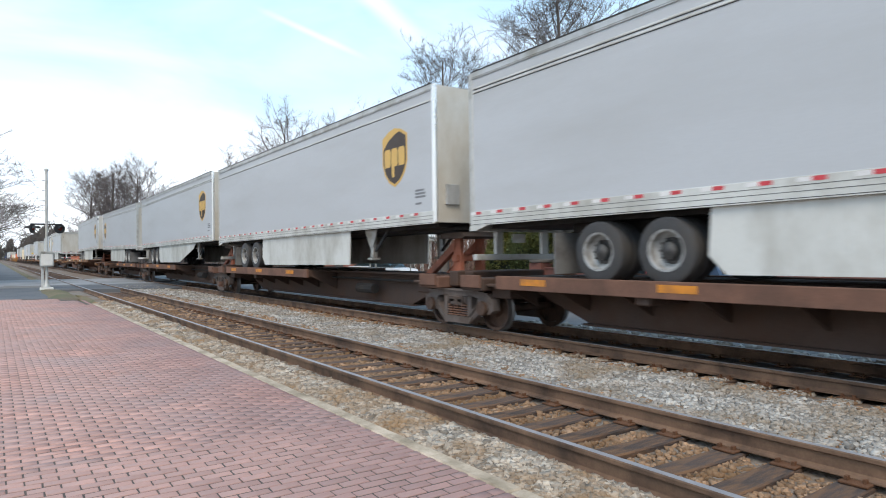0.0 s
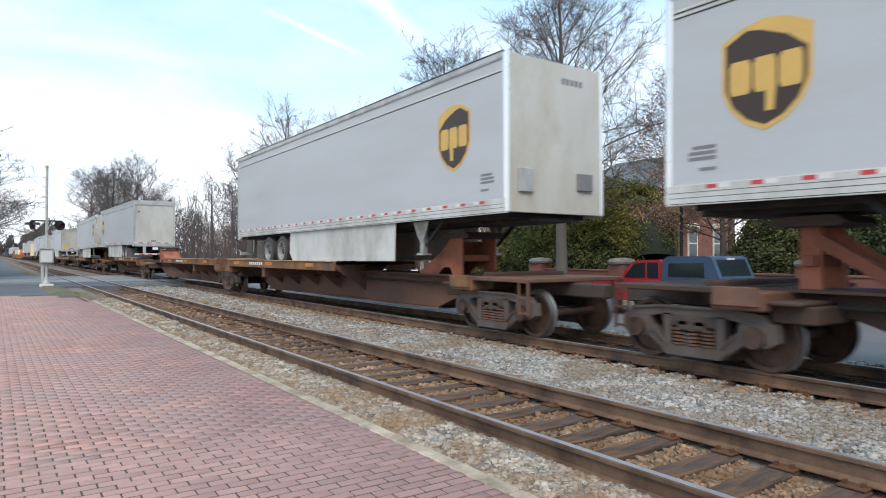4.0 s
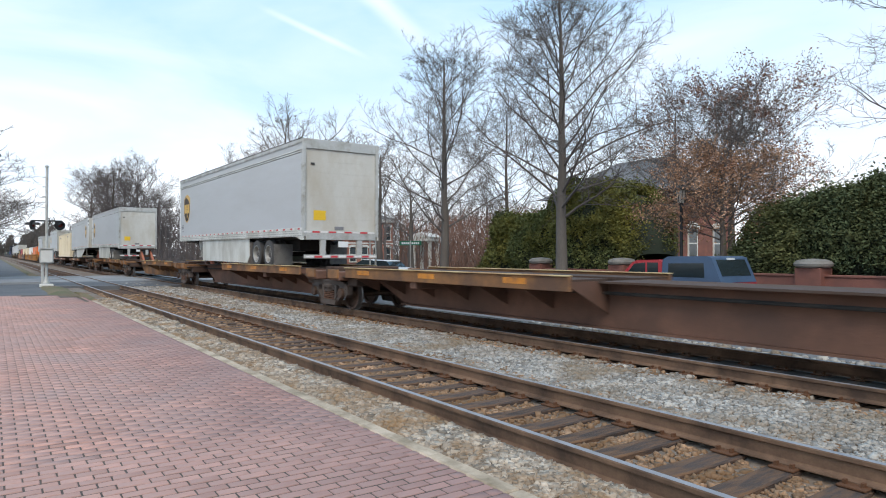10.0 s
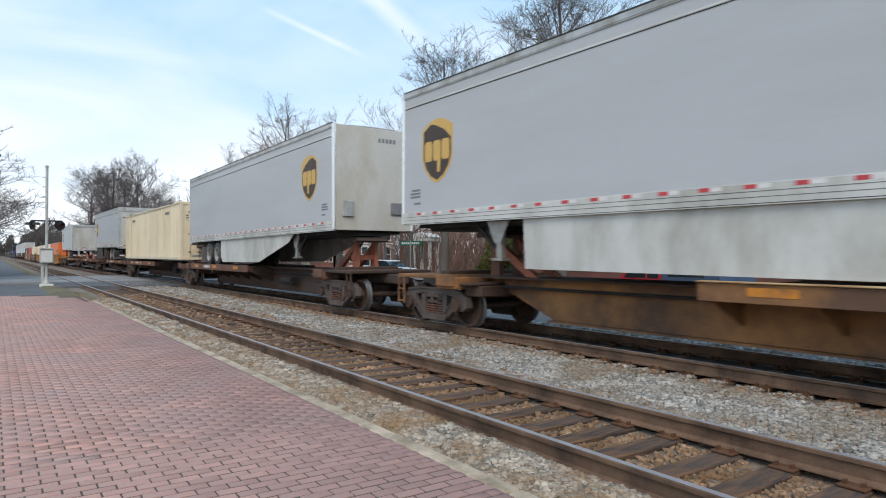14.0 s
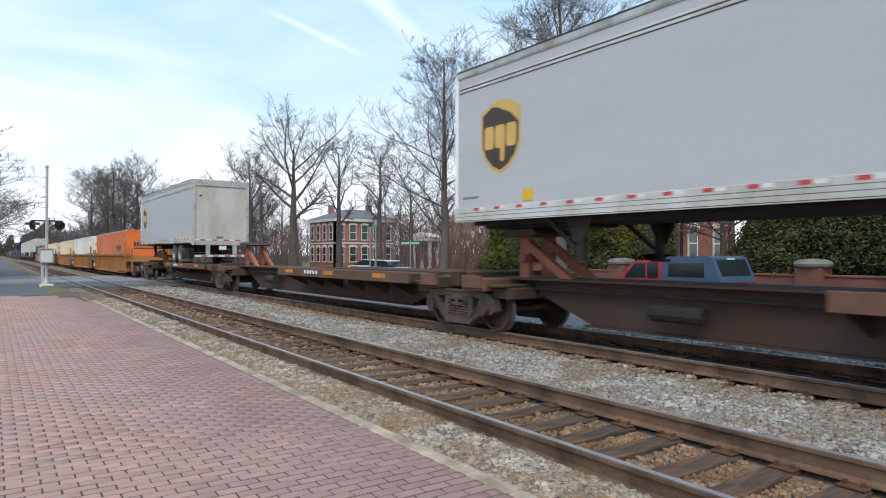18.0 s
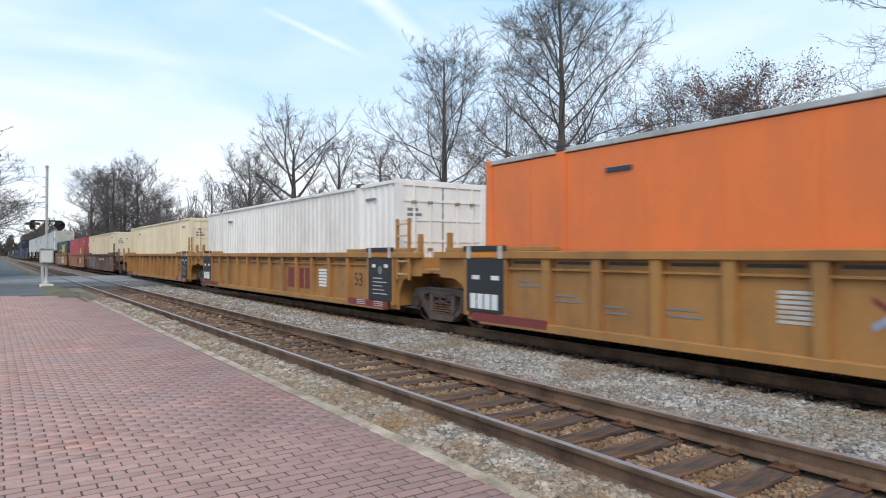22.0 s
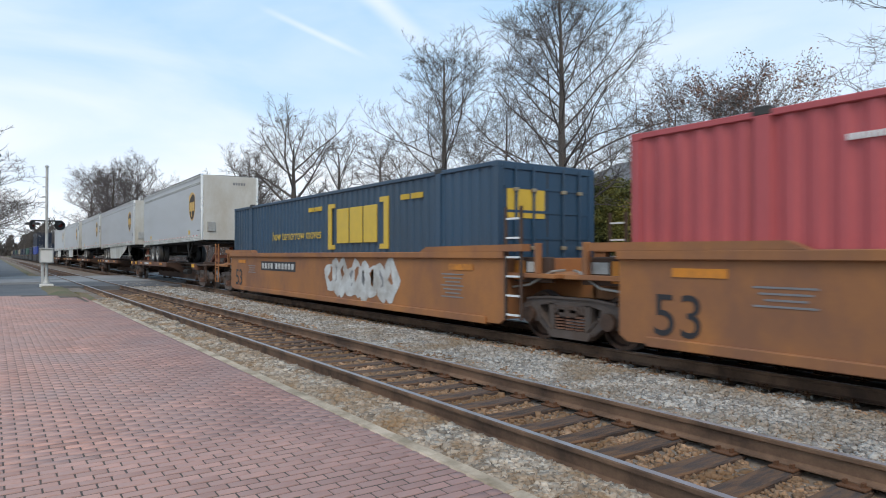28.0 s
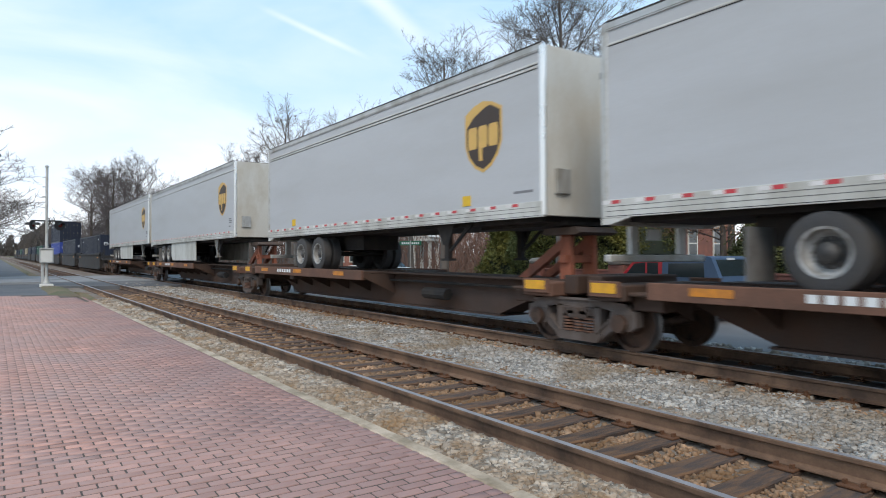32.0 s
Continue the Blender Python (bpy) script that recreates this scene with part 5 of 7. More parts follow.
                nb.matrix_basis = pose(k * (a - 1.72 if ribbed else a - 0.98), (y if ribbed else yp) + s * 0.004, 0.74 if ribbed else 0.40, 90, 0, 0 if s < 0 else 180)
        if not ribbed and tone != "well_black":
            for k, n in ((1, 7), (-1, 4)):
                for q in range(n):
                    x, w = k * (a - 1.55 - 0.9 * (k < 0)), 0.42 - 0.07 * (q % 3)
                    part("stencil_line", Build().box(x - w, x + w * 0.8, min(yp, yp + s * 0.004), max(yp, yp + s * 0.004), 1.10 - 0.075 * q, 1.125 - 0.075 * q), M["grey_mark"], side)
        if marks:
            x0, rep = MARK_AT.get(tone, 0.0) if s < 0 else -MARK_AT.get(tone, 0.0) - marks * 0.24, Build()
            for k in range(marks):
                x = x0 + k * 0.275 + (0.15 if k > 3 else 0)
                rep.box(x, x + 0.18, min(yp, yp + s * 0.006), max(yp, yp + s * 0.006), 1.04, 1.22)
            tagged(part("reporting_mark", rep, M["spray_white"], side), kind="stuff")
            part("mark_panel", Build().box(x0 - 0.1, x0 + 0.2 + marks * 0.275, min(yp, yp + s * 0.003), max(yp, yp + s * 0.003), 0.98, 1.28), M["sign_black"], side)
        if big_bars:
            x0 = -s * 1.45 - (1.9 if s > 0 else 0)
            for k in range(3):
                part("owner_block", Build().slab([(x0 + k * 0.66, 1.12), (x0 + k * 0.66 + 0.56, 1.12), (x0 + k * 0.66 + 0.56, 0.52), (x0 + k * 0.66, 0.52)], 1, yp, yp + s * 0.004), M["maroon"], side, "faded maroon block of the owner's mark")
            w = Build()
            for k in range(6):
                w.box(x0 + 2.3, x0 + 3.1, min(yp, yp + s * 0.004), max(yp, yp + s * 0.004), 0.62 + 0.085 * k, 0.68 + 0.085 * k)
            tagged(part("data_panel", w, M["sign_white"], side), kind="stuff")
        for k in boards:
            c, y2, y3 = k * (a - 0.66), y + s * 0.006, y + s * 0.010
            p = part("data_board", Build().box(c - 0.54, c + 0.54, min(y - s * 0.11, y2), max(y - s * 0.11, y2), 0.44, 1.42), M["sign_black"], side, "black data board")
            part("board_cap", Build().box(c - 0.62, c + 0.62, min(y, y + s * 0.030), max(y, y + s * 0.030), 1.575, 1.665), M["sign_black"], p)
            for x in (c - 0.5, c + 0.42):
                part("bracket", Build().box(x, x + 0.12, min(y, y + s * 0.036), max(y, y + s * 0.036), 1.43, 1.66), M["silver_paint"], p)
            part("chord_patch", Build().box(c - 0.36, c + 0.38, min(y, y + s * 0.026), max(y, y + s * 0.026), 1.455, 1.54), M["deck_orange"], p)
            if k < 0:
                for q in range(4):
                    part("number_bar", Build().box(c - 0.42 + q * 0.21, c - 0.25 + q * 0.21, min(y2, y3), max(y2, y3), 0.50, 0.78), M["sign_white"], p)
                for q in (-0.36, 0.2):
                    part("data_line", Build().box(c + q, c + q + 0.22, min(y2, y3), max(y2, y3), 1.04, 1.12), M["sign_white"], p)
            else:
                for q in range(5):
                    part("data_line", Build().box(c - 0.32, c + 0.12 + 0.22 * (q % 3 == 0) + 0.1 * (q == 1), min(y2, y3), max(y2, y3), 0.58 + 0.09 * q, 0.602 + 0.09 * q), M["spray_white"], p)
                part("data_seal", Build().lathe([(0.10, 0.0), (0.10, 0.003)], (c + 0.02, y2 if s > 0 else y2 - 0.003, 1.14), 1, 14), M["grey_mark"], p)
                for q in (-0.36, 0.22):
                    part("data_line", Build().box(c + q, c + q + 0.16, min(y2, y3), max(y2, y3), 1.20, 1.28), M["sign_white"], p)
                for q in (-1.15, -0.28):
                    for z in (0.30, 0.345, 0.39):
                        part("data_line", Build().box(c + q, c + q + 0.44, min(y, y + s * 0.014), max(y, y + s * 0.014), z, z + 0.018), M["spray_white"], p)
        if black_panel == "sheet":
            x0, w = s * 1.85 - 0.28, Build()
            for k in range(7):
                w.box(x0, x0 + 0.56, min(yp, yp + s * 0.004), max(yp, yp + s * 0.004), 0.70 + 0.058 * k, 0.738 + 0.058 * k)
            tagged(part("data_panel", w, M["spray_white"], side), kind="stuff")
            for q in (-1, 1):
                part("spray_mark", Build().slab([(s * 0.9 - 0.24, 0.92 - q * 0.15), (s * 0.9 - 0.22, 0.84 - q * 0.15), (s * 0.9 + 0.24, 0.84 + q * 0.15), (s * 0.9 + 0.22, 0.92 + q * 0.15)], 1, yp, yp + s * (0.004 + 0.001 * q)), M["spray_blue" if q > 0 else "maroon"], side, "crossed spray painted stroke")
            for x, z in ((-4.6, 0.62), (-3.4, 0.66), (-5.5, 0.74), (-6.4, 0.95)):
                for q in range(2):
                    part("stencil_line", Build().box(-s * x - 0.28, -s * x + 0.30 - 0.1 * q, min(yp, yp + s * 0.004), max(yp, yp + s * 0.004), z + 0.09 * q, z + 0.03 + 0.09 * q), M["grey_mark"], side)
        if graffiti:
            g, rr = Build(), random.Random(5 if graffiti == "white" else 9)
            gx, thick = (2.4, 0.085) if graffiti == "white" else (-4.6, 0.028)
            gx = gx if s < 0 else -gx
            if graffiti == "white":
                for k in range(9):
                    cx, cz, n = gx + (k - 4) * 0.40 + rr.uniform(-0.08, 0.08), 0.86 + rr.uniform(-0.08, 0.06), 14
                    blob = [(cx + (0.34 + 0.10 * math.sin(3 * q + k)) * math.cos(q), cz + (0.46 + 0.10 * math.cos(2 * q + 2 * k)) * math.sin(q)) for q in [2 * math.pi * i / n for i in range(n)]]
                    g.slab(blob, 1, yp + s * 0.0006 * k, yp + s * (0.0006 * k + 0.002))
                    hole = [(cx + rr.uniform(-0.1, 0.1) + 0.06 * math.cos(q), cz + 0.1 + 0.22 * math.sin(q)) for q in [2 * math.pi * i / 7 for i in range(7)]]
                    part("spray_shade", Build().slab(hole, 1, yp + s * 0.006, yp + s * 0.0075), M["grey_mark" if k % 2 else tone], side)
            for k in range(0 if graffiti == "white" else 13):
                cx, cz, rx, rz = gx + (k - 6) * 0.33, 0.88 + rr.uniform(-0.08, 0.08), rr.uniform(0.24, 0.34), rr.uniform(0.36, 0.52)
                a0, turns = rr.uniform(0, 6.28), rr.uniform(4.2, 6.6)
                pts = [(cx + rx * math.cos(a0 + turns * i / 14) * (1 - 0.03 * i), cz + rz * math.sin(a0 + turns * i / 14 + 0.3)) for i in range(15)]
                lift = 0.0005 * k
                for (ax, az), (bx, bz) in zip(pts, pts[1:]):
                    d = math.hypot(bx - ax, bz - az)
                    nx, nz = -(bz - az) / d * thick, (bx - ax) / d * thick
                    g.slab([(ax - nx, az - nz), (bx - nx, bz - nz), (bx + nx, bz + nz), (ax + nx, az + nz)], 1, yp + s * lift, yp + s * (lift + 0.002))
            part("spray_paint", g, M["spray_white" if graffiti == "white" else "spray_blue"], side, "loose %s spray painted strokes" % graffiti)
    floor = Build()
    for k in range(11):
        x = -a + 1.0 + k * (2 * a - 2.0) / 10
        floor.box(x - 0.15, x + 0.15, -W + 0.1, W - 0.1, 0.24, 0.34)
    tagged(part("cross_bearers", floor, M["rust_dark"], car), kind="stuff")
    for k in (-1, 1):
        x = k * half
        part("end_sill", Build().cbox(min(x - k * 2.0, x + k * 0.05), max(x - k * 2.0, x + k * 0.05), -0.45, 0.45, 0.74, 1.06, 0.02), M[tone], car)
        part("bulkhead", Build().cbox(min(x - k * 1.42, x - k * 1.32), max(x - k * 1.42, x - k * 1.32), -W + 0.10, W - 0.10, 0.34, 1.44, 0.01), M[tone], car)
        if not ribbed and tone != "well_black":
            for y in (-1.16, 1.16):
                s = 1 if y > 0 else -1
                p = part("end_frame", Build().cbox(min(x - k * 1.28, x - k * 0.35), max(x - k * 1.28, x - k * 0.35), min(y, y - s * 0.12), max(y, y - s * 0.12), 1.02, 1.46, 0.015), M["rust_dark"], car)
                part("end_patch", Build().box(min(x - k * 1.26, x - k * 0.98), max(x - k * 1.26, x - k * 0.98), min(y, y + s * 0.006), max(y, y + s * 0.006), 1.06, 1.40), M["deck_orange"], p)
                part("placard", Build().box(min(x - k * 0.92, x - k * 0.55), max(x - k * 0.92, x - k * 0.55), min(y, y + s * 0.006), max(y, y + s * 0.006), 1.20, 1.38), M["spray_white"], p)
                part("air_pipe", Build().tube([(x - k * 1.3, y, 0.92), (x - k * 0.8, y + s * 0.06, 0.98), (x - k * 0.3, y, 1.22), (x - k * 0.1, y - s * 0.1, 1.24)], [0.022] * 4, 6), M["grey_metal"], p)
                if k > 0:
                    lad = part("end_ladder", Build().box(x - 1.27, x - 1.22, y + s * 0.20, y + s * 0.24, 0.36, 2.35).box(x - 0.86, x - 0.81, y + s * 0.20, y + s * 0.24, 0.36, 2.35), M["rust_dark"], car)
                    for z in (0.42, 0.76, 1.10, 1.44, 1.78, 2.12):
                        part("rung", Build().box(x - 1.22, x - 0.86, y + s * 0.205, y + s * 0.235, z, z + 0.035), M["sign_white"], lad)
        if ribbed and k > 0:
            for y in (-W + 0.02, W - 0.02):
                lad = part("end_ladder", Build().box(x - 1.22, x - 1.16, y - 0.03, y + 0.03, 0.95, 2.30).box(x - 0.72, x - 0.66, y - 0.03, y + 0.03, 0.95, 2.30), M[tone], car)
                for z in (1.06, 1.34, 1.62, 1.90, 2.16):
                    part("rung", Build().box(x - 1.16, x - 0.72, y - 0.018, y + 0.018, z, z + 0.035), M["deck_tan"], lad)
        part("end_deck", Build().cbox(min(x - k * 1.7, x - k * 0.1), max(x - k * 1.7, x - k * 0.1), -W + 0.12, W - 0.12, 1.10, 1.18, 0.01), M[tone], car)
        for y in (-1.25, 1.25):
            part("grab_post", Build().cbox(x - k * 0.55 - 0.05, x - k * 0.55 + 0.05, y - 0.05, y + 0.05, 1.18, 1.95 if ribbed else 1.7, 0.008), M[tone], car)
    if "a" in trucks:
        add_truck(car, half)
    if "b" in trucks:
        add_truck(car, -half)
    ends = ([half] if coupler in (1, 3) else []) + ([-half] if coupler in (2, 3) else [])
    for x in ends:
        k = 1 if x > 0 else -1
        part("coupler", Build().cbox(min(x, x + k * 1.75), max(x, x + k * 1.75), -0.13, 0.13, 0.72, 0.98, 0.03), M["truck_iron"], car)
        part("end_platform", Build().cbox(min(x - k * 0.5, x + k * 1.1), max(x - k * 0.5, x + k * 1.1), -1.30, 1.30, 1.02, 1.12, 0.015), M[tone], car)
        for y in (-1.32, 1.32):
            lad = Build()
            for z in (0.40, 0.68, 0.96, 1.24, 1.52):
                lad.box(x + k * 0.62, x + k * 1.05, y - 0.02, y + 0.02, z, z + 0.03)
            for q in (0.62, 1.04):
                lad.box(x + k * q - 0.02, x + k * q + 0.02, y - 0.02, y + 0.02, 0.38, 1.95)
            part("end_ladder", lad, M[tone], car)
        part("hand_brake", Build().lathe([(0.28, 0), (0.28, 0.04)], (x + k * 0.8, 0.5, 1.55), 0, 14), M["truck_iron"], car)
    TRAIN.append((car, mid))
    return car


# ---- the train, from its head to its tail ----
DECK = 1.078


def spine_string(joints, plan, body, edge, mark=0, tone="rust_red", lift=0.0, flange=False, gap=1.6, patches=False):
    """An articulated spine car: joints are its bogies, plan says at which end each platform's wheel deck lies."""
    n = len(joints) - 1
    for i in range(n):
        spine_car(joints[i], joints[i + 1], plan[i], "rust_orange" if body == "rust" and i > 2 else body, edge, mark, "ab" if i == 0 else "b", (3 if n == 1 else 1 if i == 0 else 2 if i == n - 1 else 0), "rust_red2" if gap < 1 and i == n - 1 else tone, lift, flange, gap, patches, 0.6 if gap < 1 and i == n - 1 else None)


spine_string([-22.7, -6.0, 10.75, 27.45, 44.25, 60.7], [-1, -1, -1, -1, 1], "rust_dark", "rust", 0, "rust_red2")
spine_string([65.0, 81.9, 99.8, 117.25], [-1, 1, 1], "rust", "rust_orange", 7, "rust_red", 0.2, True, 0.9)
spine_string([122.05, 138.2, 155.4, 172.35, 189.4, 205.5], [-1, -1, 1, 1, 1], "rust", "rust_orange", 0, "rust", 0.04, True)
spine_string([210.3, 226.8, 243.2, 260.0, 276.9, 292.7], [-1, -1, 1, 1, 1], "rust_dark", "rust", 5, "rust_red2")
spine_string([418.1, 434.0, 450.6, 467.2, 483.8, 500.4], [-1] * 5, "rust_dark", "rust", 6, "rust_red2", patches=True)
for s0, s1, facing, skirt, style, tags, sticker in (
        (-22.0, -6.6, 1, "long", "lined", False, False),
        (-5.9, 10.0, 1, "long", "lined", False, False), (11.2, 27.0, 1, "long", "plain", False, False), (27.9, 43.7, 1, "taper", "lined", False, False),
        (45.4, 61.0, -1, "long", "lined", False, True), (64.3, 79.9, 1, "long", "plain", False, False), (102.0, 117.65, -1, "long", "lined", False, False),
        (121.3, 137.0, 1, "long", "lined", False, False), (156.8, 172.3, -1, "long", "lined", False, True), (191.1, 206.5, -1, "long", "plain", False, True),
        (210.05, 225.7, 1, "taper", "plain", False, False), (246.6, 259.85, -1, "none", "lined", True, False), (280.45, 293.4, -1, "none", "lined", True, False),
        (417.55, 430.9, 1, "none", "lined", True, False), (434.3, 449.9, 1, "taper", "plain", False, False), (451.15, 464.4, 1, "none", "lined", True, False),
        (468.1, 484.0, 1, "short", "plain", False, False), (484.8, 500.4, 1, "short", "plain", False, False)):
    tr = trailer(s1 - s0, (s0 + s1) / 2, facing, skirt, style, tags, sticker)
    tr["lift"] = DECK + (0.10 if 63 < s0 < 117 else 0.0) + 0.007 * ((s1 - s0) / 2 - 3.7)
    tr["tilt"] = -0.4   # the hitch holds the nose a little high
container(15.9, 235.55, 1.10, "box_cream", "corrugated", "grey_mark", "cream corrugated container on a spine car")["lift"] = 1.25

WELL_Z = 0.345
well_car(297.1, 316.0, "well_yellow", True, "ab", 1, 0, "sheet", boards=(-1,))
well_car(316.0, 334.75, "well_yellow", True, "b", 0, 0, None, True, boards=(-1, 1))
well_car(334.75, 354.0, "well_yellow", True, "b", 2, 0, boards=(1,))
well_car(357.9, 377.0, "well_umber", False, "ab", 1, 10, False, False, "blue")
well_car(377.0, 395.4, "well_brown", False, "b", 0, 0, False, True)
well_car(395.4, 414.15, "well_brown", False, "b", 2, 10, False, False, "white")
container(15.75, 306.35, WELL_Z, "box_orange", "smooth", "box_blue", "orange smooth-sided container in a yellow well car", "courier_bars")
container(15.9, 325.4, WELL_Z, "box_white", "corrugated", "grey_mark", "off-white corrugated container in a yellow well car")
container(15.9, 344.4, WELL_Z, "box_cream", "corrugated", "grey_mark", "cream corrugated container in a yellow well car")
container(15.8, 367.3, WELL_Z, "box_cream", "corrugated", "grey_mark", "cream corrugated container in a dark brown well car")
container(15.6, 386.15, WELL_Z, "box_red", "corrugated", "sign_white", "faded red corrugated container in a brown well car", "gold_wing")
container(15.75, 404.85, WELL_Z, "box_blue", "corrugated", "paint_gold", "dark blue corrugated container with yellow lettering", "gold_block")
# tail: dark well cars, single and double stacked
tail = [("box_navy", None), ("box_navy", None), ("box_royal", "box_navy")] + [("box_navy", None), ("box_green", None), ("box_navy", None), ("box_navy", None), ("box_steel", None)] * 2
s = 504.2
for i, (low, high) in enumerate(tail):
    well_car(s, s + 19.0, "well_black", False, "ab" if i % 2 == 0 else "b", 3 if i % 2 == 0 else 2, 0, False, False, None, False)
    container(15.8, s + 9.5, WELL_Z, low, "corrugated", "sign_white", "dull tan container low in a black well car" if low == "box_steel" else "dark container low in a black well car")
    if high:
        container(15.8, s + 9.5, WELL_Z + 2.9, high, "corrugated", "sign_white", "upper container of a double stack")
    s += 20.5


# ---- trees ----
def grow(seed, height, trunk_h, spread, radius, limbs, twigs, lean=0.0, upward=0.55, droop=0.0, levels=4, wide_low=True, thick=0.24, fine=0.006):
    """A bare tree: trunk polyline and branch polylines, each with radii."""
    r = random.Random(seed)
    trunk, crown, tips = [], [], []

    def bough(p, d, length, rad, depth):
        n = 4 if depth < 2 else 3 if depth == 2 else 2
        pts, rads = [p], [rad]
        q, w = Vector(p), Vector(d)
        for i in range(n):
            w = (w + Vector((r.gauss(0, 0.17), r.gauss(0, 0.17), r.gauss(0.03 - droop * depth, 0.14)))).normalized()
            q = q + w * (length / n)
            pts.append(tuple(q))
            rads.append(rad * (1 - (i + 1) / n * (0.72 if depth < 3 else 0.85)))
        crown.append((pts, rads, 5 if depth == 0 else 4 if depth == 1 else 3))
        if depth >= levels - 1:
            tips.append((pts[-1], tuple(w)))
            return
        kids = (twigs + 2 if depth < 1 else twigs - 1) + r.randint(0, 2)
        for k in range(kids):
            f = 0.22 + 0.76 * (k + r.random()) / kids
            i = min(int(f * n), n - 1)
            g = f * n - i
            base = Vector(pts[i]).lerp(Vector(pts[i + 1]), g)
            side = Vector((r.gauss(0, 1), r.gauss(0, 1), r.gauss(0.25, 0.6)))
            dd = (w * 0.74 + side.normalized() * 0.95 + Vector((0, 0, 0.06))).normalized()
            bough(tuple(base), dd, length * r.uniform(0.36, 0.60) * (1.1 - 0.35 * f), max(fine, rad * (0.42 - 0.16 * f)), depth + 1)

    n, pts, rads = 9, [(0, 0, -0.3)], [radius * 1.35]
    lead = height * 0.93
    for i in range(1, n + 1):
        z = lead * i / n
        pts.append((lean * z + r.gauss(0, 0.012) * z ** 0.5, r.gauss(0, 0.012) * z ** 0.5, z))
        rads.append(radius * (1.05 - 0.95 * (i / n) ** 0.9) + 0.012)
    trunk.append((pts, rads, 9))
    for k in range(limbs):
        f = (k + r.random() * 0.8) / limbs
        z = trunk_h + (lead * 0.97 - trunk_h) * f ** 1.05
        i = min(int(z / lead * n), n - 1)
        base = Vector(pts[i]).lerp(Vector(pts[i + 1]), z / lead * n - i)
        az = k * 2.4 + r.uniform(-0.5, 0.5)
        up = upward + 0.9 * f * f + r.uniform(-0.15, 0.15)
        d = Vector((math.cos(az), math.sin(az), up)).normalized()
        ln = spread * ((0.72 + 0.40 * math.sin(math.pi * min(1.0, 0.18 + 0.82 * f)) - 0.46 * f * f) if wide_low else (0.65 + 0.5 * math.sin(f * 3.14))) * r.uniform(0.8, 1.15)
        bough(tuple(base), d, ln, radius * thick * (1 - 0.66 * f), 0)
    top = max(q[2] for pts2, _, _ in crown for q in pts2)
    k = height / top
    squeeze = lambda cs: [([(x * (0.4 + 0.6 * k), y * (0.4 + 0.6 * k), z * k if z > 0 else z) for x, y, z in pts2], rr, sd) for pts2, rr, sd in cs]
    tips = [((p[0] * (0.4 + 0.6 * k), p[1] * (0.4 + 0.6 * k), p[2] * k), d) for p, d in tips]
    return squeeze(trunk), squeeze(crown), tips


def chains_mesh(name, chains, material, smooth=True):
    """Round tapered branches as one mesh."""
    V, F, k = [], [], 0
    for pts, rads, sides in chains:
        d = (Vector(pts[-1]) - Vector(pts[0])).normalized()
        u = d.orthogonal().normalized()
        w = d.cross(u)
        cs = [(math.cos(2 * math.pi * j / sides), math.sin(2 * math.pi * j / sides)) for j in range(sides)]
        for p, rr in zip(pts, rads):
            for c, s2 in cs:
                V.append((p[0] + (u.x * c + w.x * s2) * rr, p[1] + (u.y * c + w.y * s2) * rr, p[2] + (u.z * c + w.z * s2) * rr))
        for i in range(len(pts) - 1):
            for j in range(sides):
                a, b = k + i * sides + j, k + i * sides + (j + 1) % sides
                F.append((a, b, b + sides, a + sides))
        k += sides * len(pts)
    me = bpy.data.meshes.new(name)
    me.from_pydata(V, [], F)
    me.materials.append(material)
    if smooth:
        me.shade_smooth()
    return me


def leaf_cards(points, size, count, jitter, seed, droop=0.3):
    """Small bent leaves (two triangles each) scattered round points."""
    g = np.random.default_rng(seed)
    pts = np.asarray(points)
    p = pts[g.integers(0, len(pts), count)] + g.normal(0, jitter, (count, 3))
    a = g.normal(0, 1, (count, 3))
    a[:, 2] *= 0.6
    a /= np.linalg.norm(a, axis=1)[:, None]
    b = np.cross(a, g.normal(0, 1, (count, 3)))
    b /= np.linalg.norm(b, axis=1)[:, None]
    s = size * (0.6 + 0.8 * g.random(count))[:, None]
    quad = np.stack([p - a * s, p + b * s * 0.45, p + a * s, p - b * s * 0.45], 1)
    quad[:, 1, 2] -= droop * s[:, 0] * 0.3
    return quad.reshape(-1, 3), np.arange(count * 4).reshape(-1, 4)


def raw_mesh(name, vs, fs, material):
    me = bpy.data.meshes.new(name)
    me.vertices.add(len(vs))
    me.vertices.foreach_set("co", np.asarray(vs, float).ravel())
    w = fs.shape[1]
    me.loops.add(len(fs) * w)
    me.loops.foreach_set("vertex_index", fs.ravel())
    me.polygons.add(len(fs))
    me.polygons.foreach_set("loop_start", np.arange(len(fs)) * w)
    me.update(calc_edges=True)
    me.materials.append(material)
    return me


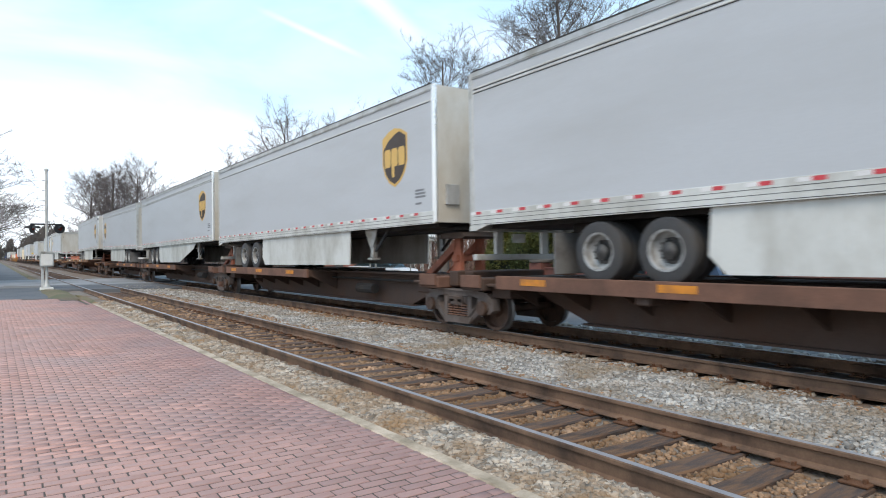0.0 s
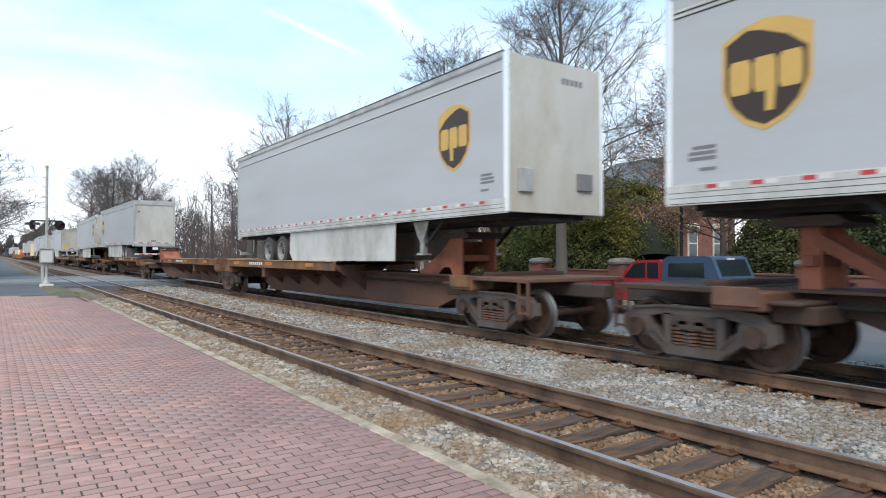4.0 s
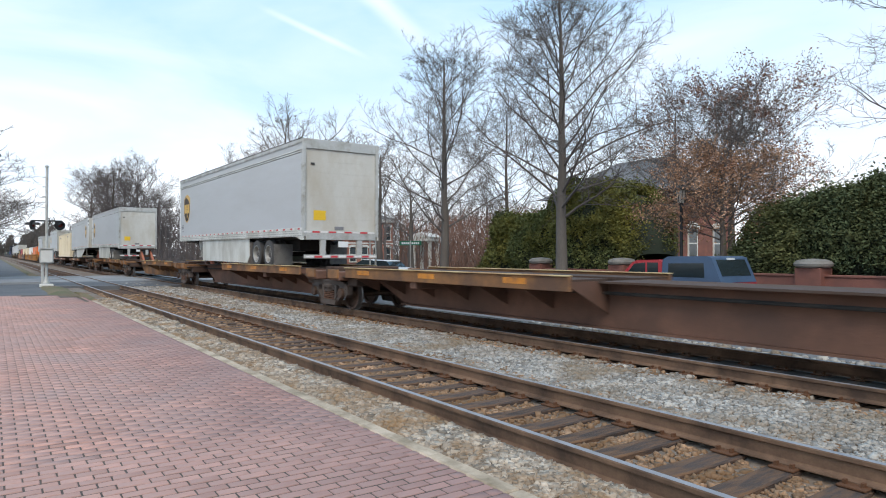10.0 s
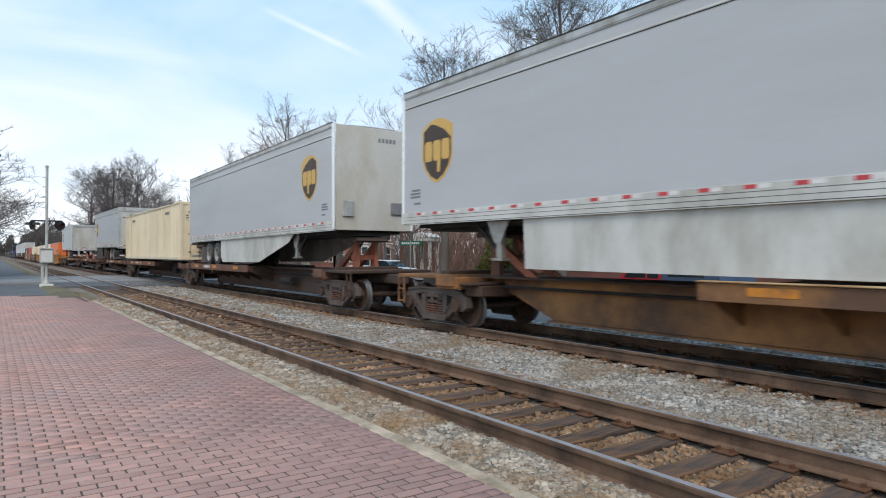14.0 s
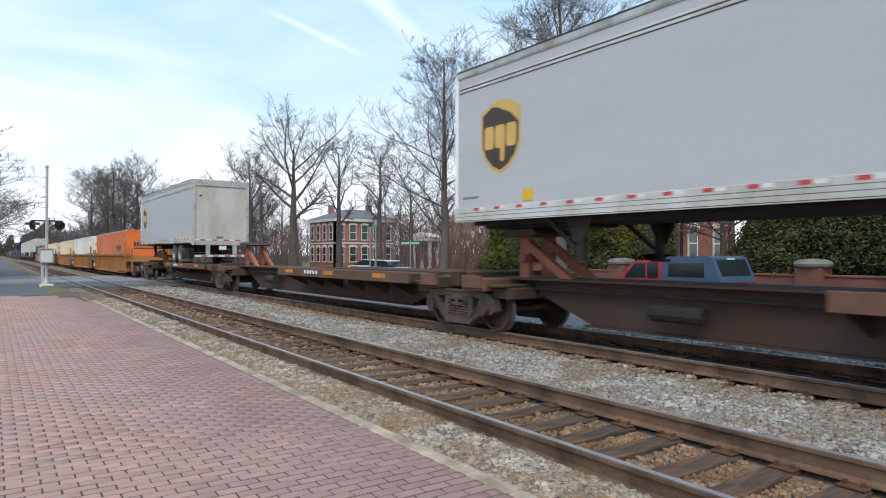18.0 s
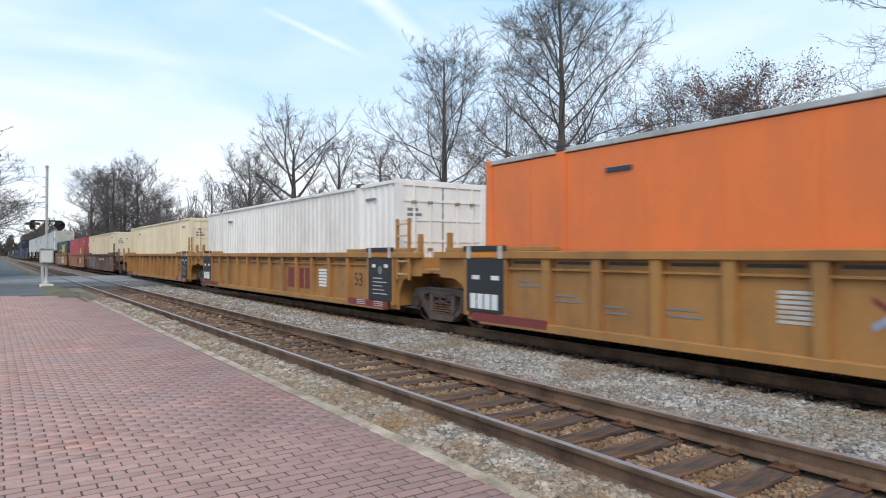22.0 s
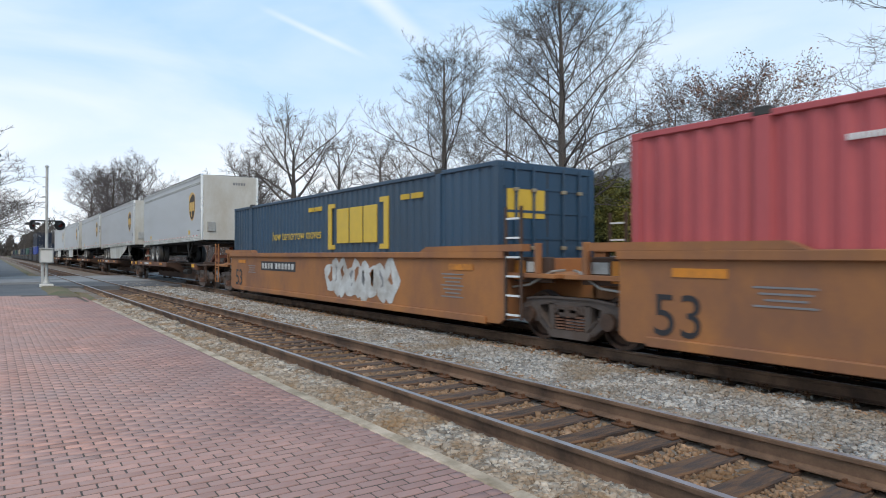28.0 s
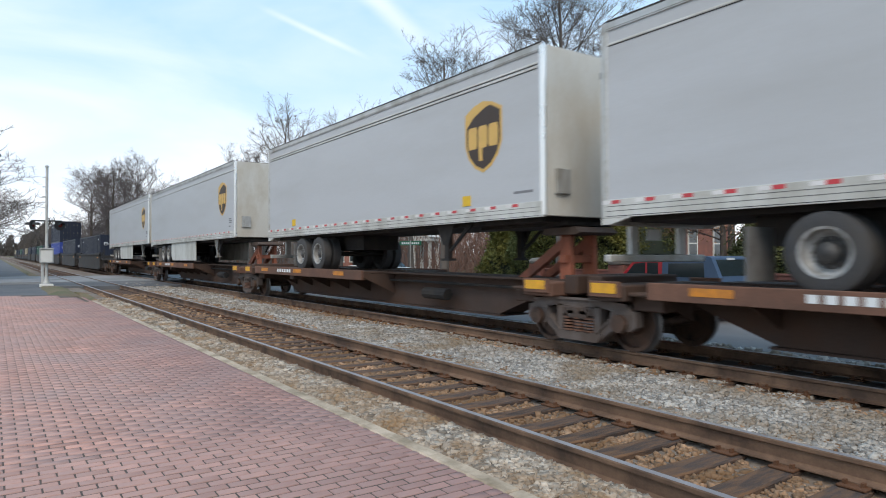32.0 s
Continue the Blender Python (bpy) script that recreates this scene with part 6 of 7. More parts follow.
def tree(label, at, turn, seed, bark="bark", twig="twig", leaves=None, group="trees beyond the tracks", **shape):
    t = thing("tree", label, "tree", group, at=pose(*at, 0, 0, turn))
    trunk, crown, tips = grow(seed, **shape)
    for nm, chains, m in (("trunk", trunk, bark), ("crown", crown, twig)):
        o = new(nm, chains_mesh(nm, chains, M[m]))
        o.parent = t
    if leaves:
        mat_name, size, count, jitter, low = leaves
        pts = [p for p, d in tips if p[2] < low and noise.noise((p[0] * 0.7, p[1] * 0.7, p[2] * 0.7)) > -0.12] or [p for p, d in tips]
        if low > 90:   # the old leaves cling to the outer boughs
            pts = [p for p in pts if 1.3 < math.hypot(p[0], p[1]) < 4.6]
        v, f = leaf_cards(pts, size, count, jitter, seed)
        o = new("leaves", raw_mesh("leaves", v, f, M[mat_name]))
        o.parent = t
        o["label"] = "withered brown leaves"
    return t


GZ = -0.35
BARE = "tall bare winter tree with fine grey twigs"
tree(BARE, (-18.3, 18.45, GZ), 20, 3, "bark_pale", height=13.2, trunk_h=3.2, spread=4.5, radius=0.25, limbs=38, twigs=6, upward=0.60, fine=0.0068)
tree(BARE, (-26.4, 18.45, GZ), 140, 5, "bark_pale", height=13.3, trunk_h=2.6, spread=4.7, radius=0.23, limbs=30, twigs=6, upward=0.66, fine=0.0068)
tree(BARE, (-29.3, 25.0, GZ), 75, 8, "bark", height=12.2, trunk_h=3.2, spread=5.0, radius=0.16, limbs=22, twigs=6, upward=0.8)
tree(BARE, (-22.0, 31.0, GZ), 15, 9, "bark", height=12.4, trunk_h=3.2, spread=5.4, radius=0.13, limbs=24, twigs=6, upward=0.7)
tree("oak with withered brown leaves above a pale trunk", (-12.75, 20.6, GZ), 10, 12, "bark_pale", height=6.9, trunk_h=2.4, spread=2.5, radius=0.14, limbs=30, twigs=6, upward=0.5, leaves=("leaf_brown", 0.044, 15000, 0.18, 5.6))
tree("tall oak keeping clusters of dark red-brown leaves", (-16.9, 28.0, GZ), 200, 14, "bark", height=10.9, trunk_h=3.6, spread=5.8, radius=0.2, limbs=26, twigs=6, upward=0.6, fine=0.0075, leaves=("leaf_russet", 0.055, 9000, 0.11, 99))
tree("bare tree whose thin boughs reach over the street", (-4.2, 18.45, GZ), 60, 17, "bark", height=11.0, trunk_h=3.9, spread=4.0, radius=0.2, limbs=16, twigs=6, upward=0.15, droop=0.03)
# group by the old brick house
CLUMP = "old bare tree with few heavy upright boughs"
tree(CLUMP, (-52.4, 21.0, GZ), 0, 21, "bark", height=15.2, trunk_h=5.5, spread=6.4, radius=0.46, limbs=11, twigs=6, upward=0.8, wide_low=False, thick=0.36, fine=0.011)
tree(CLUMP, (-58.5, 19.3, GZ), 50, 22, "bark", height=12.6, trunk_h=5.0, spread=5.0, radius=0.38, limbs=9, twigs=6, upward=0.9, wide_low=False, thick=0.36, fine=0.011)
tree(CLUMP, (-54.0, 26.0, GZ), 110, 23, "bark", height=13.8, trunk_h=5.0, spread=4.0, radius=0.34, limbs=8, twigs=6, upward=1.1, wide_low=False, thick=0.36, fine=0.011)
tree(CLUMP, (-51.0, 28.6, GZ), 200, 24, "bark", height=13.0, trunk_h=5.0, spread=3.8, radius=0.32, limbs=8, twigs=6, upward=1.1, wide_low=False, thick=0.36, fine=0.011)
tree(CLUMP, (-44.0, 27.5, GZ), 300, 25, "bark", height=10.4, trunk_h=4.0, spread=5.2, radius=0.28, limbs=12, twigs=6, upward=0.8, wide_low=False)
# trees along the street beside the railway
SIDE = "bare street tree standing by the crossing road"
left_tree = tree(SIDE, (-50.0, -3.7, GZ), 10, 36, "bark", height=10.6, trunk_h=2.0, spread=6.4, radius=0.34, limbs=58, twigs=6, upward=0.38, fine=0.0135, group="street trees")
left_b = tree(SIDE, (-90.0, 12.4, GZ), 80, 33, "bark", "twig_far", height=15.0, trunk_h=5.0, spread=5.6, radius=0.34, limbs=20, twigs=6, upward=0.85, fine=0.010, group="street trees")
left_c = tree(SIDE, (-92.5, 15.6, GZ), 200, 34, "bark", "twig_far", height=15.6, trunk_h=5.5, spread=5.4, radius=0.36, limbs=18, twigs=6, upward=0.9, wide_low=False, thick=0.32, fine=0.010, group="street trees")
for src, x, y, turn in ((left_b, -100.0, 13.0, 200), (left_b, -104.0, 15.8, 300), (left_c, -112.0, 12.4, 120), (left_tree, -63.0, -4.2, 130), (left_tree, -78.0, -5.6, 250)):
    copy_thing(src, pose(x, y, GZ, 0, 0, turn))
# farther trees stand on the same few shapes
far_a = tree("distant bare woodland tree", (-76, 23, GZ), 0, 41, "twig_far", "twig_far", None, "woodland trees", height=11.5, trunk_h=3.0, spread=4.6, radius=0.24, limbs=14, twigs=4, upward=0.7, fine=0.013)
far_b = tree("distant bare woodland tree", (-70, 40, GZ), 0, 43, "twig_far", "twig_far", None, "woodland trees", height=10.5, trunk_h=2.5, spread=4.4, radius=0.22, limbs=14, twigs=4, upward=0.9, fine=0.013)
far_c = tree("leafless reddish thicket of thin stems", (-40, 36, GZ), 0, 45, "twig_red", "twig_red", None, "thicket trees", height=6.2, trunk_h=0.8, spread=3.2, radius=0.10, limbs=11, twigs=4, upward=0.7)
wood = random.Random(99)


def open_lawn(x, y):
    """The open view over the lawn to the brick house."""
    return y < 42 and 1.70 < -x / y < 2.42


for i in range(46):
    x = -62 - 6.5 * i * (0.6 + 0.02 * i) if i < 26 else -40 - 9.5 * (i - 26)
    y = wood.uniform(17, 34) + 0.03 * abs(x) if i < 26 else wood.uniform(54, 80)
    y += 24 if open_lawn(x, y) else 0
    copy_thing(wood.choice((far_a, far_b)), pose(x, y, GZ, 0, 0, wood.uniform(0, 360)))
for i in range(22):
    copy_thing(wood.choice((far_a, far_b, far_b)), pose(-74 - 5.2 * i * (1 + 0.05 * i), wood.uniform(12.5, 21) + (i % 3), GZ, 0, 0, wood.uniform(0, 360)))
for i in range(13):
    copy_thing(wood.choice((far_a, far_b)), pose(-82 - 19 * i, wood.uniform(-16, -6), GZ, 0, 0, wood.uniform(0, 360)))
for i in range(34):
    x = -30 - 2.6 * i + wood.uniform(-1, 1)
    y = wood.uniform(30, 44) if x > -62 else wood.uniform(24, 34)
    if not open_lawn(x, y):
        copy_thing(far_c, pose(x, y, GZ, 0, 0, wood.uniform(0, 360)))
for i in range(7):
    copy_thing(wood.choice((far_a, far_b)), pose(-12 + 8 * i, wood.uniform(42, 58), GZ, 0, 0, wood.uniform(0, 360)))


# far woodland seen only as a haze of stems and twigs
g = np.random.default_rng(77)
n = 40000
wx = -60 - 300 * g.random(n) ** 1.3
wy = np.where(g.random(n) < 0.85, 14 + 0.03 * np.abs(wx + 60) + 62 * g.random(n) ** 1.8, -12 - 30 * g.random(n))
wy = np.where((wx > -70) & (wy > 0) & (wy < 30), wy + 22, wy)
wx = np.where(wy < 0, wx - 60, wx)
wy = np.where((wy > 0) & (wy < 44) & (-wx / wy > 1.70) & (-wx / wy < 2.42), wy + 34, wy)
wz = GZ + 9.0 * g.random(n) ** 1.7 * (0.7 + 0.5 * np.sin(wx * 0.23) * np.sin(wy * 0.31 + 1)) 
sl = 0.7 + 1.1 * g.random(n)
dx, dy = g.normal(0, 0.35, n), g.normal(0, 0.35, n)
up = np.stack([dx, dy, np.ones(n)], 1) * sl[:, None]
sd = np.stack([g.normal(0, 1, n), g.normal(0, 1, n), g.normal(0, 0.2, n)], 1)
sd *= (0.05 / np.linalg.norm(sd, axis=1))[:, None]
ctr = np.stack([wx, wy, wz], 1)
wv = np.stack([ctr - sd, ctr + sd, ctr + up + sd * 0.3, ctr + up - sd * 0.3], 1).reshape(-1, 3)
tagged(new("far_woods", raw_mesh("far_woods", wv, np.arange(n * 4).reshape(-1, 4), M["twig_far"])), "hazy grey-brown leafless woods in the distance", "woods", kind="stuff")
n = 17000
wx = np.where(np.arange(n) % 3 == 0, -905 - 60 * g.random(n), -260 - 170 * g.random(n))
wy = np.where(wx < -900, -22 + 70 * g.random(n), 11.5 + 26 * g.random(n) ** 2.0)
rise = np.where(wx < -900, 2.2, 1.2) * (0.75 + 0.25 * np.sin(wy * 0.45))
ctr, sl = np.stack([wx, wy, GZ + 11 * rise * g.random(n) ** 1.3], 1), (1.0 + 1.6 * g.random(n)) * rise
up = np.stack([g.normal(0, 0.4, n), g.normal(0, 0.4, n), np.ones(n)], 1) * sl[:, None]
sd = np.stack([g.normal(0, 1, n), g.normal(0, 1, n), g.normal(0, 0.3, n)], 1)
sd *= (np.where(wx < -900, 0.55, 0.22) / np.linalg.norm(sd, axis=1))[:, None]
wv = np.stack([ctr - sd, ctr + sd, ctr + up + sd * 0.3, ctr + up - sd * 0.3], 1).reshape(-1, 3)
tagged(new("distant_grove", raw_mesh("distant_grove", wv, np.arange(n * 4).reshape(-1, 4), M["bark"])), "dark mass of trees at the far end of the line", "woods", kind="stuff")
n = 20000
wx = -28 - 62 * g.random(n)
wy = 29 + 18 * g.random(n)
wx = np.where((-wx / wy > 1.66) & (-wx / wy < 2.42), -28 - 18 * g.random(n), wx)
wz = GZ + 4.8 * g.random(n) ** 1.4
ctr, sl = np.stack([wx, wy, wz], 1), 0.4 + 0.6 * g.random(n)
up = np.stack([g.normal(0, 0.5, n), g.normal(0, 0.5, n), np.ones(n)], 1) * sl[:, None]
sd = np.stack([g.normal(0, 1, n), g.normal(0, 1, n), g.normal(0, 0.2, n)], 1)
sd *= (0.028 / np.linalg.norm(sd, axis=1))[:, None]
wv = np.stack([ctr - sd, ctr + sd, ctr + up + sd * 0.3, ctr + up - sd * 0.3], 1).reshape(-1, 3)
tagged(new("thicket", raw_mesh("thicket", wv, np.arange(n * 4).reshape(-1, 4), M["twig_red"])), "reddish brown leafless shrubs behind the street", "shrubs", kind="stuff")


def hedge(name, label, x0, x1, y0, y1, height, seed, leaf, count, size):
    """A mass of evergreen shrubs: an uneven core, near-black for the shade inside, under many small leaves, with lumps
    and gaps in its outline.
    """
    g, h = np.random.default_rng(seed), thing(name, label, "hedge", "evergreen hedges")

    def lump(x, z, amp):
        return amp * (noise.noise((x * 0.55, z * 0.6, seed)) + 0.5 * noise.noise((x * 1.4, z * 1.5, seed + 5)) + 0.3 * noise.noise((x * 3.2, z * 3.4, seed + 9)))

    def place(x, u, inset):
        """u from 0 at the front foot over the top to 1 at the back foot."""
        end = min(1.0, (x - x0) / 1.4 + 0.25, (x1 - x) / 1.4 + 0.25)
        hh, depth = (height(x) + lump(x, 40.0, 0.45 if seed == 53 else 0.95)) * end ** 0.5 - inset, (y1 - y0) / 2 - inset
        a = math.pi * u
        c, s = math.cos(a), math.sin(a)
        yy = (y0 + y1) / 2 - depth * math.copysign(abs(c) ** 0.45, c)
        zz = GZ + hh * abs(s) ** 0.42
        k = lump(x, zz + 2.0 * u, 0.42 if seed == 53 else 0.62) * (0 if inset else 1)
        return x, yy - k * c, zz + k * s * 0.6

    nx, nu = int((x1 - x0) / 0.35), 18
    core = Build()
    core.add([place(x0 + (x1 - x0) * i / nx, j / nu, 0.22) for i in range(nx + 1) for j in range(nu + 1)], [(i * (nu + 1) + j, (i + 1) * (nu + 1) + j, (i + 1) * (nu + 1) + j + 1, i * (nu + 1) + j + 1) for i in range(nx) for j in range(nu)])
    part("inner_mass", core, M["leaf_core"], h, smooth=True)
    xs_ = x0 + (x1 - x0) * g.random(count // 4)
    us_ = g.random(count // 4) ** 1.25 * 0.72
    P = np.array([place(a, b, 0.0) for a, b in zip(xs_, us_)])
    v, f = leaf_cards(P, size, count, 0.085, seed, 0.5)
    o = new("foliage", raw_mesh("foliage", v, f, M[leaf]))
    o.parent = h
    v, f = leaf_cards(P[us_ > 0.2], size, count // 9, 0.22, seed + 1, 0.5)
    o = new("loose_sprays", raw_mesh("loose_sprays", v, f, M[leaf]))
    o.parent = h
    return h


hedge("evergreen_hedge", "large dark green evergreen hedge with yellowish tips", -26.0, -16.6, 20.3, 24.0, lambda x: 3.7 + 1.3 * math.exp(-((x + 19.2) / 2.2) ** 2), 51, "leaf_green", 60000, 0.062)
hedge("evergreen_hedge", "tall clipped dark evergreen hedge behind the brick wall", -12.6, 1.5, 20.3, 23.6, lambda x: 3.1 + 1.7 * min(1, max(0, (x + 13.0) / 9.5)), 53, "leaf_dark", 80000, 0.060)

# ---- brick garden wall with piers ----
wall = thing("garden_wall", "low red brick garden wall with stone-capped piers", "wall", "", "structure")
for x0, x1 in ((-20.3, -16.55), (-15.85, -9.6), (-8.9, -2.6), (-1.9, 8.0)):
    part("wall_panel", Build().cbox(x0, x1, 19.40, 19.62, -0.42, 0.86, 0.01), M["red_brick"], wall)
    part("coping", Build().cbox(x0, x1, 19.36, 19.66, 0.86, 0.93, 0.015), M["red_brick"], wall)
for x in (-20.6, -16.2, -9.25, -2.25):
    p = part("pier", Build().cbox(x - 0.36, x + 0.36, 19.15, 19.87, -0.42, 1.12, 0.012), M["red_brick"], wall)
    cap = Build().lathe([(0.40, 0), (0.50, 0.05), (0.52, 0.12), (0.46, 0.20), (0.30, 0.25), (0.01, 0.27)], (x, 19.51, 1.12), 2, 20)
    part("pier_cap", cap, M["stone_cap"], p, "weathered round stone cap", smooth=True)


# ---- lamps, sign, crossing signal ----
def lantern(x, y, height, tone="black_metal"):
    l = thing("street_lamp", "old-style lantern lamp on a slim metal post", "street lamp", "lantern lamps", at=pose(x, y, -0.35))
    part("post", Build().lathe([(0.14, 0), (0.14, 0.35), (0.085, 0.45), (0.06, 1.2), (0.05, height - 0.55), (0.09, height - 0.52), (0.05, height - 0.45)], (0, 0, 0), 2, 12), M["grey_metal" if tone == "grey" else tone], l, smooth=True)
    head = part("lantern", Build().lathe([(0.12, 0), (0.17, 0.42), (0.12, 0.44)], (0, 0, height - 0.45), 2, 8), M["lamp_glass"], l, "frosted lantern glass")
    bars = Build()
    for k in range(8):
        a = k * math.pi / 4
        bars.tube([(0.125 * math.cos(a), 0.125 * math.sin(a), height - 0.46), (0.178 * math.cos(a), 0.178 * math.sin(a), height - 0.03)], [0.012, 0.012], 4)
    part("lantern_frame", bars, M["black_metal"], head)
    part("lantern_roof", Build().lathe([(0.22, 0), (0.20, 0.05), (0.10, 0.13), (0.03, 0.2), (0.01, 0.26)], (0, 0, height - 0.03), 2, 8), M["black_metal"], head)


lantern(-13.3, 19.05, 4.05)
lantern(-21.5, 27.6, 3.5)
lantern(-35.5, 19.6, 4.1, "grey")
lantern(-42.5, 23.0, 4.0, "grey")

sign = thing("street_sign", "green street name sign on a grey post", "street sign", at=pose(-29.0, 18.1, -0.2))
part("post", Build().tube([(0, 0, -0.2), (0, 0, 2.45)], [0.035, 0.035], 8), M["grey_metal"], sign)
blade = part("blade", Build().cbox(-0.62, 0.62, -0.012, 0.012, 2.2, 2.42, 0.004), M["sign_green"], sign)
blade.matrix_basis = pose(0, 0, 0, 0, 0, 35)
for k in range(9):
    x = -0.5 + k * 0.115
    part("lettering_bar", Build().box(x, x + 0.08, -0.016, -0.012, 2.26, 2.36), M["sign_white"], blade)

sig = thing("crossing_signal", "silver level crossing signal mast with lights and a case", "crossing signal", at=pose(-38.9, 2.28, -0.14))
part("foundation", Build().cbox(-0.30, 0.30, -0.30, 0.30, -0.3, 0.14, 0.03), M["white_trim"], sig)
part("mast_base", Build().lathe([(0.17, 0.16), (0.16, 0.24), (0.11, 0.34), (0.095, 0.5)], (0, 0, 0), 2, 14), M["silver_paint"], sig, smooth=True)
part("mast", Build().tube([(0, 0, 0.5), (0, 0, 6.15)], [0.072, 0.066], 12), M["silver_paint"], sig, smooth=True)
part("mast_cap", Build().lathe([(0.10, 0), (0.10, 0.06), (0.02, 0.12)], (0, 0, 6.14), 2, 12), M["silver_paint"], sig)
case = part("relay_case", Build().cbox(-0.26, 0.26, -0.30, 0.30, 1.20, 1.92, 0.03), M["silver_paint"], sig, "pale grey equipment case")
part("case_door", Build().cbox(0.26, 0.285, -0.25, 0.25, 1.26, 1.86, 0.01), M["white_trim"], case)
part("case_roof", Build().slab([(-0.34, 1.92), (0.34, 1.92), (0.26, 1.99), (-0.26, 1.99)], 0, -0.31, 0.31), M["silver_paint"], case)
part("case_leg", Build().cbox(-0.06, 0.06, -0.24, -0.12, 0.12, 1.24, 0.01), M["silver_paint"], case)
part("cross_arm", Build().tube([(0, -0.70, 3.38), (0, 0.66, 3.38)], [0.04, 0.04], 8), M["black_metal"], sig)
for y in (-0.62, 0.58):
    for k in (1, -1):
        hood = new("light_unit")
        hood.parent, hood.matrix_basis = sig, pose(0.10 * k, y, 3.16, 0, 0, (0 if k > 0 else 180) + (62 if y < 0 else 20))
        part("background_disc", Build().lathe([(0.25, 0), (0.25, 0.012)], (0.02, 0, 0), 0, 22), M["black_metal"], hood)
        part("lens", Build().lathe([(0.105, 0), (0.10, 0.04), (0.03, 0.07)], (0.035, 0, 0), 0, 16), M["lens_red"], hood)
        part("hood", Build().add(*(lambda n: ([(0.035 + 0.27 * i, 0.13 * math.cos(math.pi * j / n), 0.13 * math.sin(math.pi * j / n)) for i in (0, 1) for j in range(n + 1)], [(j, j + 1, j + n + 2, j + n + 1) for j in range(n)]))(10)), M["black_metal"], hood)
for z in (4.6, 5.1, 5.6):
    part("side_bolt", Build().box(-0.03, 0.03, -0.20, 0.0, z, z + 0.04), M["grey_metal"], sig)

# hanging street lamp at the roadside
hang = thing("street_lamp", "dark hanging street lamp on a curved arm", "street lamp", "", at=pose(-43.6, -1.6, -0.2))
part("post", Build().tube([(0, 0, 0), (0, 0, 7.6)], [0.10, 0.06], 10), M["black_metal"], hang)
part("arm", Build().tube([(0, 0, 7.4), (0, 0.35, 7.95), (0, 0.95, 8.1), (0, 1.5, 7.9), (0, 1.72, 7.5)], [0.045, 0.045, 0.04, 0.04, 0.035], 8), M["black_metal"], hang)
part("shade", Build().lathe([(0.06, 0.30), (0.12, 0.22), (0.26, 0.02), (0.26, -0.02), (0.14, -0.16), (0.03, -0.2)], (0, 1.72, 7.22), 2, 16), M["black_metal"], hang, smooth=True)


# ---- vehicles ----
def car_wheel(parent, x, y, r=0.36):
    w = new("wheel")
    w.parent, w.matrix_basis = parent, pose(x, y, r)
    part("tyre", Build().lathe([(0.20, -0.10), (r - 0.03, -0.11), (r, -0.08), (r, 0.08), (r - 0.03, 0.11), (0.20, 0.10), (0.20, -0.10)], (0, 0, 0), 1, 22, False), M["tyre"], w, smooth=True)
    part("rim", Build().lathe([(0.20, -0.08), (0.19, 0.085), (0.08, 0.06), (0.03, 0.08)], (0, 0, 0), 1, 16), M["rim"], w)


def short(outline):
    """The compact pickup's length."""
    return [(x * 0.86, z) for x, z in outline]


pickup = thing("pickup_truck", "red pickup truck with a dark blue camper shell", "truck", "parked vehicles", at=pose(-11.55, 15.9, -0.235, 0, 0, 180))
part("lower_body", Build().slab(short([(-2.5, 0.42), (2.45, 0.42), (2.55, 0.62), (2.45, 0.92), (1.25, 1.02), (-2.5, 1.02)]), 1, -0.86, 0.86), M["car_red"], pickup)
part("hood", Build().slab(short([(1.1, 0.98), (2.42, 0.90), (2.36, 0.96), (1.2, 1.06)]), 1, -0.78, 0.78), M["car_red"], pickup)
cab = part("cab", Build().slab(short([(1.35, 1.02), (0.75, 1.52), (0.55, 1.58), (-0.30, 1.60), (-0.42, 1.54), (-0.45, 1.02)]), 1, -0.76, 0.76), M["car_red"], pickup)
for s in (-1, 1):
    part("side_window", Build().slab(short([(1.10, 1.08), (0.66, 1.48), (0.22, 1.52), (0.22, 1.08)]), 1, s * 0.762, s * 0.770), M["pane"], cab)
    part("rear_side_window", Build().slab(short([(0.14, 1.08), (0.14, 1.52), (-0.28, 1.52), (-0.28, 1.08)]), 1, s * 0.762, s * 0.770), M["pane"], cab)
part("windscreen", Build().slab(short([(1.335, 1.07), (0.80, 1.51), (0.785, 1.50), (1.32, 1.06)]), 1, -0.68, 0.68), M["pane"], cab)
shell = part("camper_shell", Build().slab(short([(-0.46, 1.02), (-0.50, 1.60), (-0.70, 1.69), (-2.05, 1.70), (-2.20, 1.66), (-2.52, 1.02)]), 1, -0.82, 0.82), M["cap_blue"], pickup, "dark blue fibreglass camper shell")
for s in (-1, 1):
    part("shell_window", Build().slab(short([(-0.70, 1.14), (-0.72, 1.50), (-1.95, 1.52), (-1.98, 1.14)]), 1, s * 0.822, s * 0.828), M["pane"], shell)
part("shell_rear_window", Build().slab(short([(-2.21, 1.60), (-2.42, 1.18), (-2.45, 1.19), (-2.24, 1.61)]), 1, -0.66, 0.66), M["pane"], shell)
part("brake_light", Build().box(-1.95, -1.90, -0.16, 0.16, 1.60, 1.65), M["sign_white"], shell)
for x in (1.42, -1.34):
    for y in (-0.78, 0.78):
        car_wheel(pickup, x, y)
part("rear_bumper", Build().cbox(-2.28, -2.12, -0.85, 0.85, 0.45, 0.62, 0.02), M["grey_metal"], pickup)
part("front_bumper", Build().cbox(2.16, 2.30, -0.85, 0.85, 0.42, 0.62, 0.02), M["grey_metal"], pickup)


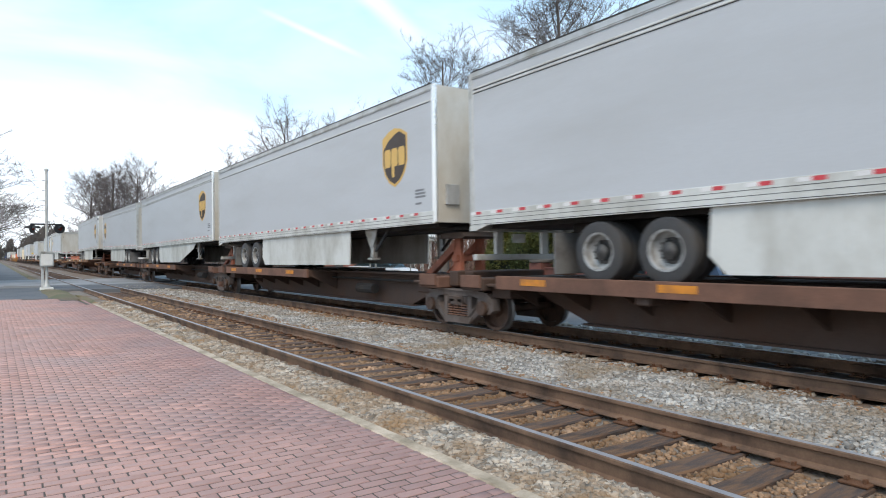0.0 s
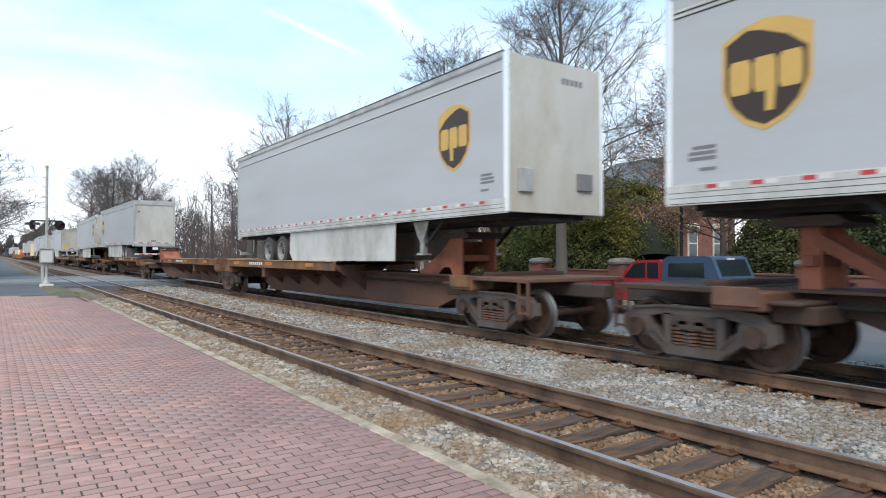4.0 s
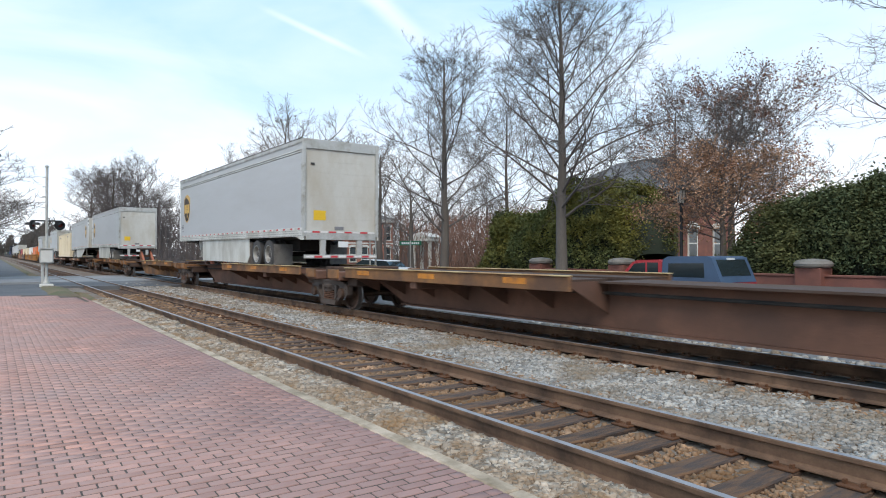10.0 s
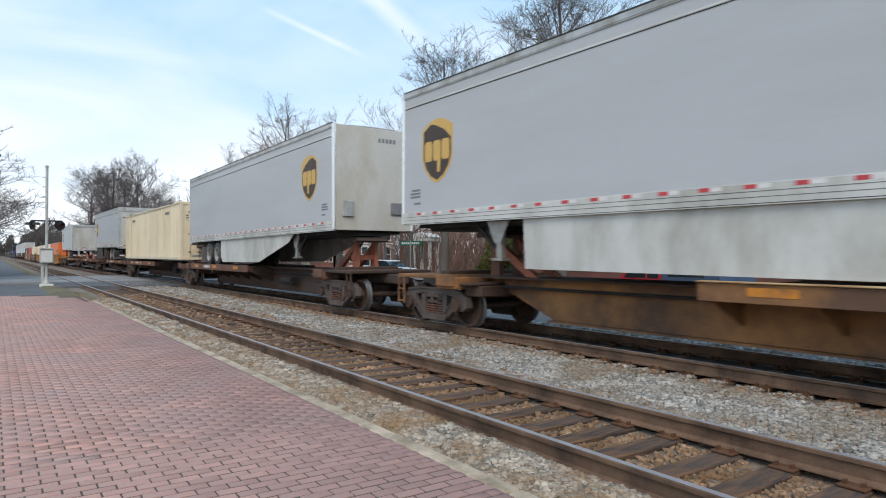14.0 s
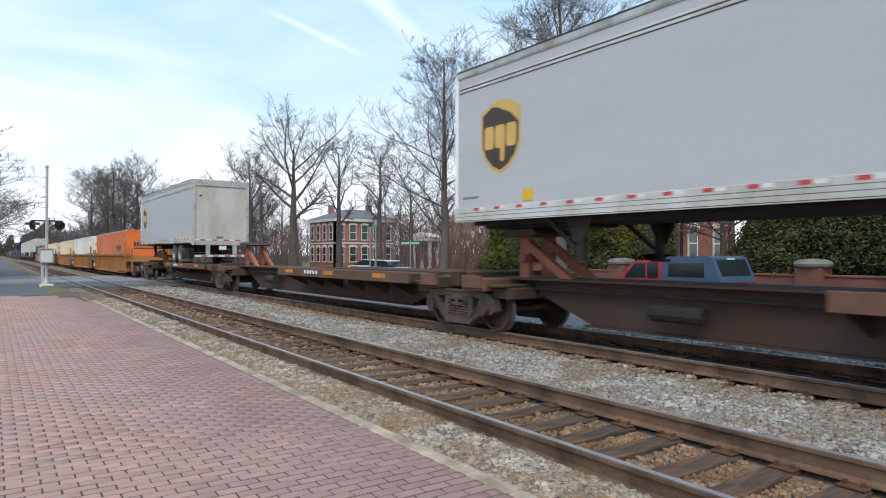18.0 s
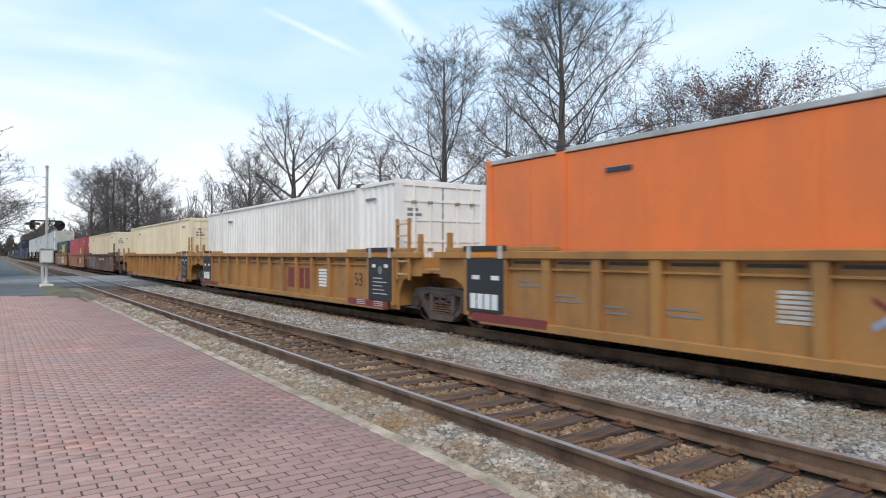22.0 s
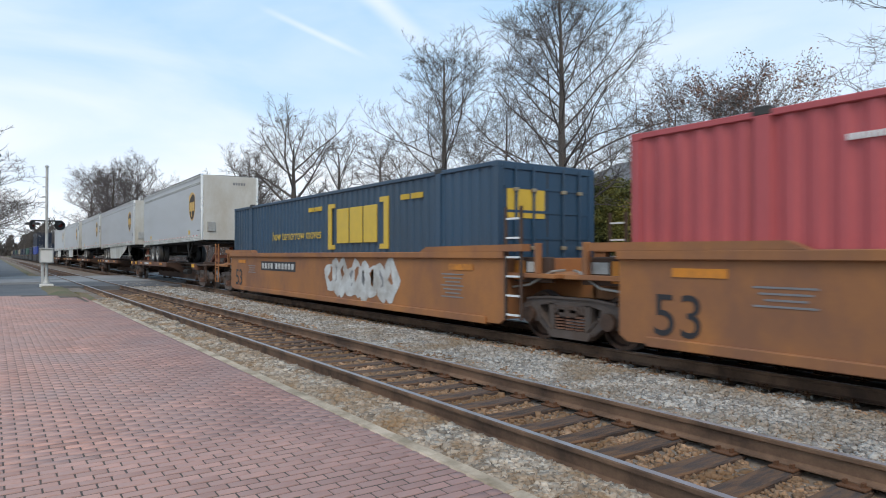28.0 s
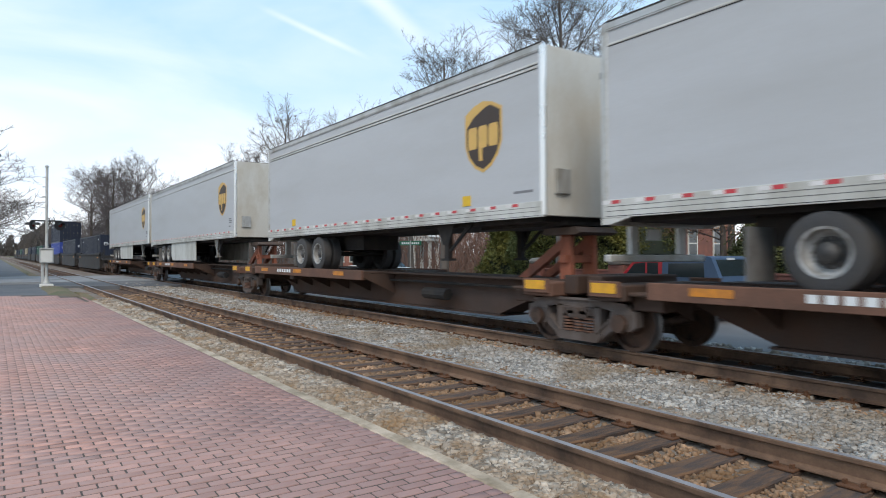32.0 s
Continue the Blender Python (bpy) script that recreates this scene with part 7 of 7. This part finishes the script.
def sedan(x, y, turn, paint, label):
    c = thing("car", label, "car", "parked vehicles", at=pose(x, y, -0.36, 0, 0, turn))
    part("body", Build().slab([(-2.2, 0.32), (2.2, 0.32), (2.25, 0.62), (2.1, 0.82), (1.1, 0.92), (-1.6, 0.95), (-2.2, 0.90), (-2.28, 0.6)], 1, -0.87, 0.87), M[paint], c)
    cabin = part("cabin", Build().slab([(1.05, 0.92), (0.35, 1.38), (-0.8, 1.42), (-1.75, 0.95)], 1, -0.72, 0.72), M["pane"], c, "dark car windows")
    part("roof", Build().slab([(0.40, 1.36), (0.30, 1.42), (-0.75, 1.46), (-0.95, 1.40)], 1, -0.70, 0.70), M[paint], cabin)
    for wx in (1.35, -1.35):
        for wy in (-0.78, 0.78):
            car_wheel(c, wx, wy, 0.32)


sedan(-43.0, 25.0, 10, "car_white", "white parked car in front of the brick house")
sedan(-50.0, 27.5, 25, "car_white", "white parked car beside the lawn")

# ---- houses ----
def house_window(parent, x, z, w, h, m):
    """A window set in a wall whose outside is y = 0, with stone hood and sill."""
    f = part("window", Build().box(x - w / 2, x + w / 2, -0.05, 0.06, z, z + h), M["pane"], parent, "dark sash window with pale stone trim")
    part("frame", Build().box(x - w / 2 - 0.1, x - w / 2, -0.08, 0.02, z, z + h), M["white_trim"], f)
    part("frame", Build().box(x + w / 2, x + w / 2 + 0.1, -0.08, 0.02, z, z + h), M["white_trim"], f)
    part("meeting_rail", Build().box(x - w / 2, x + w / 2, -0.07, -0.05, z + h * 0.5 - 0.04, z + h * 0.5 + 0.04), M["white_trim"], f)
    part("hood", Build().slab([(x - w * 0.75, z + h - 0.1), (x - w * 0.75, z + h + 0.2), (x - w * 0.3, z + h + 0.42), (x + w * 0.3, z + h + 0.42), (x + w * 0.75, z + h + 0.2), (x + w * 0.75, z + h - 0.1), (x + w * 0.5, z + h - 0.1), (x + w * 0.4, z + h + 0.08), (x - w * 0.4, z + h + 0.08), (x - w * 0.5, z + h - 0.1)], 1, -0.16, 0.0), M["white_trim"], f)
    part("sill", Build().box(x - w * 0.65, x + w * 0.65, -0.16, 0.0, z - 0.14, z), M["white_trim"], f)


old = thing("brick_house", "two-storey red brick house with pale window hoods", "house", "houses", at=pose(-96.5, 41.4, -0.4, 0, 0, 0))
for turn, ln, off in ((0, 9.0, (0, 0, 0)), (90, 10.0, (9.0, 0, 0))):
    w = part("wall", Build().box(0, ln, 0.0, 0.35, 0, 7.2), M["house_brick"], old)
    w.matrix_basis = pose(*off, 0, 0, turn)
    n = 5 if turn else 4
    for k in range(n):
        for z in (0.9, 4.2):
            house_window(w, ln * (k + 0.5) / n, z, 0.95, 2.1, None)
    part("string_course", Build().box(-0.05, ln + 0.05, -0.10, 0.0, 3.55, 3.75), M["white_trim"], w)
    part("cornice", Build().box(-0.3, ln + 0.3, -0.45, 0.1, 6.9, 7.35), M["white_trim"], w)
part("rear_wall", Build().box(0, 8.6, 9.65, 10, 0, 7.2), M["house_brick"], old)
part("side_wall", Build().box(0, 0.35, 0.36, 9.6, 0, 7.2), M["house_brick"], old)
roof = Build().add([(-0.5, -0.5, 7.35), (9.5, -0.5, 7.35), (9.5, 10.5, 7.35), (-0.5, 10.5, 7.35), (3.0, 3.5, 8.9), (6.0, 3.5, 8.9), (6.0, 6.5, 8.9), (3.0, 6.5, 8.9)], [(0, 1, 5, 4), (1, 2, 6, 5), (2, 3, 7, 6), (3, 0, 4, 7), (4, 5, 6, 7), (3, 2, 1, 0)])
rf = part("roof", roof, M["slate"], old, "dark slate hip roof")
for x, y in ((2.6, 2.5), (6.6, 7.0)):
    part("chimney", Build().cbox(x - 0.5, x + 0.5, y - 0.35, y + 0.35, 7.8, 9.7, 0.03), M["house_brick"], rf)

church = thing("brick_building", "red brick building with a broad grey roof behind the trees", "house", "houses", at=pose(-39.2, 38.0, -0.4, 0, 0, 0))
w = part("front_wall", Build().box(0, 12, 0, 0.4, 0, 6.4), M["red_brick"], church)
for k in range(5):
    house_window(w, 1.3 + k * 2.3, 1.6, 0.9, 2.2, None)
w2 = part("gable_wall", Build().box(0, 7, 0, 0.4, 0, 6.4), M["red_brick"], church)
w2.matrix_basis = pose(12, 0, 0, 0, 0, 90)
for k in range(2):
    house_window(w2, 2.2 + k * 3.0, 1.6, 0.9, 2.2, None)
part("wall_back", Build().box(0, 12, 6.7, 7.0, 0, 6.4), M["red_brick"], church)
part("wall_end", Build().box(0, 0.4, 0.4, 6.7, 0, 6.4), M["red_brick"], church)
part("roof", Build().add([(-0.6, -0.6, 6.4), (12.6, -0.6, 6.4), (12.6, 7.6, 6.4), (-0.6, 7.6, 6.4), (4.5, 3.5, 9.3), (9.5, 3.5, 9.3)], [(0, 1, 5, 4), (1, 2, 5), (2, 3, 4, 5), (3, 0, 4), (3, 2, 1, 0)]), M["slate"], church, "broad grey slate roof")

porch = thing("portico", "small white columned portico on the lawn", "portico", at=pose(-50.2, 33.0, -0.4, 0, 0, 20))
for x in (-0.9, 0.9):
    for y in (-0.6, 0.6):
        part("column", Build().lathe([(0.26, 0), (0.26, 0.2), (0.19, 0.3), (0.16, 2.9), (0.24, 3.05), (0.24, 3.15)], (x, y, 0), 2, 14), M["white_trim"], porch, smooth=True)
part("entablature", Build().cbox(-1.3, 1.3, -1.0, 1.0, 3.15, 3.5, 0.03), M["white_trim"], porch)
part("pediment", Build().slab([(-1.4, 3.5), (1.4, 3.5), (0, 3.95)], 1, -1.05, 1.05), M["white_trim"], porch)
part("step", Build().cbox(-1.4, 1.4, -1.1, 1.1, -0.05, 0.0, 0.01), M["stone_cap"], porch)

# ---- platform bricks, the nearest as pieces of their own ----
BX, BY = 0.102, 0.208
brick_meshes = []
for k in range(4):
    b = Build().cbox(-BX / 2 + 0.0080, BX / 2 - 0.0080, -BY / 2 + 0.0055, BY / 2 - 0.0055, -0.03, 0.0, 0.0045)
    b.v = [(x + rng.uniform(-0.0015, 0.0015), y + rng.uniform(-0.002, 0.002), z + (rng.uniform(-0.0015, 0.0015) if z > -0.01 else 0)) for x, y, z in b.v]
    brick_meshes.append(b.mesh("brick", M["brick_paver"]))


def in_platform(x, y):
    if y > 2.70 or x > 3.2:
        return False
    return x > (-24.5 if y > 2.55 else -27.2 if y > 1.95 else -28.9 if y > 0.9 else -29.7)


count, far_v, far_f = 0, [], []
base_v = [(a, b2, c) for a in (-1, 1) for b2 in (-1, 1) for c in (0, 1)]
row = 0
x = 3.1
while x > -29.8:
    y = 2.778 - BY / 2 - (BY / 2 if row % 2 else 0)
    if row % 2 and in_platform(x, 2.55):
        far_v.append((x, 2.778 - BY / 4, 0.0, 0.0, 0.0, 0.5))
    while y > -3.4:
        if in_platform(x, y):
            h = max(-0.0022, min(0.0035, rng.gauss(0, 0.0014)))
            if count < 300 and -5.6 < x < -3.4 and 0.0 < y < 2.75:
                o = new("brick", brick_meshes[count % 4])
                o.parent, o.matrix_basis = platform, pose(x, y, PZ + h, rng.gauss(0, 0.35), rng.gauss(0, 0.5), rng.gauss(0, 0.5))
                count += 1
            else:
                far_v.append((x, y, h, rng.gauss(0, 0.010), max(-0.03, min(0.03, rng.gauss(0, 0.014))), 1.0))
        y -= BY
    x -= BX
    row += 1
arr = np.array(far_v)
n = len(arr)
inset = 0.0030
low = np.array([(-1, -1), (1, -1), (1, 1), (-1, 1)], float) * (BX / 2 - 0.0080, BY / 2 - 0.0055)
high = np.array([(-1, -1), (1, -1), (1, 1), (-1, 1)], float) * (BX / 2 - 0.0080 - inset, BY / 2 - 0.0055 - inset)
ang = arr[:, 3:4]
V = np.zeros((n, 8, 3))
for k, (q, z) in enumerate(((low, -0.0075), (high, 0.0))):
    V[:, k * 4:k * 4 + 4, 0] = arr[:, 0:1] + q[None, :, 0] - ang * q[None, :, 1]
    V[:, k * 4:k * 4 + 4, 1] = arr[:, 1:2] + q[None, :, 1] * arr[:, 5:6] + ang * q[None, :, 0]
    V[:, k * 4:k * 4 + 4, 2] = PZ + arr[:, 2:3] + z + (arr[:, 4:5] * q[None, :, 0])
quad = np.array([(4, 5, 6, 7), (0, 1, 5, 4), (1, 2, 6, 5), (2, 3, 7, 6), (3, 0, 4, 7)])
pav = new("paving_bricks", raw_mesh("paving_bricks", V.reshape(-1, 3), (quad[None] + (np.arange(n) * 8)[:, None, None]).reshape(-1, 4), M["brick_paver_far"]))
pav.parent = platform
tagged(pav, kind="stuff")


def motions():
    """The train runs to +x at a steady speed; its wheels roll."""
    for ob, s_mid in TRAIN:
        z, turn, tilt = ob.get("lift", 0.0), ob.get("turn", 0), ob.get("tilt", 0)
        walk(ob, [(t, pose(SPEED * t - s_mid, YM, z, 0, tilt, turn)) for t in (0.0, 16.0, 32.0)])
    # all wheelsets at the same place on their bogies roll alike: the first is keyed, the others take over its keys
    lead = {}
    for w in WHEELSETS:
        side = w.location.x > 0
        if side not in lead:
            x, roll = w.location.x, math.degrees(SPEED / 0.42 / FPS)
            walk(w, [(i / FPS, pose(x, 0, 0.425, 0, i * roll, 0)) for i in range(32 * FPS + 1)])
            lead[side] = w
        else:
            w.rotation_mode = "QUATERNION"
            keys = w.animation_data_create()
            keys.action = lead[side].animation_data.action
            keys.action_slot = lead[side].animation_data.action_slot


motions()
